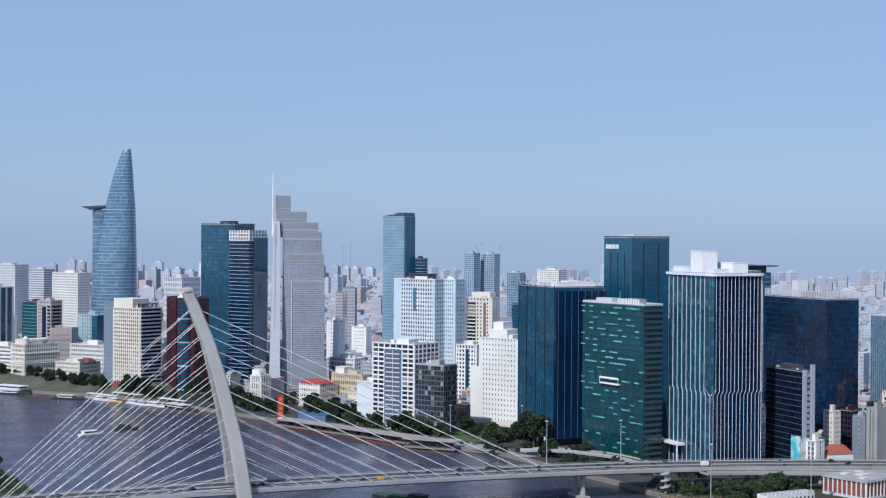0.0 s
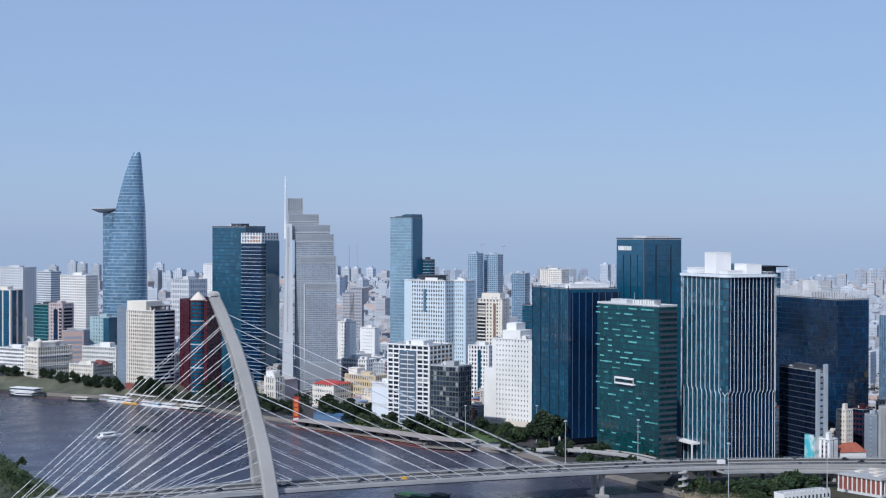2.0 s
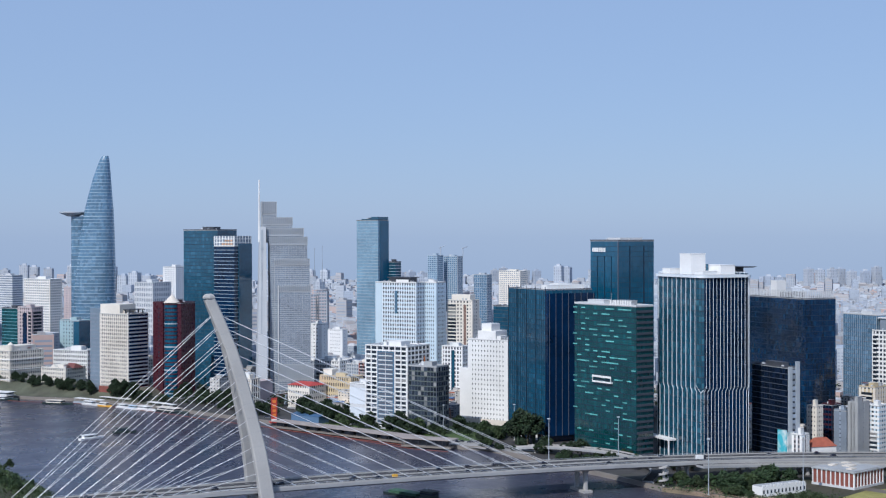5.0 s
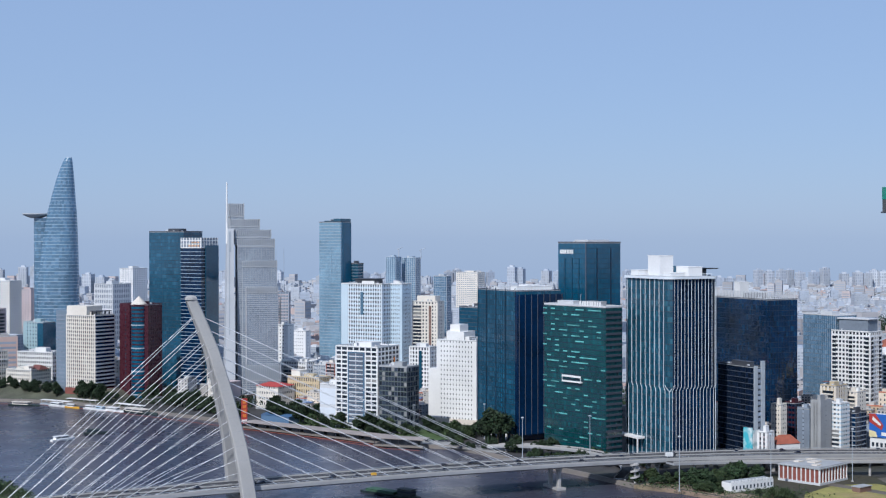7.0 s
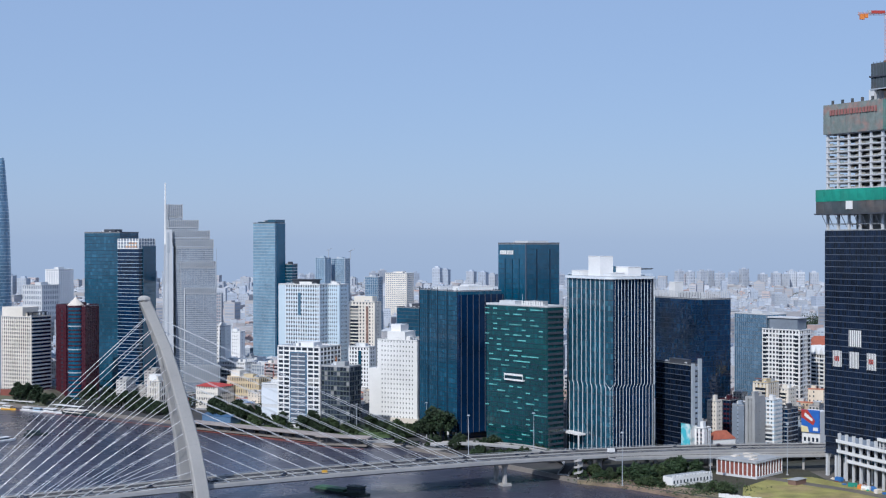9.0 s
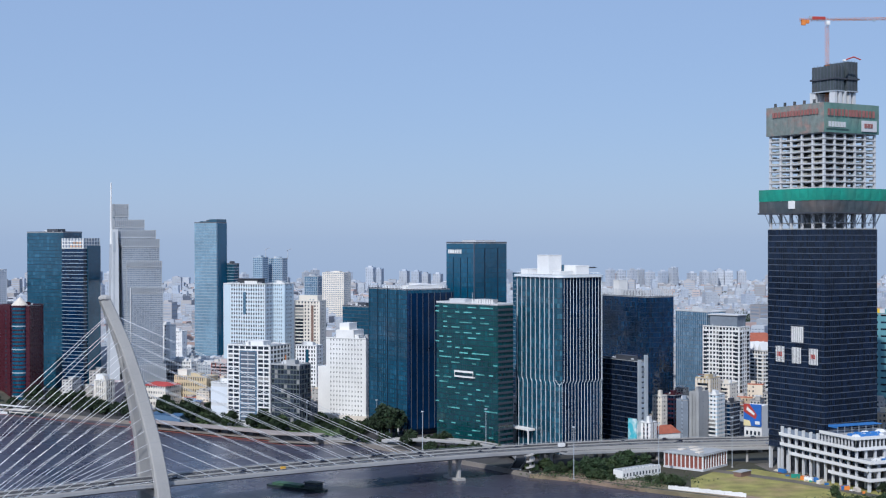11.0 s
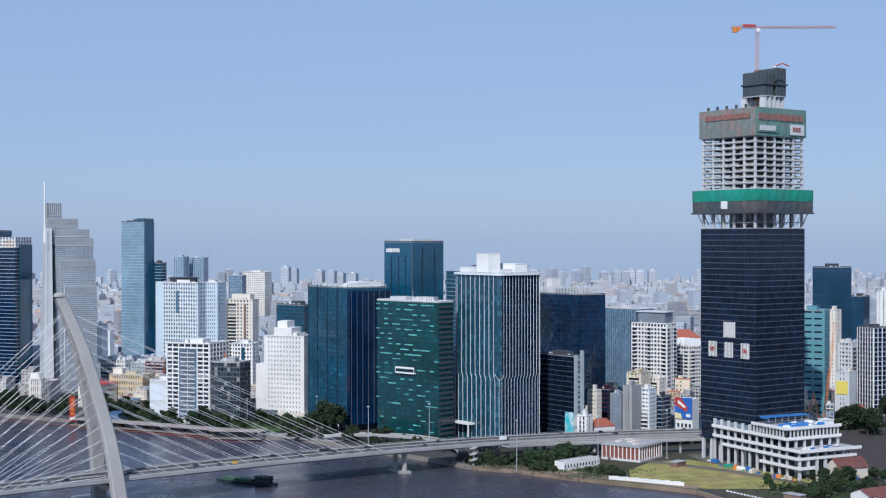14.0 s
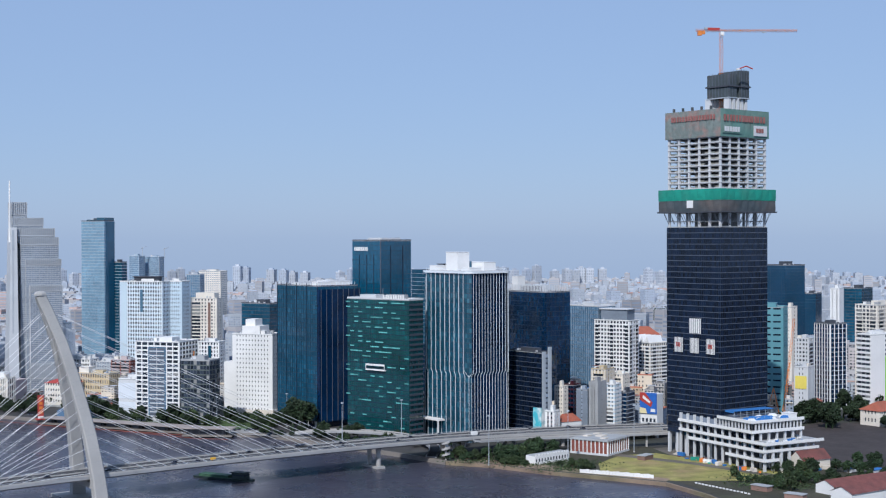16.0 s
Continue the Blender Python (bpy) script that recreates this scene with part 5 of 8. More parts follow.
ROWS = (
    # name, label, x, y, bearing, W, D, H, floors, nx, ny, glazing, band, pier, roof material, joined
    ("glass_tower", "teal glass office tower with a flat top", -373.4, 1430, 210, 30, 50, 172, 44, 12, 18, GLASS_TEAL, (0.3, 0.06, DARK_NAVY), None, DARK_GREY, True),
    ("striped_tower", "navy glass tower with white floor stripes", -341.4, 1365, 210, 26, 27.7, 155, 40, 8, 10, GLASS_NAVY, (0.5, 0.25, BAND_BLUE), None, DARK_GREY, False),
    ("slim_tower", "slim pale blue glass skyscraper", -235.5, 1741, 215, 20.2, 37.1, 186, 46, 8, 14, GLASS_SKY, (0.45, 0.1, STEEL_GREY), None, DARK_GREY, True),
    ("annex_block", "blue glass annex block beside the slim skyscraper", -214, 1752, 215, 11, 16, 132, 32, 4, 6, GLASS_BLUE, (0.5, 0.1, STEEL_GREY), None, DARK_GREY, True),
    ("apartment_tower", "white and pale blue apartment tower with square windows", -158.7, 1409, 210, 24, 52.6, 116, 26, 8, 17, WINDOW, (2.0, 0.2, PALE_BLUE), (1.35, 0.26, PALE_WHITE), WHITE, False),
    ("apartment_wing", "pale blue apartment wing with small windows", -138, 1416, 210, 18, 22, 116, 26, 7, 9, WINDOW, (2.3, 0.2, PALE_BLUE), (1.5, 0.26, PALE_BLUE), WHITE, True),
    ("grid_apartments", "white grid-fronted apartment block with recessed balconies", -141.8, 1115, 210, 33, 43.2, 72, 18, 6, 7, WINDOW, (1.3, 0.3, WHITE), (0.95, 0.5, WHITE), WHITE, False),
    ("olive_block", "grey green glazed annex with a flat roof", -116, 1098, 210, 18, 28, 57, 13, 7, 9, WINDOW, (0.9, 0.15, material("olive_panel", (0.10, 0.12, 0.11), 0.6, vary=0.1)), (0.3, 0.2, DARK_STEEL), GREY, False),
    ("white_hotel", "bright white hotel with rows of small windows", -58.6, 1150, 210, 26, 40.2, 75, 17, 8, 13, WINDOW, (2.6, 0.2, WHITE), (2.2, 0.26, WHITE), WHITE, False),
    ("cream_block", "cream apartment block with a central stair strip", -100.5, 1421, 210, 13.5, 31.8, 97, 25, 4, 8, WINDOW, (1.8, 0.2, CREAM), (2.2, 0.26, CREAM), CREAM, True),
    ("white_block", "white office block with dark windows and a blue strip", -103, 1260, 210, 12, 23, 61, 15, 4, 7, WINDOW, (1.5, 0.2, WHITE), (1.4, 0.26, WHITE), WHITE, False),
    ("green_glass_block", "dark green glass block with roof boxes", -49, 1330, 225, 20, 39, 95, 24, 6, 12, GLASS_TEAL, (0.5, 0.1, DARK_GREY), None, DARK_GREY, True),
    ("maroon_tower", "maroon stone tower with a glazed bay", -389.9, 1338, 210, 20, 38, 98, 24, 7, 12, GLASS_NAVY, (1.7, 0.2, MAROON), (1.9, 0.3, MAROON), MAROON, False),
    ("beige_hotel", "cream hotel with a dense grid of windows", -441.4, 1329, 210, 27.6, 40.4, 87, 22, 9, 14, WINDOW, (1.7, 0.2, SAND), (1.3, 0.28, CREAM), CREAM, False),
    ("mint_block", "mint green block with a blue glass corner", -548, 1500, 210, 18, 32, 70, 16, 5, 7, WINDOW, (2.2, 0.2, MINT), (3.0, 0.26, MINT), MINT, True),
    ("pink_block", "pink and grey office tower with blue glass strip", -610, 1520, 210, 16, 24, 84, 20, 5, 7, WINDOW, (1.8, 0.2, PINK), (1.6, 0.28, PINK), PINK, True),
    ("teal_block", "small teal glass block", -634, 1540, 210, 18, 28, 82, 20, 5, 8, GLASS_GREEN, (0.6, 0.1, TEAL_PAINT), None, DARK_GREY, True),
    ("navy_block", "navy glass tower with cream piers", -706, 1600, 210, 20, 44, 96, 24, 2, 3, GLASS_DEEP_TEAL, (0.3, 0.1, DARK_NAVY), (2.2, 0.3, SAND), CREAM, True),
    ("far_apartment_block", "pale apartment tower in the distance", -837, 1950, 210, 24, 60, 115, 30, 7, 16, GLASS_GREY, (1.8, 0.2, LIGHT_GREY), (1.6, 0.3, LIGHT_GREY), LIGHT_GREY, True),
    ("far_apartment_block", "grey apartment tower in the distance", -854, 2100, 210, 20, 38, 105, 28, 6, 10, GLASS_GREY, (1.8, 0.2, LIGHT_GREY), None, LIGHT_GREY, True),
    ("far_apartment_block", "white apartment tower in the distance", -723, 1900, 210, 22, 56, 105, 27, 6, 14, GLASS_GREY, (1.6, 0.2, WHITE), (1.6, 0.3, CREAM), WHITE, True),
    ("far_red_block", "dull red brick tower in the distance", -790, 2200, 210, 18, 22, 82, 20, 4, 6, GLASS_GREY, (2.0, 0.2, PINK), (2.0, 0.3, PINK), PINK, True),
    ("wide_grey_block", "wide grey office block in the distance", -602, 2000, 210, 38, 38, 97, 12, 10, 10, GLASS_GREY, (3.2, 0.3, LIGHT_GREY), (1.6, 0.4, LIGHT_GREY), LIGHT_GREY, True),
    ("far_white_block", "white tower in the distance", -723, 2600, 210, 40, 34, 108, 28, 8, 8, GLASS_GREY, (2.0, 0.2, WHITE), (2.0, 0.3, WHITE), WHITE, True),
    ("twin_tower", "grey twin tower under construction in the distance", -211, 2500, 210, 20, 21, 131, 34, 5, 5, GLASS_PALE, (1.2, 0.2, BAND_BLUE), (1.0, 0.3, BAND_BLUE), BAND_BLUE, True),
    ("twin_tower", "grey twin tower under construction in the distance", -175, 2520, 210, 18, 30, 129, 33, 5, 7, GLASS_PALE, (1.2, 0.2, BAND_BLUE), (1.0, 0.3, STEEL_GREY), BAND_BLUE, True),
    ("blue_block", "blue glass block in the distance", -107, 2105, 210, 14, 24, 106, 26, 4, 7, GLASS_PALE, (0.5, 0.2, STEEL_GREY), (0.5, 0.2, STEEL_GREY), STEEL_GREY, True),
    ("far_cream_block", "cream tower in the distance", -60, 2600, 210, 28, 47, 100, 26, 6, 10, GLASS_GREY, (2.2, 0.2, CREAM), (1.6, 0.3, CREAM), CREAM, True),
    ("white_slab", "white slab with a strip of dark windows", -260, 1420, 210, 10, 16, 72, 18, 3, 4, WINDOW, (2.6, 0.2, WHITE), (2.4, 0.3, WHITE), WHITE, True),
    ("ribbed_glass_block", "blue grey glass block with vertical ribs", 257, 1175, 238, 26, 39, 96, 24, 10, 16, GLASS_PALE, (0.35, 0.1, DARK_STEEL), (0.14, 0.2, STEEL_GREY), LIGHT_GREY, False),
    ("white_apartments", "white apartment block with brown windows", 280, 1150, 225, 20, 37, 83, 21, 6, 11, WINDOW, (1.6, 0.25, WHITE), (1.2, 0.3, WHITE), WHITE, False),
    ("gabled_apartments", "white apartment block with pointed gables", 315, 1190, 240, 27, 26, 58, 15, 8, 8, WINDOW, (1.5, 0.5, WHITE), (1.2, 0.35, CREAM), CREAM, False),
    ("blue_tower", "plain dark blue glass tower", 600.7, 1500, 250, 33.7, 32, 128, 32, 10, 10, GLASS_HAZE, (0.4, 0.08, GLASS_BLUE), None, DARK_GREY, True),
    ("blue_tower", "lower dark blue glass tower", 690, 1600, 225, 24, 20, 88, 22, 5, 6, GLASS_HAZE, (0.4, 0.08, GLASS_BLUE), None, DARK_GREY, True),
    ("teal_office", "teal panelled office block with slot windows", 395.8, 1060, 214, 24, 30, 99, 16, 4, 3, GLASS_BLACK, (4.4, 0.25, TEAL_PAINT), (2.2, 0.3, TEAL_PAINT), TEAL_PAINT, False),
    ("cream_tower", "cream tower with blank side walls", 492.5, 1250, 230, 13.4, 9, 89, 22, 3, 2, WINDOW, (1.9, 0.2, CREAM), (2.6, 0.3, CREAM), CREAM, True),
    ("striped_office", "white framed office block with dark loggias", 451.7, 1080, 253, 20, 20.7, 82, 18, 4, 6, GLASS_NAVY, (0.4, 0.5, LIGHT_GREY), (0.45, 0.6, WHITE), DARK_GREY, False),
    ("white_tower", "blank white tower block in the city", 622.5, 1400, 230, 12.7, 11, 102, 25, 3, 3, WINDOW, (3.0, 0.2, WHITE), (3.4, 0.3, WHITE), WHITE, True),
    ("dark_glass_block", "dark blue glass block", 703.6, 1500, 225, 45, 23.5, 98, 24, 10, 6, GLASS_TEAL, (0.5, 0.1, DARK_GREY), None, DARK_GREY, True),
    ("cream_apartments", "cream apartment building with many balconies", 536.4, 1150, 240, 56, 24.5, 95, 24, 18, 6, WINDOW, (1.4, 0.3, CREAM), (1.3, 0.35, CREAM), CREAM, False),
    ("white_office", "white office block with grey window bands", 450.9, 1003, 250, 34, 15, 77, 18, 5, 3, WINDOW, (2.0, 0.35, WHITE), (0.3, 0.05, WHITE), WHITE, False),
    ("grey_office", "pale grey office block with square windows", 463.9, 1150, 225, 12.6, 13.5, 63, 15, 4, 4, WINDOW, (1.9, 0.25, LIGHT_GREY), (1.5, 0.3, LIGHT_GREY), LIGHT_GREY, True),
    ("low_office", "pale low office with a yellow billboard wall", 391, 1000, 225, 16, 12, 50, 11, 5, 4, WINDOW, (2.2, 0.2, LIGHT_GREY), (2.2, 0.3, LIGHT_GREY), LIGHT_GREY, True),
    ("riverside_hotel", "cream colonial riverside hotel with corner dome", -588, 1395, 215, 42, 25, 44, 9, 15, 9, WINDOW, (1.9, 0.3, CREAM), (1.3, 0.4, CREAM), CREAM, False),
    ("cream_terrace", "low cream terrace with a pediment", -521, 1375, 205, 29, 34, 28, 6, 11, 13, WINDOW, (2.0, 0.3, CREAM), (1.2, 0.4, CREAM), CREAM, True),
    ("long_white_block", "long white block with arcades", -519, 1440, 200, 20, 46, 41, 8, 6, 18, WINDOW, (2.2, 0.3, WHITE), (1.0, 0.3, WHITE), WHITE, True),
    ("white_terrace", "white stepped office terrace", -613, 1422, 205, 20, 44, 40, 9, 6, 14, WINDOW, (2.0, 0.3, WHITE), (0.8, 0.35, WHITE), WHITE, True),
    ("white_midrise", "white flat-roofed office block", -222, 1485, 210, 14, 28, 29, 7, 5, 9, WINDOW, (2.8, 0.2, WHITE), (1.2, 0.3, WHITE), WHITE, True),
    ("white_midrise", "blank white block with a sign roof", -275, 1690, 210, 10, 23, 48, 10, 3, 7, WINDOW, (3.4, 0.2, WHITE), (2.0, 0.3, WHITE), WHITE, True),
    ("blue_midrise", "blue-grey block with window bands", -204, 1345, 210, 12, 27, 36, 9, 4, 9, GLASS_GREY, (1.9, 0.2, STEEL_GREY), (0.5, 0.3, LIGHT_GREY), LIGHT_GREY, True),
    ("ornate_midrise", "white ornate town block", -231, 1348, 210, 16, 32, 39, 9, 5, 10, WINDOW, (2.0, 0.3, WHITE), (1.3, 0.4, WHITE), WHITE, True),
    ("brown_midrise", "brown brick block with balconies", -190, 1318, 210, 14, 22, 40, 11, 5, 4, WINDOW, (1.6, 0.3, PINK), (1.2, 0.4, BRICK), PINK, True),
    ("grey_midrise", "low grey glass block", -246, 1410, 210, 28, 34, 33, 8, 8, 10, GLASS_GREY, (1.6, 0.2, LIGHT_GREY), (0.5, 0.2, LIGHT_GREY), LIGHT_GREY, True),
    ("white_house", "white house with pink floor bands beside a billboard", 151, 951, 225, 9, 8, 24, 6, 3, 2, WINDOW, (1.0, 0.25, PINK), (1.6, 0.3, WHITE), WHITE, True),
    ("narrow_house", "narrow beige apartment house", 168, 985, 225, 8, 8, 40, 11, 3, 3, WINDOW, (2.0, 0.25, CREAM), (1.2, 0.3, CREAM), CREAM, False),
    ("narrow_house", "dark red and blue shop house", 185, 1012, 225, 12, 9, 38, 9, 3, 3, GLASS_NAVY, (1.6, 0.25, MAROON), (0.6, 0.3, DARK_NAVY), MAROON, True),
    ("narrow_house", "blue-grey rendered apartment house", 191, 993, 225, 6, 10, 36, 10, 2, 3, WINDOW, (2.4, 0.2, HOUSE_BLUE), (2.2, 0.3, HOUSE_BLUE), HOUSE_BLUE, True),
    ("grey_house", "grey concrete house with a blank side wall", 197, 983, 225, 15, 8, 43, 11, 3, 2, WINDOW, (3.3, 0.2, GREY), (3.2, 0.3, GREY), GREY, True),
    ("white_house", "white and pale blue apartment house with balconies", 214, 991, 225, 12, 10, 40, 11, 4, 3, WINDOW, (1.8, 0.4, WHITE), (1.5, 0.3, PALE_BLUE), WHITE, False),
    ("navy_house", "navy glazed shop house", 228, 1001, 225, 15, 7, 32, 8, 4, 2, GLASS_NAVY, (0.8, 0.2, STEEL_GREY), (0.4, 0.2, DARK_GREY), DARK_GREY, True),
    ("yellow_house", "cream yellow block with flat roofs", 228, 1060, 225, 17, 14, 46, 12, 5, 4, WINDOW, (2.4, 0.25, YELLOW), (1.8, 0.3, CREAM), YELLOW, True),
    ("cream_house", "cream block with roof terrace", 248, 1072, 225, 13, 12, 40, 11, 4, 4, WINDOW, (2.0, 0.25, CREAM), (1.6, 0.3, CREAM), CREAM, True),
    ("yellow_building", "yellow ochre colonial building with shuttered windows", -208, 1258, 212, 18, 38, 32, 5, 6, 14, WINDOW, (2.4, 0.3, YELLOW), (1.4, 0.4, YELLOW), YELLOW, False),
    ("arched_building", "cream building with a red tiled roof", -246, 1250, 212, 24, 26, 25, 4, 8, 9, WINDOW, (3.0, 0.3, CREAM), (1.4, 0.4, CREAM), RED_TILE, False),
    ("curved_building", "cream building with tall vertical windows", -302, 1255, 212, 12, 14, 30, 4, 4, 6, WINDOW, (1.6, 0.2, CREAM), (1.2, 0.5, CREAM), CREAM, False),
    ("pale_hall", "windowless pale blue and pink hall", -176, 1140, 212, 14, 22, 38, 2, 2, 2, LIGHT_GREY, (14, 0.2, material("pale_wall", (0.66, 0.70, 0.76), 0.7, vary=0.05)), None, WHITE, True),
)
FOOT = []
done = {}
for name, label, x, y, n, w, d, h, fl, nx, ny, gl, band, pier, rm, joined in ROWS:
    r = root(name, label, "office building" if "office" in label or "glass" in label else "building", x, y, 0, deg(n))
    done[name] = r
    FOOT.append((x, y, deg(n), w, d))
    put("plinth", Geo().box(-0.8, w + 0.8, -0.8, d + 0.8, 0, 4.2), GREY, r)
    volume(r, 0, 0, w, d, 4.2, h, fl, nx, ny, gl, band, pier, joined=joined)
    if name != "arched_building":
        q = random.Random(int(x * 7 + y))
        roof(r, 0, 0, w, d, h, rm, 1.3, plant=((w * 0.2, d * 0.25, w * 0.4, d * 0.3, q.uniform(2.5, 4.5), rm), (w * 0.55, d * 0.6, w * 0.25, d * 0.2, q.uniform(2, 3.5), LIGHT_GREY)))
    else:
        put("tiled_roof", Geo().add([(-1, -1, h), (w + 1, -1, h), (w + 1, d + 1, h), (-1, d + 1, h), (w / 2, d * 0.2, h + 3), (w / 2, d * 0.8, h + 3)],
                                    [(0, 1, 4), (1, 2, 5, 4), (2, 3, 5), (3, 0, 4, 5), (3, 2, 1, 0)]), RED_PAINT, r, "bright crimson low hipped roof")

# details that set single buildings apart
def balcony_stack(r, face, s0, s1, z0, z1, fh, W, D, mat, proud=1.3):
    """A column of balconies up a wall, with dark openings behind them."""
    tier, gap = Geo(), Geo()
    z = z0
    while z + fh < z1:
        tier.slab(face, s0, s1, z, z + 0.25, 0.3, proud, W, D).slab(face, s0, s1, z + 0.25, z + 1.15, proud - 0.15, proud, W, D)
        gap.slab(face, s0 + 0.25, s1 - 0.25, z + 0.3, z + fh - 0.35, 0.31, 0.4, W, D)
        z += fh
    put("balcony_stack", tier, mat, r, "column of balconies", kind="stuff")
    put("recessed_glazing", gap, WINDOW, r, kind="stuff")


def roof_clutter(r, W, D, h, seed, n=8):
    """Tanks, stair heads and sheet canopies on a flat roof."""
    rng = random.Random(seed)
    for k in range(n):
        x, y, q = rng.uniform(0.1, 0.8) * W, rng.uniform(0.08, 0.85) * D, rng.uniform(1.2, 2.6)
        if k % 3 == 0:
            put("water_tank", Geo().tube((x, y, h + 0.5), (x, y, h + 0.5 + q), q * 0.45, 9), STEEL_GREY, r)
        elif k % 3 == 1:
            put("stair_head", Geo().box(x, x + q * 1.5, y, y + q * 1.8, h + 0.5, h + 3.2).box(x - 0.2, x + q * 1.5 + 0.2, y - 0.2, y + q * 1.8 + 0.2, h + 3.2, h + 3.4), rng.choice((WHITE, CREAM, GREY)), r)
        else:
            put("sheet_canopy", Geo().box(x, x + q * 2, y, y + q * 2.4, h + 2.6, h + 2.75).box(x + 0.1, x + 0.25, y + 0.1, y + 0.25, h + 0.5, h + 2.6).box(x + q * 2 - 0.25, x + q * 2 - 0.1, y + q * 2.4 - 0.25, y + q * 2.4 - 0.1, h + 0.5, h + 2.6), rng.choice((RUST_ROOF, STEEL_GREY, LIGHT_GREY)), r)


for n_, face, spans, mat in (("white_apartments", "W", ((0.6, 4.4), (16.5, 20.5), (32.6, 36.4)), WHITE), ("white_apartments", "S", ((1, 5), (14.5, 19)), WHITE),
                             ("gabled_apartments", "W", ((1, 5.5), (10, 16), (20, 25)), WHITE), ("gabled_apartments", "S", ((3, 9), (17, 24)), WHITE),
                             ("cream_apartments", "W", ((2, 8), (16, 22)), CREAM), ("cream_apartments", "S", ((3, 11), (17, 25), (31, 39), (45, 53)), CREAM),
                             ("cream_block", "W", ((20, 31),), CREAM),
                             ("brown_midrise", "W", ((1, 10), (12, 21)), PINK), ("pink_block", "W", ((0.5, 6),), PINK), ("pink_block", "S", ((2, 14),), PINK),
                             ("white_house", "W", ((1, 9),), WHITE), ("grey_office", "S", ((1, 11),), LIGHT_GREY), ("ornate_midrise", "W", ((2, 12), (18, 30)), WHITE),
                             ("yellow_house", "W", ((2, 12),), CREAM), ("cream_house", "W", ((2, 10),), CREAM)):
    row = next(q for q in ROWS if q[0] == n_)
    for s0, s1 in spans:
        balcony_stack(done[n_], face, s0, s1, 8, row[7] - 1, (row[7] - 4.2) / row[8], row[5], row[6], mat)
for n_ in ("grid_apartments", "white_hotel", "cream_block", "white_block", "white_apartments", "ornate_midrise", "brown_midrise", "grey_midrise", "blue_midrise", "yellow_building", "yellow_house", "cream_house", "grey_house", "white_house",
           "beige_hotel", "riverside_hotel", "cream_terrace", "long_white_block", "apartment_tower", "low_office", "grey_office", "cream_apartments"):
    row = next(q for q in ROWS if q[0] == n_)
    roof_clutter(done[n_], row[5], row[6], row[7], int(row[7] * 3 + row[5]), 9 if row[5] * row[6] > 300 else 5)
r = done["curved_building"]
put("upper_storey", Geo().box(2, 11, 5, 14, 30.4, 36), WHITE, r)
put("rear_wing", Geo().box(12.3, 32, 2, 13, 2.5, 27).box(11.9, 32.4, 1.6, 13.4, 27, 27.6), PINK, r)
r = done["yellow_building"]
put("roof_room", Geo().box(4, 14, 26, 37, 32.5, 38).box(3.6, 14.4, 25.6, 37.4, 38, 38.5), CREAM, r)
r = done["mint_block"]
put("glazed_corner", Geo().box(-0.4, 18.4, -0.5, -0.25, 4, 70).box(-0.5, -0.28, -0.5, 9, 4, 70), GLASS_TEAL, r)
r = done["pink_block"]
put("glazed_strip", Geo().box(-0.6, -0.3, 8, 14.5, 6, 78), GLASS_NAVY, r)
r = done["riverside_hotel"]
put("upper_storey", Geo().box(3, 38, 8, 23, 44.5, 49).box(2.6, 38.4, 7.6, 23.4, 49, 49.5), CREAM, r)
put("corner_tower", Geo().tube((3, 3, 44.5), (3, 3, 51), 3.4, 12).tube((3, 3, 51), (3, 3, 54), 3.6, 12, 0.4), CREAM, r)
for z_ in (14, 24.5, 35):
    put("cornice", Geo().box(-1.1, 43.1, -1.1, 26.1, z_, z_ + 0.7), WHITE, r)
r = done["cream_terrace"]
put("cornice", Geo().box(-1.0, 30, -1.0, 35, 15.6, 16.3), WHITE, r)
put("pediment", Geo().add([(-0.6, 12, 28.5), (-0.6, 22, 28.5), (-0.6, 17, 32.5), (4, 12, 28.5), (4, 22, 28.5), (4, 17, 32.5)], [(0, 2, 1), (3, 4, 5), (0, 3, 5, 2), (1, 2, 5, 4), (0, 1, 4, 3)]), CREAM, r)
put("rear_roof", Geo().add([(8, -3, 28.4), (24, -3, 28.4), (24, 14, 28.4), (8, 14, 28.4), (16, 1, 33), (16, 10, 33)], [(0, 1, 4), (1, 2, 5, 4), (2, 3, 5), (3, 0, 4, 5)]), RUST_ROOF, r)
r = done["grid_apartments"]
put("recess", Geo().box(-0.75, -0.1, 12.9, 30.3, 8, 68), GLASS_PALE, r, "recessed balcony bay")
for k in range(16):
    put("balcony", Geo().box(-1.3, -0.7, 14.5, 28.8, 7 + 3.8 * k, 7.9 + 3.8 * k), LIGHT_GREY, r)
    put("balcony_shade", Geo().box(-0.95, -0.76, 14, 29.2, 8.4 + 3.8 * k, 10.2 + 3.8 * k), DARK_STEEL, r)
    put("balcony_divider", Geo().box(-1.2, -0.76, 21.4, 21.8, 7 + 3.8 * k, 10.6 + 3.8 * k), LIGHT_GREY, r)
put("sign_bar", Geo().box(24, 25.4, -1.0, -0.6, 50, 63), ORANGE, r)
r = done["white_hotel"]
put("upper_storey", Geo().box(3, 22, 14, 32, 75.5, 83).box(6, 20, 20, 30, 83, 89), WHITE, r)
put("side_wing", Geo().box(0, 22, 40.4, 49, 2.5, 50), WHITE, r)
put("base_storey", Geo().box(-1.5, 27, -1.5, 42, 2.4, 7), SAND, r)
r = done["apartment_tower"]
put("roof_frame", Geo().box(4, 20, 10, 40, 121.5, 122.3).box(5, 19, 12, 38, 117, 121.5), DARK_GREY, r)
put("window_bay", Geo().box(-0.4, -0.15, 24, 27.5, 84, 108), GLASS_PALE, r)
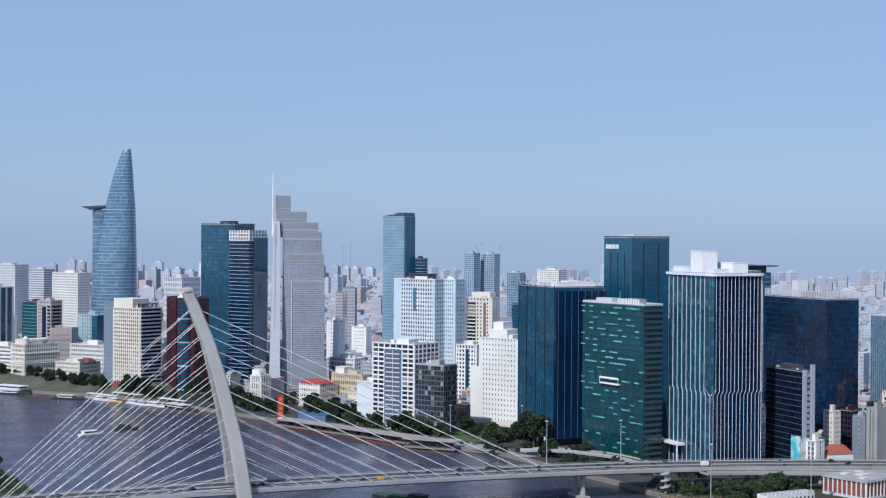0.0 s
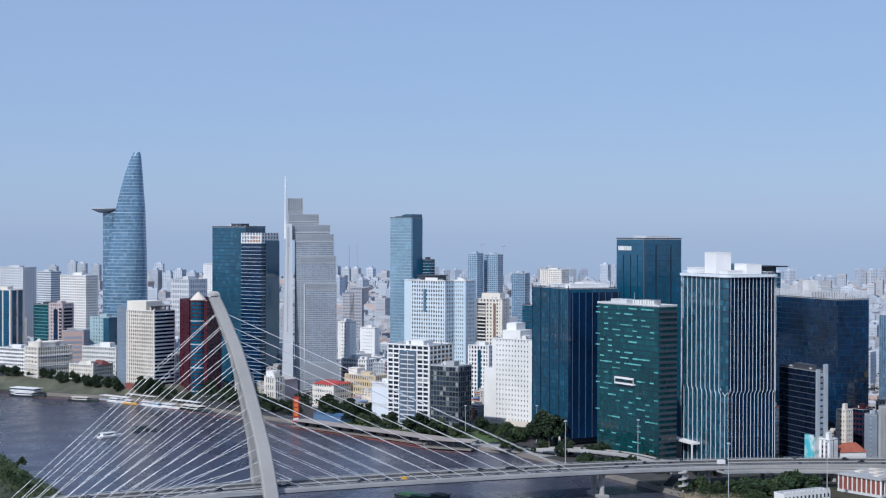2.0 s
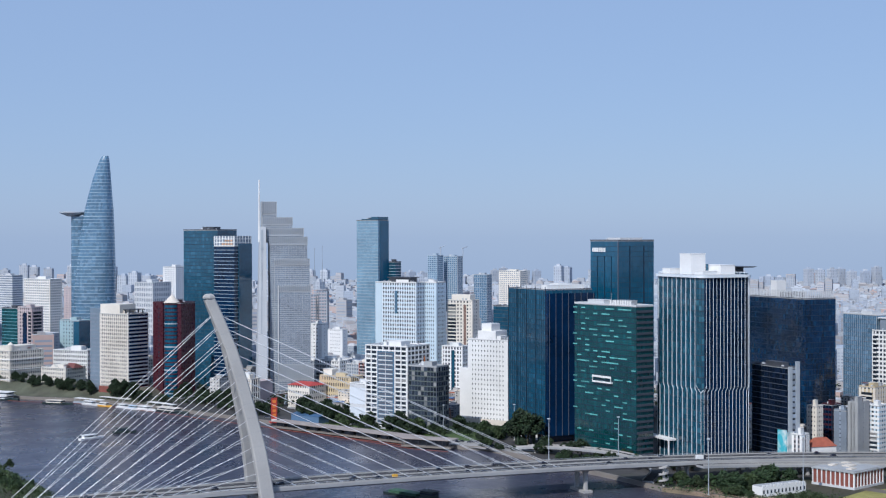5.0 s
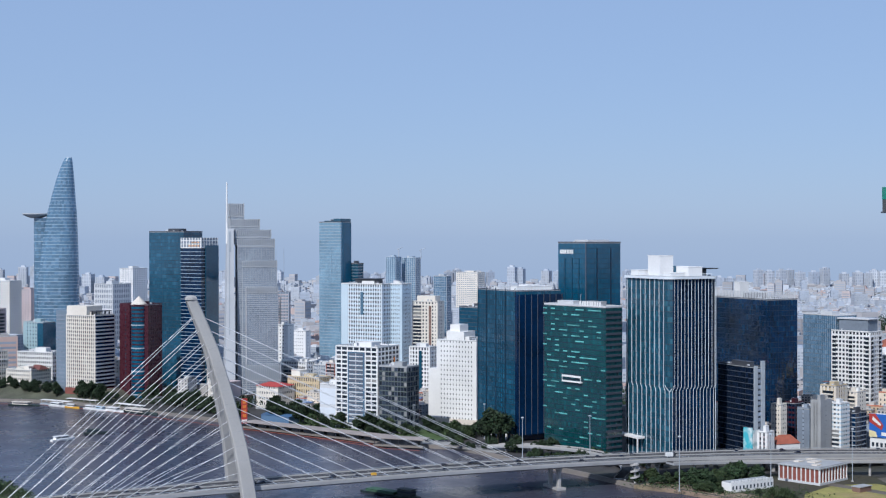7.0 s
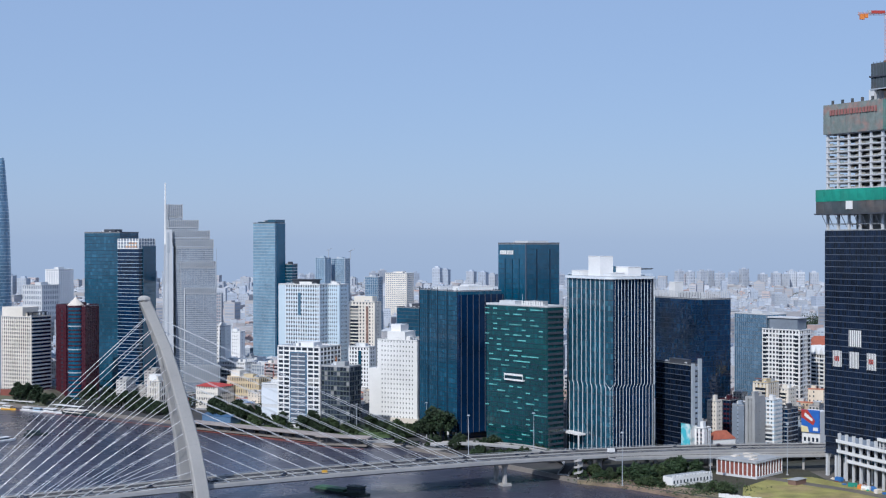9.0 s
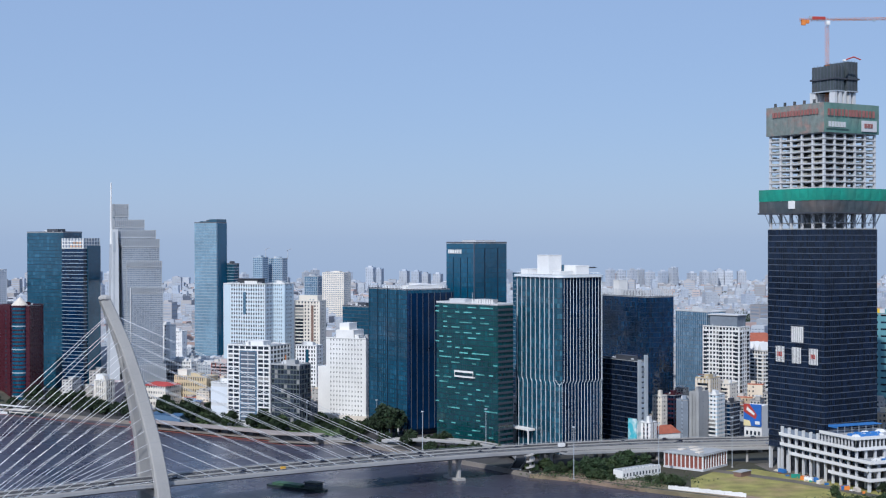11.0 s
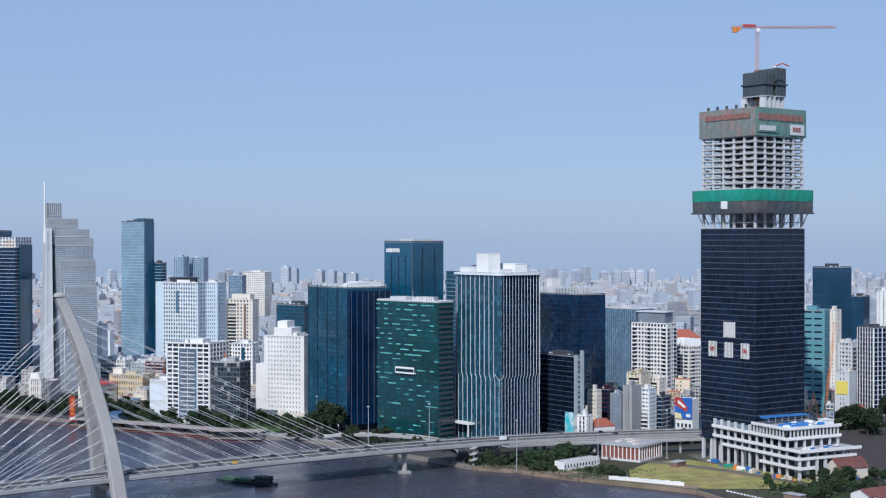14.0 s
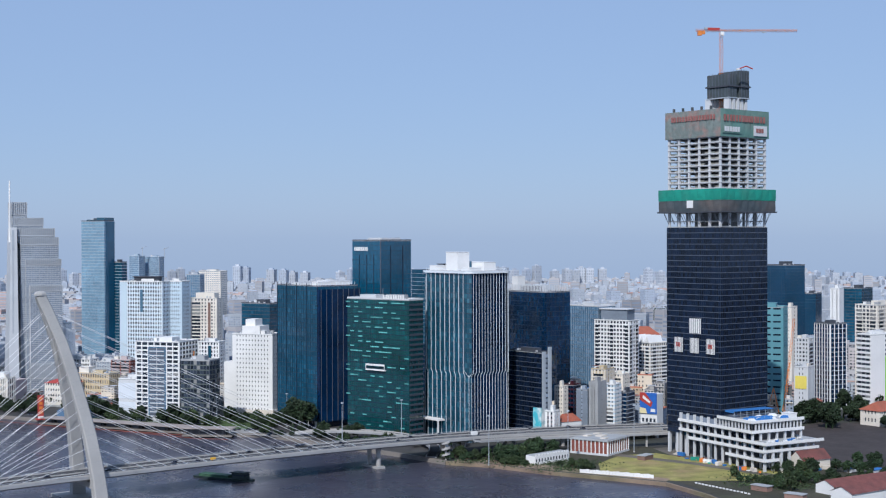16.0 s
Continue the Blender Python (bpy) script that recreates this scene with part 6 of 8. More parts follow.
put("corner_wall", Geo().box(-0.5, -0.1, 44, 52.4, 4, 116), PALE_BLUE, r)
r = done["striped_tower"]
volume(r, 0, 0, 26, 27.7, 155.5, 166, 3, 6, 7, GLASS_GREY, (0.8, 0.2, WHITE), (0.9, 0.3, WHITE), joined=True)
put("dark_side", Geo().box(6, 26, -1.0, -0.25, 4, 158), GLASS_TEAL, r)
for k in range(7):
    put("site_netting", Geo().box(-0.7, -0.35, 2.2 + 3.96 * (k % 4), 4.6 + 3.96 * (k % 4), 156.8 + 3.5 * (k // 4), 158.4 + 3.5 * (k // 4)), FADED_NET, r)
r = done["maroon_tower"]
arc = lambda rad, z: [(1 - rad * math.sin(math.pi * k / 12), 13 + rad * math.cos(math.pi * k / 12), z) for k in range(13)]
for k in range(24):
    bay = Geo().loft([arc(8.0, 4.2 + 3.9 * k), arc(8.0, 6.9 + 3.9 * k)])
    put("bay_window", bay, GLASS_DEEP_TEAL, r, "curved blue glass bay")
    put("bay_band", Geo().loft([arc(8.3, 6.9 + 3.9 * k), arc(8.3, 8.1 + 3.9 * k)]), MAROON if k % 6 else STEEL_GREY, r)
put("pointed_roof", Geo().tube((0.5, 13, 98.6), (0.5, 13, 107), 8.4, 14, 0.2), SAND, r, "pale conical roof over the bay")
put("side_pier", Geo().box(-1.2, -0.3, 24, 38, 4, 99), MAROON, r, "plain maroon stone wall")
for k in range(22):
    put("window_slot", Geo().box(-1.26, -1.15, 29, 30.6, 7 + 4 * k, 9 + 4 * k), WINDOW, r)
r = done["beige_hotel"]
put("upper_storey", Geo().box(0.4, 22, 12, 40, 87.5, 97), CREAM, r)
for k in range(22):
    put("window_strip", Geo().box(0.6, 26.6, -0.42, -0.3, 6.0 + 3.76 * k, 8.0 + 3.76 * k), GLASS_NAVY, r)
    put("balcony", Geo().box(0.2, 12.4, -1.5, -0.43, 4.7 + 3.76 * k, 5.9 + 3.76 * k).box(14.6, 27.0, -1.5, -0.43, 4.7 + 3.76 * k, 5.9 + 3.76 * k), LIGHT_GREY, r)
put("roof_frame", Geo().box(4, 25, 2, 11, 91.5, 92.2).box(5, 6, 3, 4, 88, 91.5).box(23, 24, 3, 4, 88, 91.5).box(5, 6, 9, 10, 88, 91.5).box(23, 24, 9, 10, 88, 91.5), DARK_GREY, r)
put("red_sign", Geo().box(3, 9, 41.5, 42.2, 93, 95.6), RED_PAINT, r)
put("grey_wing", Geo().box(2, 24, 40.9, 57, 2.5, 92), material("blue_grey_wall", (0.17, 0.225, 0.29), 0.5, vary=0.1), r)
for k in range(20):
    put("wing_band", Geo().box(1.7, 2.0, 41.2, 56.7, 6 + 4.2 * k, 7.8 + 4.2 * k), GLASS_GREY, r)
put("brick_base", Geo().box(-1.2, 28.5, -1.2, 41, 2.5, 14), BRICK, r)
r = done["slim_tower"]
# darker sheet over the unlit side: its shade put into the glass colour
put("dark_corner", Geo().box(3, 20.4, -0.6, -0.15, 4, 186), GLASS_DEEP_TEAL, r)
put("roof_screen", Geo().box(0, 20, 0, 12, 186, 191).box(2, 18, 12, 30, 186, 188.5), GLASS_BLUE, r)
r = done["cream_block"]
put("stair_strip", Geo().box(-0.6, -0.3, 7.6, 10.6, 4, 93), HOUSE_BROWN, r)
put("roof_house", Geo().box(2, 12, 4, 27, 97.5, 103.6), CREAM, r)
r = done["white_block"]
put("glazed_strip", Geo().box(-0.5, -0.3, 8.5, 12, 14, 58), GLASS_BLUE, r)
r = done["gabled_apartments"]
for k in range(4):
    put("gable", Geo().add([(-1, 6.5 * k + 0.3, 59), (-1, 6.5 * k + 6.3, 59), (-1, 6.5 * k + 3.3, 66), (20, 6.5 * k + 0.3, 59), (20, 6.5 * k + 6.3, 59), (20, 6.5 * k + 3.3, 66)],
                           [(0, 2, 1), (3, 4, 5), (0, 3, 5, 2), (1, 2, 5, 4), (0, 1, 4, 3)]), WHITE, r)
r = done["white_apartments"]
put("glass_storey", Geo().box(2, 18, 3, 31, 83.6, 94), GLASS_GREY, r)
put("roof_slab", Geo().box(0.8, 19.2, 1.6, 32.4, 94, 94.9), LIGHT_GREY, r)
r = root("red_roof_house", "pale block with a red tiled roof", "building", 343, 1335, 2.5, 0)
put("wall", Geo().box(0, 34, 0, 20, 0, 54), HOUSE_WALL, r)
for k in range(9):
    for q in range(7):
        put("window", Geo().box(1.2 + 3.7 * k, 3.2 + 3.7 * k, -0.15, 0.2, 28 + 3.6 * q, 29.9 + 3.6 * q), WINDOW, r)
put("tiled_roof", Geo().add([(-1, -1, 54), (35, -1, 54), (35, 21, 54), (-1, 21, 54), (9, 10, 63), (25, 10, 63)], [(0, 1, 5, 4), (1, 2, 5), (2, 3, 4, 5), (3, 0, 4), (3, 2, 1, 0)]), RED_TILE, r)
r = done["low_office"]
put("billboard", Geo().box(-0.8, -0.2, 1, 11, 32, 43), material("billboard_yellow", (0.75, 0.62, 0.12), 0.6, vary=0.08), r, "yellow printed billboard")
r = done["teal_office"]
put("roof_sign", Geo().box(0.5, 1.2, 20, 28, 100, 104), material("sign_yellow", (0.80, 0.52, 0.03), 0.5), r)
put("sign_bar", Geo().box(-0.9, -0.4, 22, 26.5, 87, 91), RED_PAINT, r)
r = done["white_office"]
put("blank_wall", Geo().box(0.2, 18, -0.7, -0.36, 4, 77), WHITE, r)
put("green_panel", Geo().box(18.2, 33.5, -0.8, -0.36, 14, 58), material("lime_green", (0.25, 0.62, 0.05), 0.6), r, "lime green screen wall")

# low French-era hall with a long red roof
hall = root("colonial_hall", "cream colonial hall with a long red tiled roof", "building", 440, 965, 2.5, 25)
volume(hall, 0, 0, 90, 20, 0, 13, 2, 24, 6, WINDOW, (3.6, 0.3, CREAM), (2.0, 0.4, CREAM), joined=True)
put("tiled_roof", Geo().add([(-1.5, -1.5, 13), (91.5, -1.5, 13), (91.5, 21.5, 13), (-1.5, 21.5, 13), (8, 10, 20), (82, 10, 20)], [(0, 1, 5, 4), (1, 2, 5), (2, 3, 4, 5), (3, 0, 4), (3, 2, 1, 0)]), RED_TILE, hall)

# ---- riverside ground cover, roads ----
def patch(name, label, pts, z, mat, cat, h=0.06):
    put(name, Geo().prism(pts, z - 0.3, z + h), mat, label=label, kind="structure")["category"] = cat


patch("rough_ground", "rough brown ground with sparse grass", [(62, 872), (84, 858), (142, 800), (178, 760), (184, 706), (190, 640), (330, 640), (330, 760), (262, 800), (230, 880), (200, 905), (120, 905)], 2.5, SCRUB_GROUND, "ground", 0.025)
patch("grass_field", "dry yellow-green grass beside the river", [(140, 792), (178, 752), (240, 742), (262, 770), (250, 800), (222, 838), (206, 868), (176, 862), (150, 830)], 2.5, GRASS, "grass", 0.085)
patch("dirt_bank", "bare earth and rubble along the river edge", [(50, 862), (76, 845), (107, 811), (139, 783), (172, 752), (178, 760), (142, 800), (112, 830), (84, 858), (62, 872)], 2.5, EARTH, "earth", 0.12)
patch("road", "dark asphalt riverside road", [(-600, 1380), (-485, 1345), (-415, 1300), (-330, 1232), (-268, 1183), (-198, 1128), (-130, 1062), (-118, 1074), (-190, 1142), (-260, 1198), (-322, 1248), (-408, 1316), (-480, 1360), (-597, 1395)], 2.5, ASPHALT, "road")
patch("road", "dark asphalt site road", [(168, 866), (214, 812), (248, 752), (300, 700), (308, 706), (256, 758), (221, 818), (176, 872)], 2.52, YARD, "road", 0.1)
patch("park_lawn", "shaded green park lawn", [(-225, 1162), (-125, 1075), (-92, 1060), (-60, 1075), (-60, 1120), (-110, 1150), (-200, 1185)], 2.5, material("lawn", (0.06, 0.10, 0.03), 0.95, vary=0.3, scale=0.05, bump=0.4), "grass", 0.09)
def bank_y(x):
    return float(np.interp(x, [p[0] for p in BANK[:13]], [p[1] for p in BANK[:13]]))


def rise(x, y):
    """Height of the ground on the far bank: a grassed slope up to the hotels on the left, flat elsewhere."""
    up_ = min(max((y - bank_y(x) - 6) / 34, 0), 1) * min(max((-404 - x) / 22, 0), 1)
    return 2.5 + 10.5 * up_ * up_ * (3 - 2 * up_) if -800 < x < -404 and y < bank_y(x) + 90 else 2.5


g = Geo()
xs_, ds_ = [-760 + 9 * k for k in range(41)], (2, 6, 10, 15, 20, 26, 32, 40, 60, 88)
for x in xs_:
    g.v += [(x, bank_y(x) + d_, rise(x, bank_y(x) + d_) + 0.1) for d_ in ds_]
g.f = [(i * 10 + j, (i + 1) * 10 + j, (i + 1) * 10 + j + 1, i * 10 + j + 1) for i in range(40) for j in range(9)]
put("embankment", g, material("worn_lawn", (0.085, 0.09, 0.062), 0.95, vary=0.3, scale=0.06, stain=(0.13, 0.11, 0.085), stain_amount=0.85, bump=0.4), label="worn grey-green grass slope up from the river", kind="structure")["category"] = "grass"
patch("forecourt", "pale paved forecourt beside the promenade", [(-122, 1052), (-80, 1026), (-44, 996), (-30, 1008), (-62, 1040), (-108, 1074)], 2.5, material("pale_paving", (0.33, 0.32, 0.31), 0.85, vary=0.15, scale=0.1, stain=(0.2, 0.2, 0.19), stain_amount=0.6), "pavement", 0.11)
patch("site_yard", "grey site yard round the tower", [(214, 838), (246, 772), (330, 790), (400, 850), (380, 930), (280, 910), (212, 890)], 2.5, YARD, "yard", 0.05)

# ---- brick pavilion, white wall, sheds ----
pav = root("brick_pavilion", "low red brick pavilion with white piers and a pale flat roof", "building", 166.5, 860, 2.5, deg(225))
W, D, H = 34, 31, 10.4
put("wall", Geo().box(0.3, W - 0.3, 0.3, D - 0.3, 0, H), BRICK, pav, "red brick wall")
put("roof", Geo().box(-0.7, W + 0.7, -0.7, D + 0.7, H, H + 0.7), GREY, pav)
put("roof_deck", Geo().box(0.5, W - 0.5, 0.5, D - 0.5, H + 0.7, H + 1.25), GREY, pav)
for k in range(10):
    put("white_pier", Geo().box(-0.25, 0.4, k * (D - 0.7) / 9, 0.7 + k * (D - 0.7) / 9, 0, H), WHITE, pav)
    put("white_pier", Geo().box(k * (W - 0.7) / 9, 0.7 + k * (W - 0.7) / 9, -0.25, 0.4, 0, H), WHITE, pav)
put("base_wall", Geo().box(-0.5, W + 0.3, -0.5, D + 0.3, -0.2, 1.5), LIGHT_GREY, pav)
for k, (x, y, w, d) in enumerate(((5, 5, 6, 4), (14, 12, 8, 6), (24, 20, 5, 5), (10, 22, 6, 4))):
    put("skylight", Geo().box(x, x + w, y, y + d, H + 1.25, H + 2.0), SAND, pav)
ww = root("white_wall_building", "small white building with a crenellated wall", "building", 104, 832, 2.5, 32)
put("wall", Geo().box(0, 36, 0, 9, 0, 6.2), WHITE, ww)
for k in range(12):
    put("merlon", Geo().box(0.4 + 3 * k, 2.2 + 3 * k, -0.2, 0.5, 6.2, 7.4), WHITE, ww)
    put("window", Geo().box(0.9 + 3 * k, 2.0 + 3 * k, -0.12, 0.1, 2.0, 4.2), WINDOW, ww)
put("roof", Geo().box(0.2, 35.8, 0.6, 8.8, 6.2, 6.5), GREY, ww)
fence = root("site_fence", "white corrugated site fence along the river", "fence", 126, 796, 2.5, -38)
for k in range(22):
    put("fence_panel", Geo().box(2.4 * k, 2.4 * k + 2.3, -0.08, 0.08, 0, 2.5 + 0.2 * (k % 3)), WHITE, fence)
for x, y, a, w, d, h in ((256, 682, 22, 62, 15, 5.5), (254, 655, 24, 66, 16, 6.0)):
    sh = root("warehouse", "low white warehouse with a rusty red gable roof", "warehouse", x, y, 2.5, a, group="riverside warehouses")
    put("wall", Geo().box(0, w, 0, d, 0, h).add([(0, 0, h), (0, d, h), (0, d / 2, h + 3.2)], [(0, 2, 1)]).add([(w, 0, h), (w, d, h), (w, d / 2, h + 3.2)], [(0, 1, 2)]), WHITE, sh)
    put("gable_roof", Geo().add([(-0.6, -0.8, h - 0.2), (w + 0.6, -0.8, h - 0.2), (w + 0.6, d / 2, h + 3.5), (-0.6, d / 2, h + 3.5), (w + 0.6, d + 0.8, h - 0.2), (-0.6, d + 0.8, h - 0.2)], [(0, 1, 2, 3), (3, 2, 4, 5)]), RUST_ROOF, sh)
for x, y, a in ((214, 712, -58), (222, 680, -50), (186, 835, 40)):
    hut = root("site_hut", "small dark site hut with a flat roof", "hut", x, y, 2.5, a, group="site huts")
    put("wall", Geo().box(0, 12, 0, 6, 0, 3.2), HOUSE_BROWN, hut)
    put("roof", Geo().box(-0.5, 12.5, -0.5, 6.5, 3.2, 3.6), GREY, hut)

old = root("old_house", "old house with a dark red tiled roof and cream gable", "house", 274, 800, 2.5, 20)
put("wall", Geo().box(0, 26, 0, 13, 0, 7).add([(0, 0, 7), (0, 13, 7), (0, 6.5, 12.5)], [(0, 2, 1)]).add([(26, 0, 7), (26, 13, 7), (26, 6.5, 12.5)], [(0, 1, 2)]), CREAM, old)
put("gable_roof", Geo().add([(-0.6, -0.9, 6.6), (26.6, -0.9, 6.6), (26.6, 6.5, 12.9), (-0.6, 6.5, 12.9), (26.6, 13.9, 6.6), (-0.6, 13.9, 6.6)], [(0, 1, 2, 3), (3, 2, 4, 5)]), RUST_ROOF, old)
old.location = (278, 772, 2.5)
patch("dark_yard", "dark bare ground of a cleared site", [(312, 740), (420, 740), (520, 950), (470, 985), (400, 1000), (350, 960), (322, 880)], 2.52, material("dark_earth", (0.045, 0.036, 0.036), 0.95, vary=0.25, scale=0.05), "ground", 0.13)
for x, y, a, w in ((306, 758, 30, 14), (322, 766, 30, 16), (318, 748, 28, 12)):
    shed = root("site_shed", "small site shed with a bright blue roof", "shed", x, y, 2.5, a, group="blue sheds")
    put("wall", Geo().box(0, w, 0, 5, 0, 2.8), LIGHT_GREY, shed)
    put("roof", Geo().box(-0.4, w + 0.4, -0.4, 5.4, 2.8, 3.1), BLUE_SHEET, shed)
kerb = root("road_barrier", "row of white and dark concrete road blocks", "barrier", 188, 741, 2.5, -67)
for k in range(16):
    put("block", Geo().box(3.1 * k, 3.1 * k + 1.7, -0.3, 0.3, 0, 0.9), WHITE, kerb)
# billboards at the approach road
bb = root("billboard", "tall printed billboard in turquoise and white", "billboard", 141, 953, 2.5, deg(225))
put("panel", Geo().box(-0.4, 0.4, 0, 7.5, 8, 25), material("turquoise_print", (0.08, 0.48, 0.58), 0.5, stain=(0.75, 0.8, 0.8), stain_amount=1.0, scale=0.5), bb)
put("side_panel", Geo().box(0.5, 15, -0.4, 0, 8, 23.5), material("white_teal_print", (0.75, 0.77, 0.77), 0.5, stain=(0.12, 0.34, 0.38), stain_amount=1.0, scale=0.45), bb)
put("frame", Geo().box(-0.2, 0.3, 1, 1.6, 0, 8).box(-0.2, 0.3, 6.6, 7.2, 0, 8).box(10, 10.6, -0.3, 0.2, 0, 8), STEEL_GREY, bb)
put("sign_bar", Geo().box(9, 13, -0.7, -0.4, 9, 12), RED_PAINT, bb)
b3 = root("billboard", "large blue and red printed billboard on a white house", "billboard", 242, 966, 2.5, deg(225))
put("panel", Geo().box(-0.5, 0.3, 0, 15, 16, 33), material("blue_print", (0.03, 0.13, 0.48), 0.5, vary=0.1, scale=0.3), b3, "deep blue printed panel")
put("print_shape", Geo().add([(-0.62, 15, 33), (-0.62, 15, 27), (-0.62, 5, 21.5), (-0.62, 3.5, 25), (-0.62, 10, 33)], [(0, 1, 2, 3, 4)]), RED_PAINT, b3)
put("print_shape", Geo().add([(-0.7, 12, 31), (-0.7, 12.6, 28.4), (-0.7, 6, 24.4), (-0.7, 5.4, 26)], [(0, 1, 2, 3)]), WHITE, b3)
put("print_shape", Geo().add([(-0.66, 15, 21), (-0.66, 15, 16), (-0.66, 8.5, 16), (-0.66, 9.6, 20)], [(0, 1, 2, 3)]), material("cream_print", (0.75, 0.66, 0.38), 0.5), b3)
put("print_shape", Geo().box(-0.75, -0.6, 1.2, 5.2, 17.5, 20), WHITE, b3)
put("wall", Geo().box(0.5, 12, 0, 15, 0, 32), WHITE, b3)
for k in range(4):
    put("window", Geo().box(0.35, 0.55, 1.4 + 3.4 * k, 3.2 + 3.4 * k, 9, 12), WINDOW, b3)
    put("window", Geo().box(0.35, 0.55, 1.4 + 3.4 * k, 3.2 + 3.4 * k, 3, 6), WINDOW, b3)
rr = root("pitched_roof_house", "small house with a bright orange roof", "house", 160, 962, 2.5, 20)
put("wall", Geo().box(0, 20, 0, 10, 0, 12), WHITE, rr)
put("roof", Geo().add([(-0.5, -0.5, 12), (20.5, -0.5, 12), (20.5, 10.5, 12), (-0.5, 10.5, 12), (5, 5, 18), (15, 5, 18)], [(0, 1, 5, 4), (1, 2, 5), (2, 3, 4, 5), (3, 0, 4)]), RED_TILE, rr)

# ---- riverside jetty with a long flat roof, sign tower ----
JETTY_ROOF = material("jetty_roof_sheet", (0.34, 0.295, 0.275), 0.8, vary=0.12, scale=0.15, stain=(0.24, 0.21, 0.2), stain_amount=0.5)
jet = root("jetty", "long riverside jetty with a low brown roof and red fenders", "jetty", -258, 1146, 0, math.degrees(math.atan2(-95, 130)))
for k in range(12):
    x = 13.4 * k
    put("deck", Geo().box(x, x + 13.2, -7, 8, 1.6, 2.4), PAVING, jet)
    put("roof", Geo().box(x, x + 13.2, -6.2, 10, 6.2, 6.7), JETTY_ROOF, jet, "flat brown canopy roof")
    put("red_fender", Geo().box(x, x + 13.2, -7.4, -7.02, 0.3, 0.9), BRICK, jet)
    for y in (-4.6, 6):
        put("post", Geo().box(x + 0.4, x + 0.9, y, y + 0.5, 2.4, 6.2), DARK_GREY, jet)
    # dark block added for the shaded gap beneath the canopy
    put("kiosk", Geo().box(x + 3, x + 10, -2, 4, 2.4, 5.6), DARK_GREY, jet)
land_p = root("landing_pavilion", "pale flat-roofed landing pavilion over the water", "pavilion", -140, 1040, 0, -18)
put("deck", Geo().box(0, 42, 0, 13, 1.0, 2.2), PAVING, land_p)
put("roof", Geo().box(-1, 43, -1, 14, 7.2, 7.9), JETTY_ROOF, land_p)
for k in range(7):
    put("post", Geo().box(1 + 6.6 * k, 1.5 + 6.6 * k, 0.6, 1.1, 2.2, 7.2), DARK_GREY, land_p)
# same dark fill for the shade under this roof
put("kiosk", Geo().box(5, 36, 4, 11, 2.2, 7.1), DARK_GREY, land_p)
sgn = root("sign_tower", "tall red sign tower with golden strokes", "sign", -263, 1164, 2.5, 20)
put("panel", Geo().box(-2.6, 2.6, -0.5, 0.5, 3, 21.5), RED_PAINT, sgn)
put("base", Geo().box(-2.2, 2.2, -1, 1, 0, 3), WHITE, sgn)
put("base_step", Geo().box(-4, 10, -3, 3, -0.3, 0.8), RED_PAINT, sgn)
for k in range(4):
    put("sign_bar", Geo().box(-1.5, 1.5, -0.75, -0.5, 5 + 4 * k, 7.6 + 4 * k), ORANGE, sgn)
blue = root("market_hall", "blue tent hall beside the jetty", "tent", -250, 1176, 2.5, -36)
put("wall", Geo().box(0, 34, 0, 14, 0, 6), material("tent_wall", (0.10, 0.18, 0.30), 0.7, vary=0.1), blue)
put("tent_roof", Geo().add([(-0.5, -0.5, 6), (34.5, -0.5, 6), (34.5, 14.5, 6), (-0.5, 14.5, 6), (0, 7, 7.6), (34, 7, 7.6)], [(0, 1, 5, 4), (1, 2, 5), (2, 3, 4, 5), (3, 0, 4)]), material("tent_blue", (0.06, 0.13, 0.25), 0.6, vary=0.1), blue)


# ---- boats ----
def boat(name, label, x, y, deg_, L, B, hull, cabin, group=""):
    r = root(name, label, "boat", x, y, 0, deg_, group)
    rings = []
    for k in range(9):
        t = k / 8
        w = B / 2 * (1 - max(0, (t - 0.6) / 0.4) ** 2 * 0.9) * (0.85 + 0.15 * min(1, t / 0.2))
        up = 0.5 * max(0, (t - 0.5) / 0.5) ** 2
        rings.append([(L * (t - 0.5), -w, 1.5 + up), (L * (t - 0.5), -w * 0.7, -0.6), (L * (t - 0.5), w * 0.7, -0.6), (L * (t - 0.5), w, 1.5 + up)])
    put("hull", Geo().loft(rings), hull, r)
    put("deck_house", Geo().box(-L * 0.36, L * 0.16, -B * 0.36, B * 0.36, 1.5, 3.9), cabin, r)
    put("window_strip", Geo().box(-L * 0.34, L * 0.165, -B * 0.37, B * 0.37, 2.4, 3.3), WINDOW, r)
    put("canopy", Geo().box(-L * 0.4, L * 0.2, -B * 0.42, B * 0.42, 3.9, 4.15), cabin, r)
    put("mast", Geo().tube((-L * 0.1, 0, 4.1), (-L * 0.1, 0, 7), 0.1, 5), STEEL_GREY, r)
    return r


YEL = material("boat_yellow", (0.75, 0.42, 0.05), 0.5)
for x, y, a, L, B, hull, cab in ((-470, 1300, -30, 22, 6, WHITE, WHITE), (-452, 1288, -30, 18, 5, YEL, WHITE), (-430, 1277, -32, 20, 5.5, WHITE, WHITE), (-418, 1268, -32, 17, 5, WHITE, PALE_BLUE),
                                 (-404, 1262, -35, 26, 7, WHITE, WHITE), (-505, 1306, -15, 34, 8, BOAT_DARK, SAND), (-575, 1338, -15, 40, 9, BOAT_DARK, WHITE)):
    boat("passenger_boat", "moored passenger boat with a white cabin roof", x, y, a, L, B, hull, cab, "moored boats")
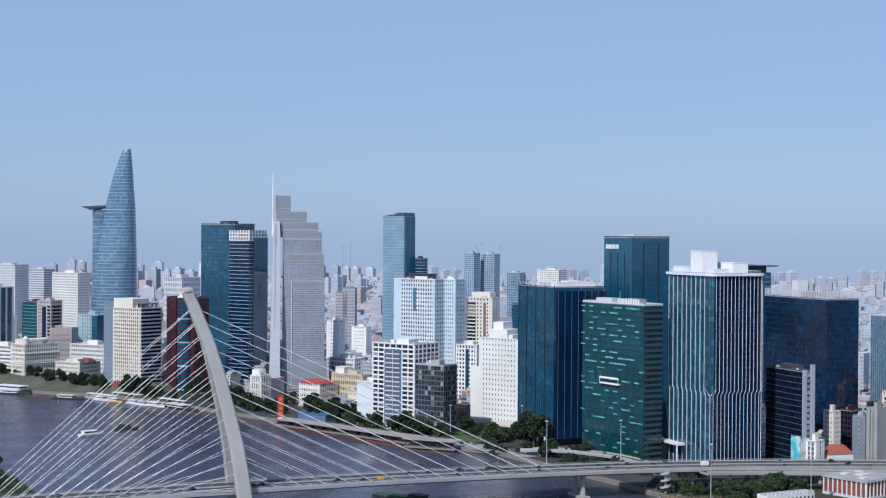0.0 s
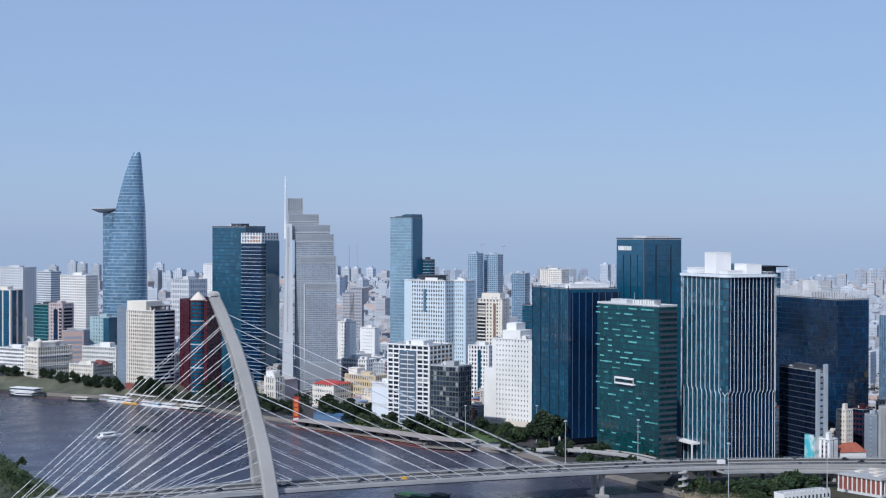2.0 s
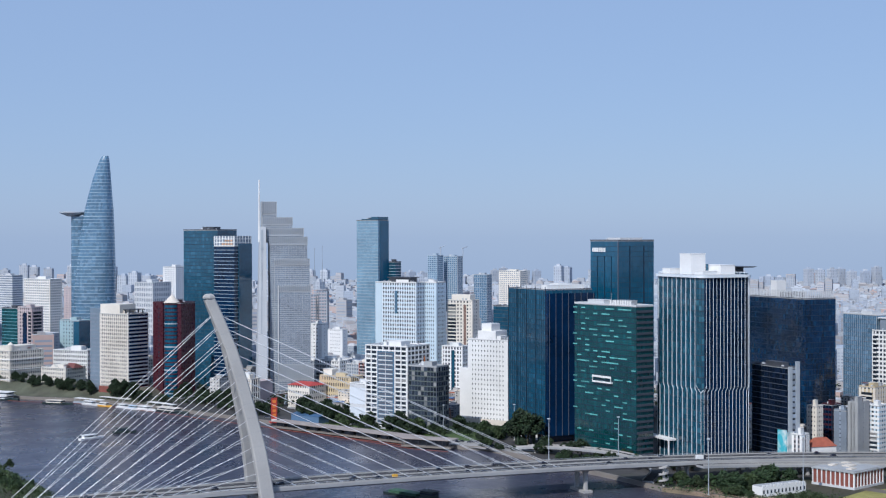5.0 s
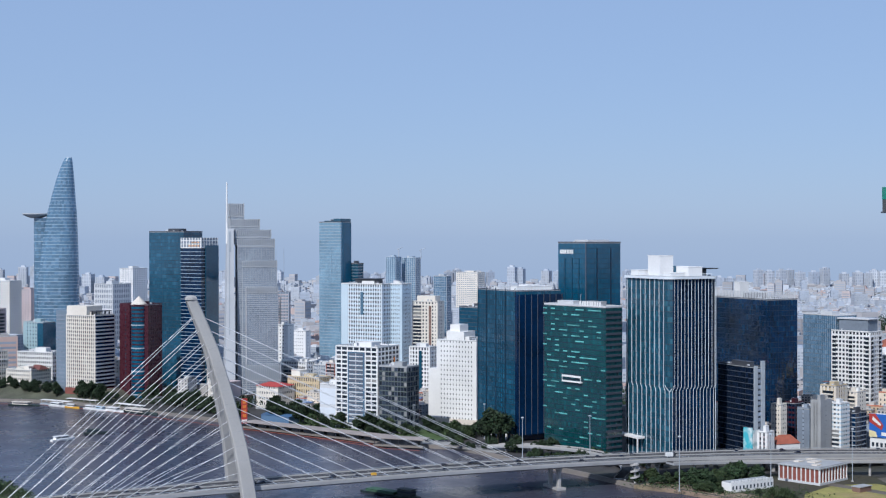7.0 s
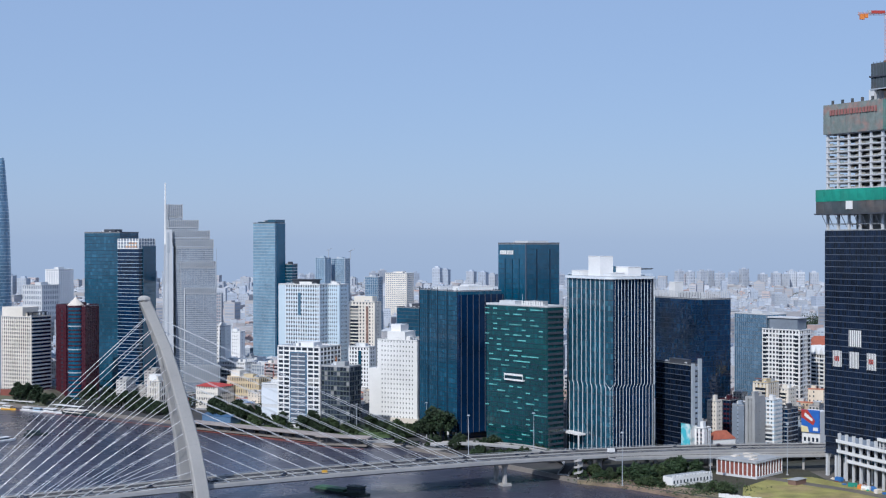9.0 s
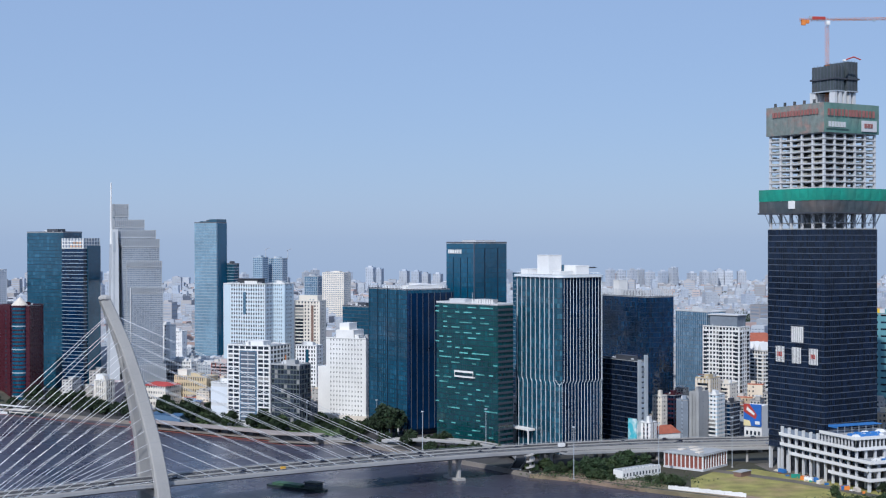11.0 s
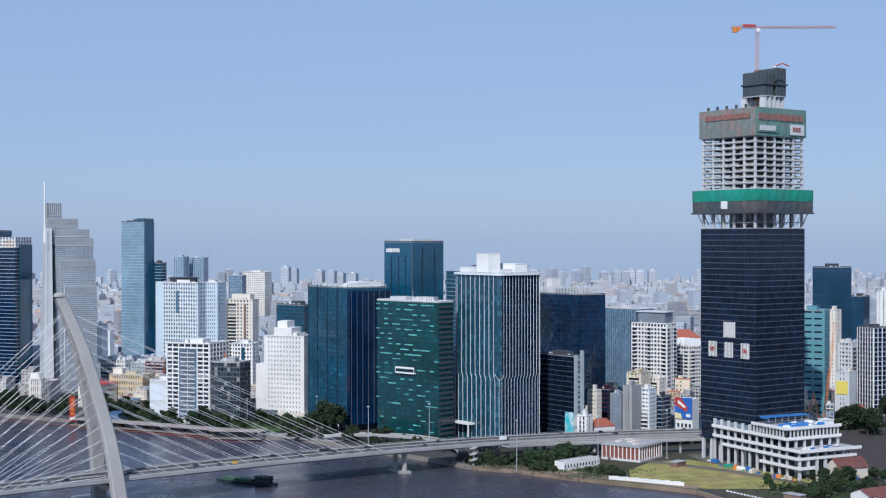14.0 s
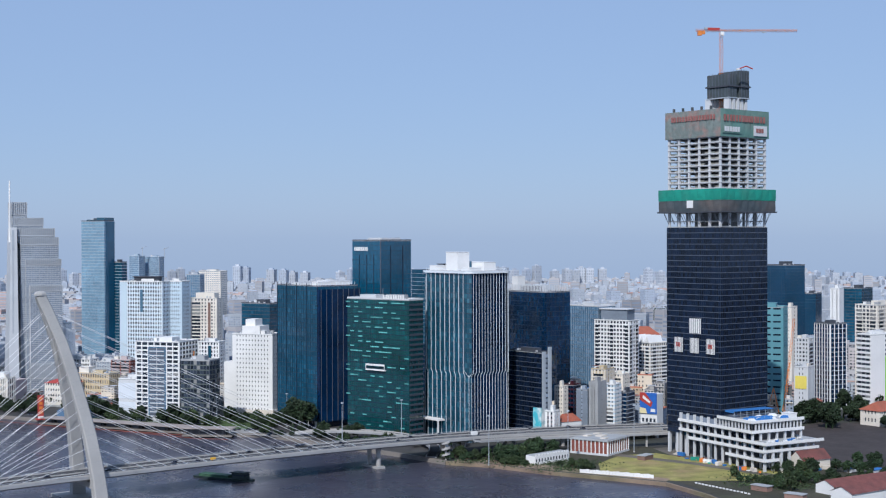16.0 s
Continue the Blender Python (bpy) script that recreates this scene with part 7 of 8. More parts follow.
for x, y, a, L in ((-470, 1334, -32, 44), (-410, 1293, -36, 40), (-492, 1322, -30, 40)):
    pr = root("pier_shelter", "floating pier with a white flat roof", "pier", x, y, 0, a, group="floating piers")
    put("pontoon", Geo().box(0, L, -4, 3, -0.5, 1.4), STEEL_GREY, pr)
    put("roof", Geo().box(0.5, L - 0.5, -3.6, 2.6, 4.6, 4.9), WHITE, pr)
    for k in range(6):
        put("post", Geo().box(1 + (L - 2.4) * k / 5, 1.4 + (L - 2.4) * k / 5, -3.2, -2.8, 1.4, 4.6), STEEL_GREY, pr)
fr = root("floating_restaurant", "white two-deck floating restaurant moored at the bank", "boat", -598, 1352, 0, -22)
put("hull", Geo().loft([[(x, -w, 1.8), (x, -w * 0.85, -0.6), (x, w * 0.85, -0.6), (x, w, 1.8)] for x, w in ((0, 4.5), (4, 6), (36, 6), (44, 3))]), BOAT_DARK, fr)
for z in (1.8, 5.2):
    put("deck_house", Geo().box(3, 34, -5, 5, z, z + 2.6), WHITE, fr)
    put("window_strip", Geo().box(2.9, 34.1, -5.1, 5.1, z + 0.9, z + 2.0), WINDOW, fr)
    put("canopy", Geo().box(2, 37, -5.8, 5.8, z + 2.7, z + 3.0), WHITE, fr)
boat("ferry", "broad floating restaurant ferry with a pale roof", -376, 1250, -37, 48, 12, BOAT_DARK, SAND)
boat("river_launch", "small white river launch with an orange stripe", -396, 1072, 50, 22, 6, WHITE, WHITE)
boat("work_boat", "dark green work boat", -380, 1110, 20, 20, 6, BOAT_DARK, BOAT_DARK)
barge = root("cargo_barge", "long dark cargo barge with a green foredeck", "boat", -113, 834, 0, -38)
rings = [[(x, -w, 1.6), (x, -w * 0.8, -0.8), (x, w * 0.8, -0.8), (x, w, 1.6)] for x, w in ((-23, 3.6), (-20, 4.4), (0, 4.6), (18, 4.4), (24, 2.2))]
put("hull", Geo().loft(rings), BOAT_DARK, barge)
put("cargo", Geo().box(-18, 6, -3.6, 3.6, 1.6, 3.2), material("barge_green", (0.05, 0.12, 0.07), 0.7, vary=0.2), barge)
put("wheelhouse", Geo().box(9, 19, -3.2, 3.2, 1.6, 5.4).box(8, 20, -3.6, 3.6, 5.4, 5.8), BOAT_DARK, barge)
put("window_strip", Geo().box(8.9, 19.1, -3.3, 3.3, 3.6, 4.6), WINDOW, barge)
put("mast", Geo().tube((12, 0, 5.8), (12, 0, 8.4), 0.12, 5), STEEL_GREY, barge)

# ---- vehicles ----
car = root("car", "small car on the carriageway", "car", 0, 0, -60, group="cars on the bridge")
body = Geo().loft([[(x, -0.85 * q, 0.35), (x, -0.9 * q, h), (x, 0.9 * q, h), (x, 0.85 * q, 0.35)] for x, q, h in ((-2.2, 0.9, 0.75), (-2.0, 1, 0.95), (1.0, 1, 0.98), (2.0, 0.97, 0.8), (2.25, 0.88, 0.6))])
put("body", body, CAR_PAINT, car)
put("cabin", Geo().loft([[(-1.8, -0.8, 0.94), (0.9, -0.8, 0.94), (0.9, 0.8, 0.94), (-1.8, 0.8, 0.94)], [(-1.3, -0.65, 1.5), (0.25, -0.65, 1.5), (0.25, 0.65, 1.5), (-1.3, 0.65, 1.5)]]), GLASS_BLACK, car)
for x in (-1.4, 1.4):
    for y in (-0.86, 0.86):
        put("wheel", Geo().tube((x, y - 0.1, 0.34), (x, y + 0.1, 0.34), 0.34, 8), RUBBER, car)
truck = root("truck", "box truck on the carriageway", "truck", 0, 0, -60, group="trucks on the bridge")
put("cargo_box", Geo().box(-3.4, 1.4, -1.15, 1.15, 0.9, 3.3), WHITE, truck)
put("cab", Geo().box(1.6, 3.3, -1.05, 1.05, 0.7, 2.5).box(1.6, 2.9, -0.95, 0.95, 2.5, 2.7), CAR_PAINT, truck)
put("windscreen", Geo().box(3.3, 3.34, -0.9, 0.9, 1.6, 2.4), GLASS_BLACK, truck)
for x in (-2.2, 2.4):
    for y in (-1, 1):
        put("wheel", Geo().tube((x, y - 0.15, 0.5), (x, y + 0.15, 0.5), 0.5, 8), RUBBER, truck)


def on_deck(s, w, back=False):
    p, u = deck_at(s)
    a = math.atan2(u.y, u.x) + (math.pi if back else 0)
    return Matrix.Translation((p.x + u.y * w, p.y - u.x * w, p.z - 0.19)) @ Matrix.Rotation(a, 4, "Z")


rng = random.Random(12)
first_car = first_truck = True
for k in range(52):
    s, w = rng.uniform(-160, 500), rng.choice((-10.4, -6.5, -2.6, 2.6, 6.5, 10.4))
    if 0.001 > rng.random():
        ob = truck if first_truck else copy_thing(truck, on_deck(s, w, w > 0))
        if first_truck:
            truck.matrix_basis, first_truck = on_deck(s, w, w > 0), False
    else:
        ob = car if first_car else copy_thing(car, on_deck(s, w, w > 0))
        if first_car:
            car.matrix_basis, first_car = on_deck(s, w, w > 0), False
if first_truck:
    truck.matrix_basis = on_deck(310, 6.5)
yt = copy_thing(truck, on_deck(96, 9.0) @ Matrix.Scale(0.68, 4))
for o in yt.children:
    if o.name.startswith("cargo_box"):
        o.data = o.data.copy()
        o.data.materials.clear()
        o.data.materials.append(YEL)
yt["label"] = "yellow box truck on the carriageway"
for k in range(40):
    x, y = rng.choice(((-130, 1066), (-190, 1133), (-262, 1190), (-330, 1240), (-112, 1062), (-92, 1046), (-70, 1030), (-56, 1016), (-100, 1050)))
    copy_thing(car, Matrix.Translation((x + rng.uniform(-25, 25) * 0.75, y + 5 + rng.uniform(-3, 3), 2.58)) @ Matrix.Rotation(rng.choice((2.5, -0.68)), 4, "Z"))


# ---- trees ----
def tree_proto(name, label, h, r, seed, leaf, n=420):
    """Tapered trunk, limbs that fork, and a crown of many small leaf sprays in clumps with gaps."""
    rng = random.Random(seed)
    t = root(name, label, "tree", 0, 0, 2.5, group="riverside trees")
    g = Geo().tube((0, 0, -0.3), (0.1 * r, 0, h * 0.42), 0.035 * h, 7, 0.02 * h)
    clumps = []
    for k in range(13):
        a, e = 2 * math.pi * k / 6.5 + rng.uniform(-0.4, 0.4), rng.uniform(-0.1, 1.25)
        d = r * rng.uniform(0.5, 0.9)
        tip = Vector((math.cos(a) * d * math.cos(e), math.sin(a) * d * math.cos(e), h * 0.42 + h * 0.46 * math.sin(e) * rng.uniform(0.7, 1.1)))
        g.tube((0.1 * r, 0, h * rng.uniform(0.28, 0.42)), tip, 0.013 * h, 5, 0.004 * h)
        clumps.append((tip, r * rng.uniform(0.26, 0.5)))
    clumps.append((Vector((0, 0, h * 0.86)), r * 0.4))
    put("trunk", g, BARK, t)
    c = Geo()
    for k in range(n):
        p, q = rng.choice(clumps)
        v = Vector((rng.gauss(0, 1), rng.gauss(0, 1), rng.gauss(0, 0.8)))
        v = p + v.normalized() * q * rng.uniform(0.55, 1.0)
        s = rng.uniform(0.3, 0.62) * r / 3.0
        e1 = Vector((rng.gauss(0, 1), rng.gauss(0, 1), rng.gauss(0, 0.5))).normalized()
        e2 = e1.cross(Vector((rng.gauss(0, 1), rng.gauss(0, 1), rng.gauss(0, 1)))).normalized()
        c.quad(v - e1 * s, v - e2 * s * 0.6, v + e1 * s, v + e2 * s * 0.6)
    put("crown", c, leaf, t, "uneven leafy crown")
    return t


protos = [tree_proto("tree", "broad dark green street tree", 13, 6.0, 1, LEAF, 1150), tree_proto("tree", "tall dark green tree", 17, 5.5, 2, LEAF, 1200),
          tree_proto("tree", "light green spreading tree", 11, 6.5, 3, LEAF_LIGHT, 1050), tree_proto("tree", "small round green tree", 8, 4.0, 4, LEAF, 700)]
rng = random.Random(77)
spots = []


def grove(cx, cy, rx, ry, ang, n, kinds, lo=0.8, hi=1.25):
    a = radians(ang)
    for _ in range(n):
        u, v = rng.uniform(-rx, rx), rng.uniform(-ry, ry)
        spots.append((cx + u * math.cos(a) - v * math.sin(a), cy + u * math.sin(a) + v * math.cos(a), rng.choice(kinds), rng.uniform(lo, hi)))


grove(-168, 1124, 52, 13, -38, 32, (0, 2, 1, 3), 0.75, 1.15)
grove(-88, 1088, 42, 24, -20, 34, (0, 2, 3, 3), 0.65, 1.05)
grove(-46, 1052, 12, 14, 0, 7, (1, 1, 0), 1.2, 1.6)
grove(-300, 1228, 40, 6, -40, 22, (0, 3), 0.8, 1.15)
grove(-425, 1316, 40, 4, -33, 16, (0, 3), 0.7, 1.05)
grove(-520, 1370, 50, 3, -15, 9, (0, 3), 0.45, 0.7)
grove(-2, 985, 44, 9, -33, 11, (3, 0), 0.7, 1.1)
grove(30, 945, 22, 10, -35, 8, (3, 2, 0), 0.6, 0.9)
grove(92, 864, 20, 9, -25, 20, (0, 2, 0, 2), 0.65, 1.0)
grove(118, 876, 10, 7, 20, 8, (0, 0, 2), 1.15, 1.5)
grove(86, 852, 6, 5, 20, 5, (0, 2, 0), 1.2, 1.45)
grove(114, 882, 7, 4, 20, 4, (0, 0), 0.95, 1.15)
grove(88, 838, 16, 4, -40, 9, (3, 2), 0.5, 0.8)
grove(128, 812, 14, 4, -40, 8, (3, 2), 0.5, 0.75)
grove(232, 742, 26, 10, -40, 12, (3, 2, 3), 0.5, 0.75)
grove(264, 740, 16, 18, 30, 14, (0, 2, 3), 0.6, 0.9)
grove(330, 770, 34, 14, 20, 14, (0, 2), 0.8, 1.1)
grove(402, 974, 12, 12, 0, 7, (1, 0), 1.0, 1.35)
grove(462, 965, 22, 8, 20, 7, (1, 0), 0.8, 1.1)
grove(-372, 846, 24, 10, -55, 12, (2, 3), 0.6, 0.9)
grove(-430, 915, 34, 20, -55, 14, (2, 3), 0.5, 0.9)
grove(56, 934, 5, 4, 0, 2, (3, 0), 0.9, 1.1)
grove(300, 930, 40, 12, 10, 8, (3, 0), 0.6, 0.9)
used = set()
grove(-62, 1016, 22, 5, -38, 6, (3, 2), 0.5, 0.7)
grove(-222, 1168, 22, 8, -38, 14, (1, 0), 1.0, 1.4)
grove(-600, 1404, 60, 3, -22, 12, (0, 3), 0.5, 0.75)
grove(-540, 1384, 60, 4, -22, 9, (0, 3), 0.5, 0.75)
grove(-600, 1404, 40, 3, -22, 12, (0, 3), 0.7, 0.95)
grove(-520, 1362, 42, 3, -22, 22, (0, 3), 0.7, 1.0)
grove(-440, 1318, 26, 3, -36, 14, (0, 1), 0.8, 1.05)
grove(2, 958, 24, 5, -35, 12, (3, 3, 0), 0.6, 0.85)
grove(-30, 1000, 24, 6, -35, 10, (3, 0), 0.6, 0.85)
grove(66, 930, 10, 6, 20, 5, (3, 0), 0.7, 1.0)
grove(270, 768, 20, 12, 20, 14, (0, 2, 3), 0.7, 1.0)
grove(60, 868, 14, 7, -40, 10, (3, 2), 0.7, 1.0)
grove(398, 1008, 12, 10, 0, 10, (1, 0), 1.2, 1.6)
grove(448, 1012, 20, 10, 15, 12, (0, 1), 1.2, 1.6)
grove(396, 1002, 14, 8, 0, 9, (3, 3, 0), 0.8, 1.1)
grove(456, 1008, 22, 8, 15, 8, (3, 3, 0), 0.8, 1.0)
grove(480, 985, 45, 4, 20, 10, (3, 0), 0.7, 1.0)
grove(355, 985, 16, 5, 20, 6, (0, 3), 0.8, 1.1)
grove(288, 712, 30, 10, 25, 18, (0, 2, 3), 0.6, 0.95)
grove(236, 716, 16, 8, -55, 10, (2, 3), 0.5, 0.8)
grove(345, 735, 40, 16, 20, 16, (0, 2, 3), 0.6, 1.0)
grove(-352, 1290, 30, 14, -35, 16, (0, 1), 0.9, 1.2)
spots = [q for q in spots if q[0] > -404 or q[1] > bank_y(q[0]) + 9]
far_crowns = {LEAF.name: Geo(), LEAF_LIGHT.name: Geo()}
spots.sort(key=lambda q: (q[0] + 70) ** 2 + (q[1] + 60) ** 2)
for n_tree, (x, y, k, s) in enumerate(spots):
    m = Matrix.Translation((x, y, rise(x, y) - 0.1)) @ Matrix.Rotation(rng.uniform(0, 6.28), 4, "Z") @ Matrix.Diagonal((s, s, s * rng.uniform(0.9, 1.1), 1))
    if n_tree >= 210 and k in used:
        for part_ in protos[k].children:
            leafy = part_.name.startswith("crown")
            far_crowns[part_.data.materials[0].name if leafy else LEAF.name].add([tuple(m @ v.co) for v in part_.data.vertices], [tuple(p.vertices) for p in part_.data.polygons])
    elif k in used:
        copy_thing(protos[k], m)
    else:
        used.add(k)
        protos[k].matrix_basis = m
for n_, g_ in far_crowns.items():
    if g_.v:
        put("promenade_trees", g_, bpy.data.materials[n_], label="green trees along the far promenade and park", kind="stuff")["category"] = "trees"
bush = Geo()
for _ in range(6400):
    x, y = rng.choice(((135, 832), (120, 850), (245, 716), (285, 700), (236, 752), (70, 858), (95, 836), (120, 812), (230, 728), (110, 846)))
    a = Vector((x + rng.gauss(0, 11), y + rng.gauss(0, 7), 2.4 + abs(rng.gauss(0, 0.9))))
    e1 = Vector((rng.gauss(0, 1), rng.gauss(0, 1), rng.gauss(0, 0.6))).normalized() * rng.uniform(0.4, 0.9)
    e2 = Vector((rng.gauss(0, 1), rng.gauss(0, 1), rng.gauss(0, 1))).normalized() * rng.uniform(0.3, 0.7)
    bush.quad(a - e1, a - e2, a + e1, a + e2)
for _ in range(9000):      # thick brush on the slope of the near bank
    t_ = rng.random()
    i_ = min(int(t_ * 5), 4)
    (ax, ay), (bx, by) = NEAR[2 + i_], NEAR[3 + i_]
    f_, off = t_ * 5 - i_, abs(rng.gauss(0, 16))
    a = Vector((ax + (bx - ax) * f_ - off + 2, ay + (by - ay) * f_ - off * 0.4, 2.0 + abs(rng.gauss(0, 1.4)) + min(off, 20) * 0.06))
    e1 = Vector((rng.gauss(0, 1), rng.gauss(0, 1), rng.gauss(0, 0.6))).normalized() * rng.uniform(0.5, 1.1)
    e2 = Vector((rng.gauss(0, 1), rng.gauss(0, 1), rng.gauss(0, 1))).normalized() * rng.uniform(0.4, 0.8)
    bush.quad(a - e1, a - e2, a + e1, a + e2)
put("scrub", bush, LEAF_LIGHT, label="low green scrub along the banks", kind="stuff")["category"] = "bushes"


# ---- houses of the near city ----
def house_proto(k, w, d, fl, pitched):
    rng = random.Random(100 + k)
    fh = 3.5
    h = fl * fh
    r = root("town_house", "narrow rendered town house with balconies" if not pitched else "narrow town house with a tiled roof", "house", 0, 0, 2.5, 0, "town houses")
    put("wall", Geo().box(0, w, 0, d, 0, h), [HOUSE_WALL, HOUSE_WALL, HOUSE_WALL, HOUSE_BLUE, HOUSE_WALL, HOUSE_BROWN, HOUSE_WALL, HOUSE_BLUE, HOUSE_WALL, HOUSE_BROWN][k], r)
    win, bal = Geo(), Geo()
    for f in range(fl):
        z = f * fh
        n = max(1, int(w / 2.6))
        for i in range(n):
            c = w * (i + 0.5) / n
            win.box(c - 0.7, c + 0.7, -0.08, 0.1, z + 0.9, z + 2.7)
        m = max(2, int(d / 3.2))
        for i in range(m):
            c = d * (i + 0.5) / m
            if rng.random() < 0.8:
                win.box(-0.08, 0.1, c - 0.6, c + 0.6, z + 1.0, z + 2.5)
            if rng.random() < 0.7:
                win.box(w - 0.1, w + 0.08, c - 0.55, c + 0.55, z + 1.0, z + 2.4)
        for i in range(n):
            c = w * (i + 0.5) / n
            win.box(c - 0.65, c + 0.65, d - 0.1, d + 0.08, z + 1.0, z + 2.5)
        if f and rng.random() < 0.7:
            bal.box(0.3, w - 0.3, -1.1, -0.1, z, z + 0.95)
    put("glazed_opening", win, WINDOW, r, kind="stuff")
    if bal.v:
        put("balcony_tier", bal, HOUSE_WALL, r, kind="stuff")
    if pitched:
        put("roof", Geo().add([(-0.4, -0.4, h), (w + 0.4, -0.4, h), (w + 0.4, d + 0.4, h), (-0.4, d + 0.4, h), (w / 2, 1, h + 2.6), (w / 2, d - 1, h + 2.6)], [(0, 1, 4), (1, 2, 5, 4), (2, 3, 5), (3, 0, 4, 5), (3, 2, 1, 0)]), RED_TILE, r)
    else:
        put("roof", Geo().box(-0.15, w + 0.15, -0.15, d + 0.15, h, h + 0.25).box(-0.15, w + 0.15, -0.15, 0.1, h + 0.25, h + 1.0).box(-0.15, 0.1, 0.1, d, h + 0.25, h + 1.0), HOUSE_ROOF, r)
        put("roof_hut", Geo().box(0.6, w * 0.55, d * 0.5, d * 0.8, h + 0.25, h + 2.9).box(0.4, w * 0.58, d * 0.48, d * 0.82, h + 2.9, h + 3.1), HOUSE_WALL, r)
        if k % 2 == 0:
            put("sheet_canopy", Geo().box(w * 0.1, w * 0.95, 0.4, d * 0.42, h + 2.7, h + 2.85).box(w * 0.12, w * 0.12 + 0.15, 0.5, 0.65, h + 0.25, h + 2.7).box(w * 0.9, w * 0.9 + 0.15, 0.5, 0.65, h + 0.25, h + 2.7), [RUST_ROOF, BLUE_SHEET, LIGHT_GREY, RED_TILE, STEEL_GREY][k // 2], r)
        else:
            put("water_tank", Geo().tube((w * 0.75, d * 0.3, h + 0.25), (w * 0.75, d * 0.3, h + 2.2), 0.8, 8), STEEL_GREY, r)
    return r


hp = [house_proto(k, w, d, f, p) for k, (w, d, f, p) in enumerate(((7, 14, 5, False), (8, 15, 8, False), (7, 13, 6, False), (9, 15, 6, False), (8, 14, 10, False), (8, 16, 5, False), (13, 18, 6, False), (6, 13, 7, False), (10, 15, 9, False), (8, 12, 4, True)))]
MAIN = [(241, 828, 27, 52, 52), (257, 788, 27, 57, 82), (79, 941, 27, 43, 62), (37, 967, 38, 17, 69), (-27, 1054, 30, 43, 61), (31, 1082, 32, 36, 39), (178, 1075, 27, 27, 70), (120, 1184, 27, 36, 74),
        (142, 957, 27, 15, 42), (-304, 1320, -12, 55, 34), (-590, 1570, 0, 60, 46), (440, 965, 25, 90, 20), (600, 2190, 0, 190, 210), (343, 1335, 0, 34, 20)] + FOOT


def clear(x, y, r):
    for fx, fy, a, w, d in MAIN:
        a = radians(a)
        u = (x - fx) * math.cos(a) + (y - fy) * math.sin(a)
        v = -(x - fx) * math.sin(a) + (y - fy) * math.cos(a)
        if -r < u < w + r and -r < v < d + r:
            return False
    return True


rng = random.Random(31)
zones = ((165, 990, 262, 1180), (262, 1000, 420, 1200), (-345, 1292, -215, 1400), (-215, 1200, -60, 1400), (-560, 1420, -420, 1560), (95, 1040, 175, 1130), (420, 1020, 560, 1140))
count, first = 0, set()
for x0, y0, x1, y1 in zones:
    y = y0
    while y < y1:
        x = x0 + rng.uniform(0, 8)
        while x < x1:
            px_, py_ = x + rng.uniform(-3, 3), y + rng.uniform(-3, 3)
            if count < 300 and clear(px_, py_, 14) and rng.random() < 0.9:
                k = rng.randrange(len(hp))
                m = Matrix.Translation((px_, py_, 2.45)) @ Matrix.Rotation(radians(rng.choice((-30, 60, -30, 60, 150)) + rng.uniform(-4, 4)), 4, "Z") @ Matrix.Diagonal((rng.uniform(0.9, 1.2), rng.uniform(0.9, 1.15), rng.uniform(0.85, 1.3) * (0.6 if x0 == -345 else 0.8 if x0 == 165 else 0.72 if x0 < 0 else 1.0), 1))
                if k in first:
                    copy_thing(hp[k], m)
                else:
                    first.add(k)
                    hp[k].matrix_basis = m
                count += 1
            x += rng.uniform(12, 19) if x0 > 0 else rng.uniform(9.5, 14)
        y += rng.uniform(17, 24) if x0 > 0 else rng.uniform(14.5, 19)
for k, h in enumerate(hp):
    if k not in first:
        h.matrix_basis = Matrix.Translation((300 + 14 * k, 1260, 2.45))


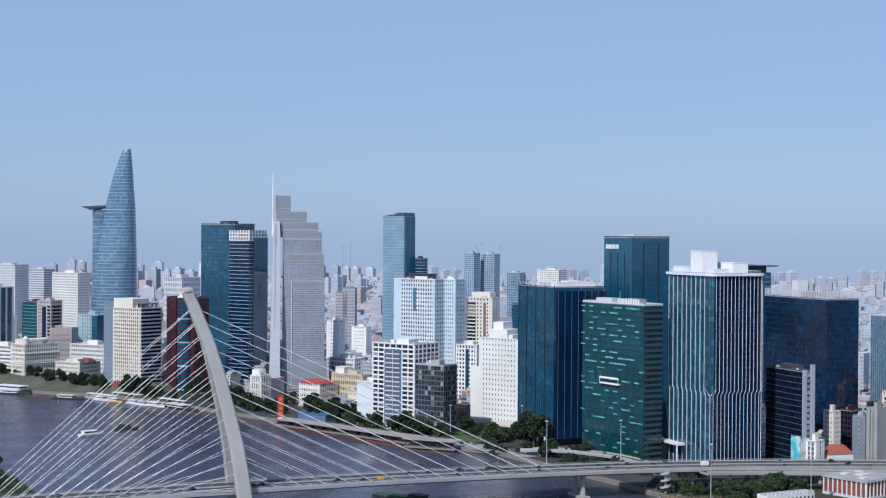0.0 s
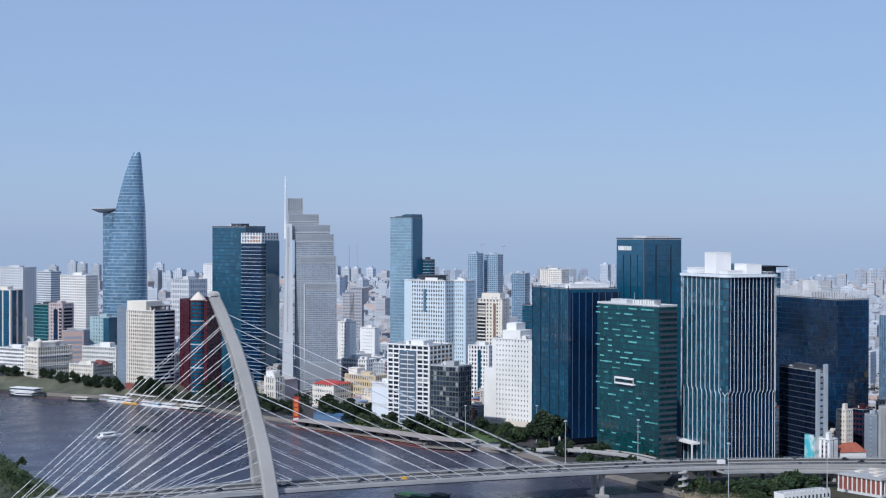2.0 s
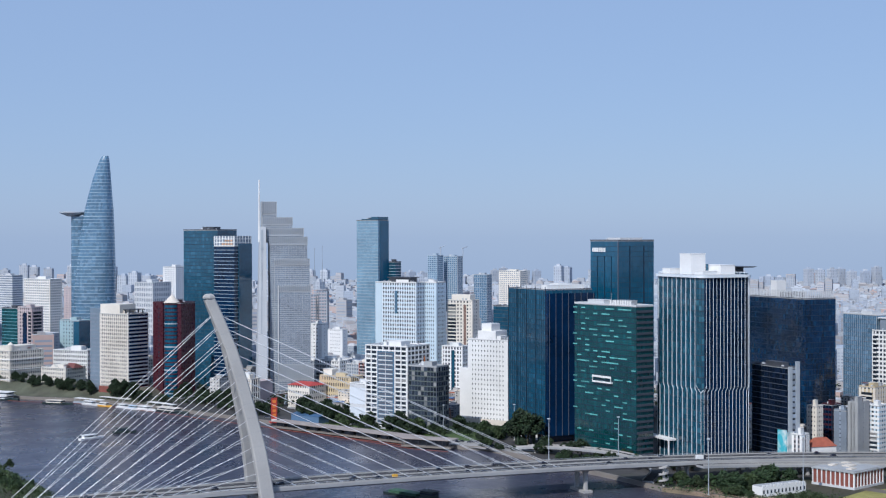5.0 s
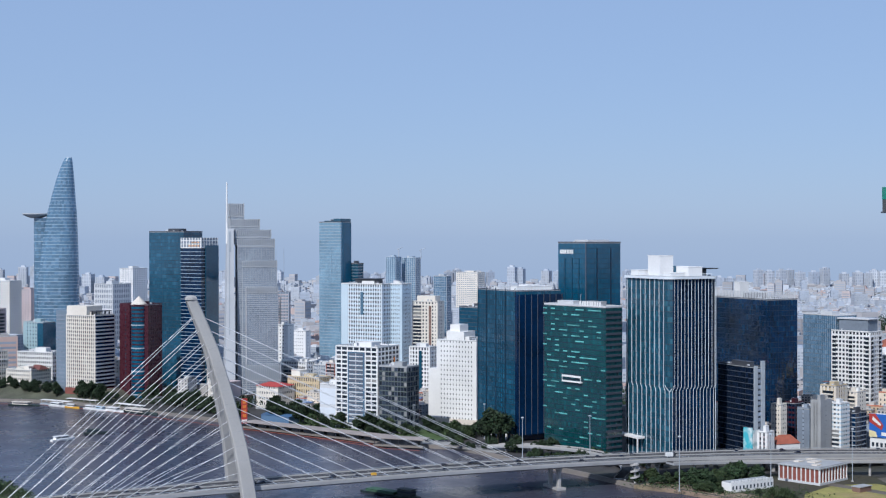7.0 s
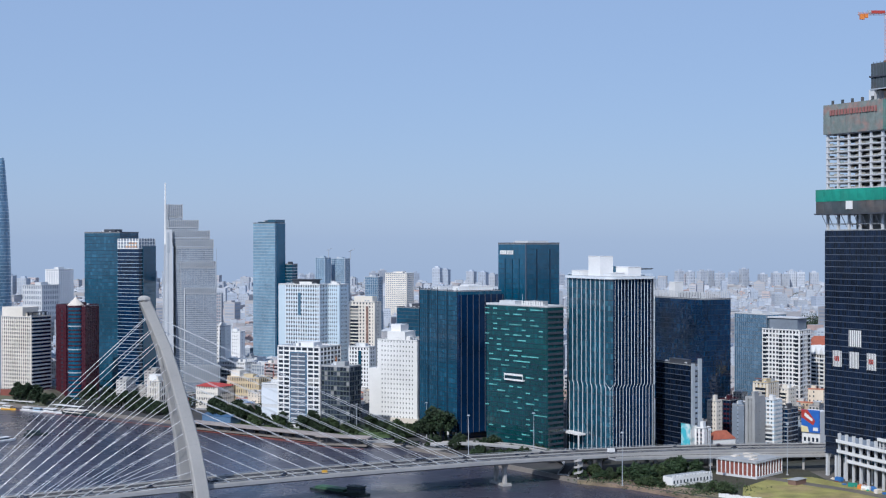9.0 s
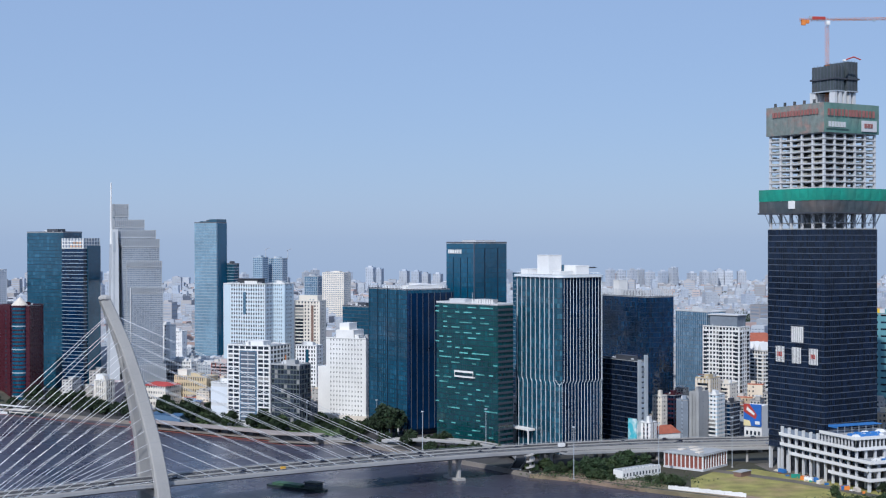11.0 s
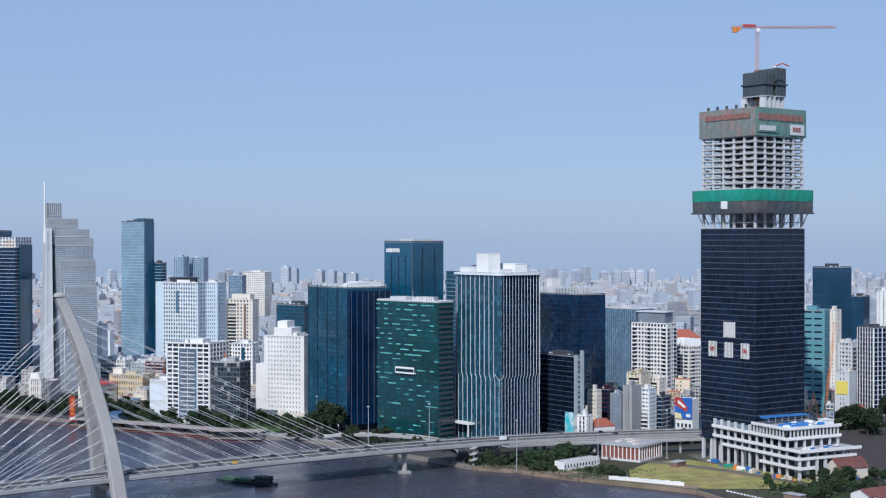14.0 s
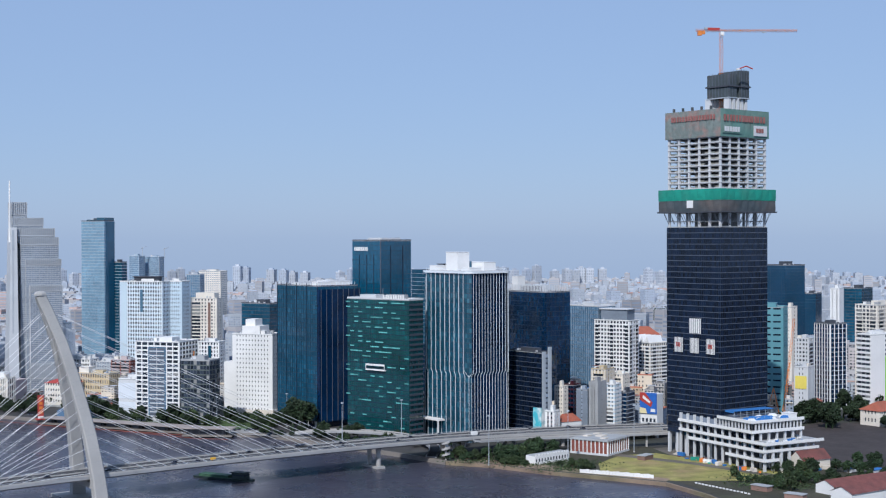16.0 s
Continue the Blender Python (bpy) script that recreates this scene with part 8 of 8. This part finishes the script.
# ---- the far city, past counting ----
def far_city(name, label, y0, y1, cell, seed, tall, lo, hi, wall, rot, glazing, xmin=-9000.0):
    rng = random.Random(seed)
    g, wn_, rf = Geo(), Geo(), Geo()
    y = y0
    ca, sa = math.cos(radians(rot)), math.sin(radians(rot))
    while y < y1:
        half = 0.47 * y + 200
        x = -half + rng.uniform(0, cell)
        while x < half * 1.12:
            cx, cy = x + rng.uniform(-0.25, 0.25) * cell, y + rng.uniform(-0.25, 0.25) * cell
            if cx > xmin and clear(cx, cy, 0.6 * cell) and rng.random() < 0.9 and not any(a < cx < c and b < cy < d for a, b, c, d in zones):
                t = rng.random()
                dens = 0.5 + noise.noise((cx * 0.0013, cy * 0.0013, seed))
                big = t < tall * max(0.1, dens * 2)
                h = rng.uniform(lo, hi) if big else rng.uniform(7, 17) * (1 if rng.random() < 0.8 else 1.6)
                w, d = (rng.uniform(0.45, 0.8) * cell, rng.uniform(0.45, 0.8) * cell) if not big else (rng.uniform(16, 30), rng.uniform(14, 26))
                def at(u, v, z):
                    return (cx + u * ca - v * sa, cy + u * sa + v * ca, z)
                c = [(-w / 2, -d / 2), (w / 2, -d / 2), (w / 2, d / 2), (-w / 2, d / 2)]
                g.add([at(u, v, 2) for u, v in c] + [at(u, v, h) for u, v in c], [(4, 5, 6, 7), (0, 1, 5, 4), (1, 2, 6, 5), (2, 3, 7, 6), (3, 0, 4, 7)])
                if not big and rng.random() < 0.1:      # a hipped roof
                    rf.add([at(u * 1.06, v * 1.06, h + 0.1) for u, v in c] + [at(-w * 0.2, 0, h + 3.4), at(w * 0.2, 0, h + 3.4)], [(0, 1, 5, 4), (1, 2, 5), (2, 3, 4, 5), (3, 0, 4)])
                else:
                    rf.add([at(u * 0.94, v * 0.94, h + 0.1) for u, v in c], [(0, 1, 2, 3)])
                if rng.random() < 0.5:
                    q = rng.uniform(0.2, 0.35)
                    c2 = [(-w * q, -d * q), (w * 0.1, -d * q), (w * 0.1, d * q), (-w * q, d * q)]
                    g.add([at(u, v, h) for u, v in c2] + [at(u, v, h + 3) for u, v in c2], [(4, 5, 6, 7), (0, 1, 5, 4), (1, 2, 6, 5), (2, 3, 7, 6), (3, 0, 4, 7)])
                fh = 3.6 if cell < 30 else 5.5
                for f in range(int((h - 3) / fh) if big or (cell < 24 and cy < 2000) else 0):
                    z = 3.6 + f * fh
                    for (u0, v0), (u1, v1) in ((c[0], c[1]), (c[3], c[0]), (c[1], c[2])):
                        nx_, ny_ = (v1 - v0), -(u1 - u0)
                        L = math.hypot(nx_, ny_)
                        nx_, ny_ = nx_ / L * 0.08, ny_ / L * 0.08
                        parts_ = max(1, int(L / 4)) if cell < 30 else 1
                        for i in range(parts_):
                            a, b = (i + 0.18) / parts_, (i + 0.82) / parts_
                            if cell >= 30:
                                a, b = 0.08, 0.92
                            wn_.quad(at(u0 + (u1 - u0) * a + nx_, v0 + (v1 - v0) * a + ny_, z), at(u0 + (u1 - u0) * b + nx_, v0 + (v1 - v0) * b + ny_, z),
                                     at(u0 + (u1 - u0) * b + nx_, v0 + (v1 - v0) * b + ny_, z + fh * 0.45), at(u0 + (u1 - u0) * a + nx_, v0 + (v1 - v0) * a + ny_, z + fh * 0.45))
            x += cell
        y += cell
    put(name, g, wall, label=label, kind="stuff")["category"] = "buildings"
    put("far_roofs", rf, FAR_ROOF, label="flat and hipped roofs of distant houses", kind="stuff")["category"] = "roofs"
    put("window_strips", wn_, glazing, label="rows of windows on distant buildings", kind="stuff")["category"] = "windows"


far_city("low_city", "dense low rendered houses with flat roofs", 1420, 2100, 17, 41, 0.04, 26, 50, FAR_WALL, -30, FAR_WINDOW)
far_city("low_city", "close-set low houses behind the towers", 1200, 1425, 19, 47, 0.06, 24, 42, FAR_WARM, -32, WINDOW, -60)
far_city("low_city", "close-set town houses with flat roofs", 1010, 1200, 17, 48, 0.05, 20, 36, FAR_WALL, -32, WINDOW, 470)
far_city("low_city", "dense low warm-coloured houses", 1440, 2300, 30, 45, 0.05, 30, 60, FAR_WARM, 24, FAR_WINDOW)
far_city("distant_city", "distant apartment blocks and houses, haze in their pale colour", 2100, 3300, 17, 42, 0.02, 24, 50, DIST_WALL, 10, DIST_WINDOW)
far_city("distant_city", "distant houses towards the horizon, haze in their pale colour", 3320, 4740, 27, 46, 0.03, 24, 46, DIST_WALL, -8, DIST_WINDOW)
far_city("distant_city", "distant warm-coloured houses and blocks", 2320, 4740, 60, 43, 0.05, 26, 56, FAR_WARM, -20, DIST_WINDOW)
def estates(seed):
    """Clusters of tall slim apartment blocks on the skyline."""
    rng = random.Random(seed)
    g, wn_ = Geo(), Geo()
    for cx, cy, n, step, h0 in ((910, 4300, 7, 33, 78), (1068, 4300, 3, 38, 76), (1196, 4320, 4, 27, 76), (1345, 4050, 3, 36, 72), (1520, 4300, 6, 36, 60), (1380, 3500, 4, 34, 46), (-1500, 4200, 8, 44, 88), (-1150, 3600, 6, 40, 84), (-800, 4400, 6, 38, 76),
                                (-1250, 2700, 5, 46, 96), (-420, 4300, 5, 36, 74), (-330, 3900, 3, 30, 66), (-90, 4450, 5, 36, 76), (60, 4300, 2, 30, 84), (205, 4300, 4, 34, 72), (395, 4200, 3, 30, 76), (560, 4400, 4, 40, 70), (690, 4100, 3, 34, 60), (-620, 3300, 4, 38, 72),
                                (1720, 3900, 6, 36, 54), (2000, 4500, 8, 40, 58)):
        w0, d0, a = rng.uniform(20, 27), rng.uniform(18, 24), radians(rng.uniform(-40, 40))
        for k in range(n):
            x, y, h = cx + (k - (n - 1) / 2) * step + rng.uniform(-5, 5), cy + rng.uniform(-60, 60), (h0 - 9) * rng.uniform(0.84, 1.05)
            ca, sa = math.cos(a), math.sin(a)
            at = lambda u, v, z: (x + u * ca - v * sa, y + u * sa + v * ca, z)
            c = [(-w0 / 2, -d0 / 2), (w0 / 2, -d0 / 2), (w0 / 2, d0 / 2), (-w0 / 2, d0 / 2)]
            for q, za, zb in ((1.0, 2, h), (0.45, h, h + 5)):
                g.add([at(u * q, v * q, za) for u, v in c] + [at(u * q, v * q, zb) for u, v in c], [(4, 5, 6, 7), (0, 1, 5, 4), (1, 2, 6, 5), (2, 3, 7, 6), (3, 0, 4, 7)])
            for (u0, v0), (u1, v1) in ((c[0], c[1]), (c[3], c[0]), (c[1], c[2])):
                nx_, ny_ = (v1 - v0), -(u1 - u0)
                L = math.hypot(nx_, ny_)
                for i in range(4):      # recessed window shafts between the piers
                    b0, b1 = (i + 0.25) / 4, (i + 0.75) / 4
                    p = [(u0 + (u1 - u0) * b + nx_ / L * 0.2, v0 + (v1 - v0) * b + ny_ / L * 0.2) for b in (b0, b1)]
                    for f in range(int(h / 9)):
                        wn_.quad(at(*p[0], 5 + 9 * f), at(*p[1], 5 + 9 * f), at(*p[1], 11.5 + 9 * f), at(*p[0], 11.5 + 9 * f))
    put("skyline_estates", g, DIST_WALL, label="clusters of skyline apartment towers, haze in their pale colour", kind="stuff")["category"] = "buildings"
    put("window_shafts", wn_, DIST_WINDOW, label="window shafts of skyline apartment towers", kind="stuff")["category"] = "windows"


estates(61)
woods = Geo()
rng = random.Random(9)
for _ in range(2500):
    y = 1250 + 2600 * rng.random() ** 1.5
    x = rng.uniform(-0.47 * y - 100, 0.5 * y + 150)
    if not clear(x, y, 8) or (x < -380 and y < bank_y(x) + 100):
        continue
    r = rng.uniform(4, 10)
    for _ in range(40):
        v = Vector((x + rng.gauss(0, r * 0.5), y + rng.gauss(0, r * 0.5), 5 + r * rng.uniform(0.2, 1.3)))
        e1 = Vector((rng.gauss(0, 1), rng.gauss(0, 1), rng.gauss(0, 0.5))).normalized() * rng.uniform(0.8, 1.8)
        e2 = Vector((rng.gauss(0, 1), rng.gauss(0, 1), rng.gauss(0, 1))).normalized() * rng.uniform(0.6, 1.4)
        woods.quad(v - e1, v - e2, v + e1, v + e2)
for _ in range(420):      # wooded park beyond the right-hand blocks
    x, y, r = 690 + rng.gauss(0, 50), 2290 + rng.gauss(0, 50), rng.uniform(9, 16)
    for _ in range(40):
        v = Vector((x + rng.gauss(0, r * 0.5), y + rng.gauss(0, r * 0.5), 3 + r * rng.uniform(0.0, 2.1)))
        e1 = Vector((rng.gauss(0, 1), rng.gauss(0, 1), rng.gauss(0, 0.5))).normalized() * rng.uniform(0.8, 1.7)
        e2 = Vector((rng.gauss(0, 1), rng.gauss(0, 1), rng.gauss(0, 1))).normalized() * rng.uniform(0.7, 1.5)
        woods.quad(v - e1, v - e2, v + e1, v + e2)
put("city_trees", woods, LEAF, label="dark green trees among distant houses", kind="stuff")["category"] = "trees"
for x, h in ((-343, 150), (-332, 153)):
    an = root("antenna_mast", "thin lattice antenna mast on a city roof", "mast", x, 1900, 0, 0, group="antenna masts")
    volume(an, -8, -9, 16, 18, 2, 84 + (h - 150) * 2, 20, 4, 5, GLASS_GREY, (1.8, 0.2, PINK), (1.2, 0.3, STEEL_GREY), joined=True)
    put("mast", Geo().tube((0, 0, 83), (0, 0, h), 0.55, 4, 0.25), STEEL_GREY, an)
for x, y, z in ((-205, 2510, 132), (-165, 2530, 130)):
    tc_ = root("tower_crane", "small distant tower crane on a roof", "crane", x, y, z, 30, group="distant cranes")
    put("mast", Geo().tube((0, 0, -2), (0, 0, 16), 0.8, 4), STEEL_GREY, tc_)
    put("jib", Geo().tube((-4, 0, 13), (9, 0, 18), 0.5, 4), STEEL_GREY, tc_)
exc = root("piling_rig", "tall orange piling rig beside the site", "crane", 373, 1010, 2.5, 0)
put("body", Geo().box(-3, 3, -2, 2, 1, 4).box(-3.4, 3.4, -2.4, -1.4, 0, 1.2).box(-3.4, 3.4, 1.4, 2.4, 0, 1.2), ORANGE, exc)
lattice(exc, "boom", (0, 0, 3), (10, 0, 90), 1.6, 30, ORANGE)
put("stay", Geo().tube((-2, 0, 4), (6, 0, 52), 0.25, 5), ORANGE, exc)
put("short_boom", Geo().tube((-3, 0, 4), (-9, 0, 30), 0.6, 4, 0.4).tube((-9, 0, 30), (-13, 0, 16), 0.45, 4, 0.35), ORANGE, exc)

# ---- red floating boom along the city bank ----
pts_ = []
for (ax, ay), (bx, by) in zip(BANK[2:10], BANK[3:11]):
    u = Vector((bx - ax, by - ay, 0)).normalized()
    for t_ in (0.0, 0.5):
        pts_.append(Vector((ax + (bx - ax) * t_, ay + (by - ay) * t_, 0.15)) + Vector((u.y, -u.x, 0)) * (17 if ax < -300 else 15))
boom_f = root("floating_boom", "long red floating boom on the river", "boom", 0, 0)
for a, b in zip(pts_[:-1], pts_[1:]):
    put("float_section", Geo().tube(a, b, 0.26, 6), BRICK, boom_f)

# ---- site clutter round the podium ----
rng = random.Random(88)
SITE = [BLUE_SHEET, WHITE, RUST_ROOF, SAND, STEEL_GREY, ORANGE, NET_GREEN]
CONT = (("site_container", "corrugated steel site container on the ground", "container"), ("material_stack", "stack of boards and pipes on the ground", "building materials"))
for k in range(30):
    u, v = rng.uniform(-9, -3), rng.uniform(-16, 82)
    if k > 21:
        u, v = rng.uniform(0, 50), rng.uniform(-26, -18)
    ca, sa = math.cos(radians(18)), math.sin(radians(18))
    nm, lb, ct = CONT[k % 2]
    c_ = root(nm, lb, ct, 245.5 + u * ca - v * sa, 782.9 + u * sa + v * ca, 2.56, rng.uniform(0, 180), group="site clutter")
    w, d, h = (6, 2.4, 2.5) if k % 2 == 0 else (rng.uniform(2, 4), rng.uniform(1, 2), rng.uniform(0.6, 1.4))
    m_ = rng.choice(SITE)
    put("body", Geo().box(-w / 2, w / 2, -d / 2, d / 2, 0.15, h), m_, c_)
    g = Geo()
    for q in range(int(w / 0.8)):
        g.box(-w / 2 + 0.3 + 0.8 * q, -w / 2 + 0.55 + 0.8 * q, -d / 2 - 0.06, d / 2 + 0.06, 0.0, h + 0.03)
    put("rib", g, m_, c_, kind="stuff")
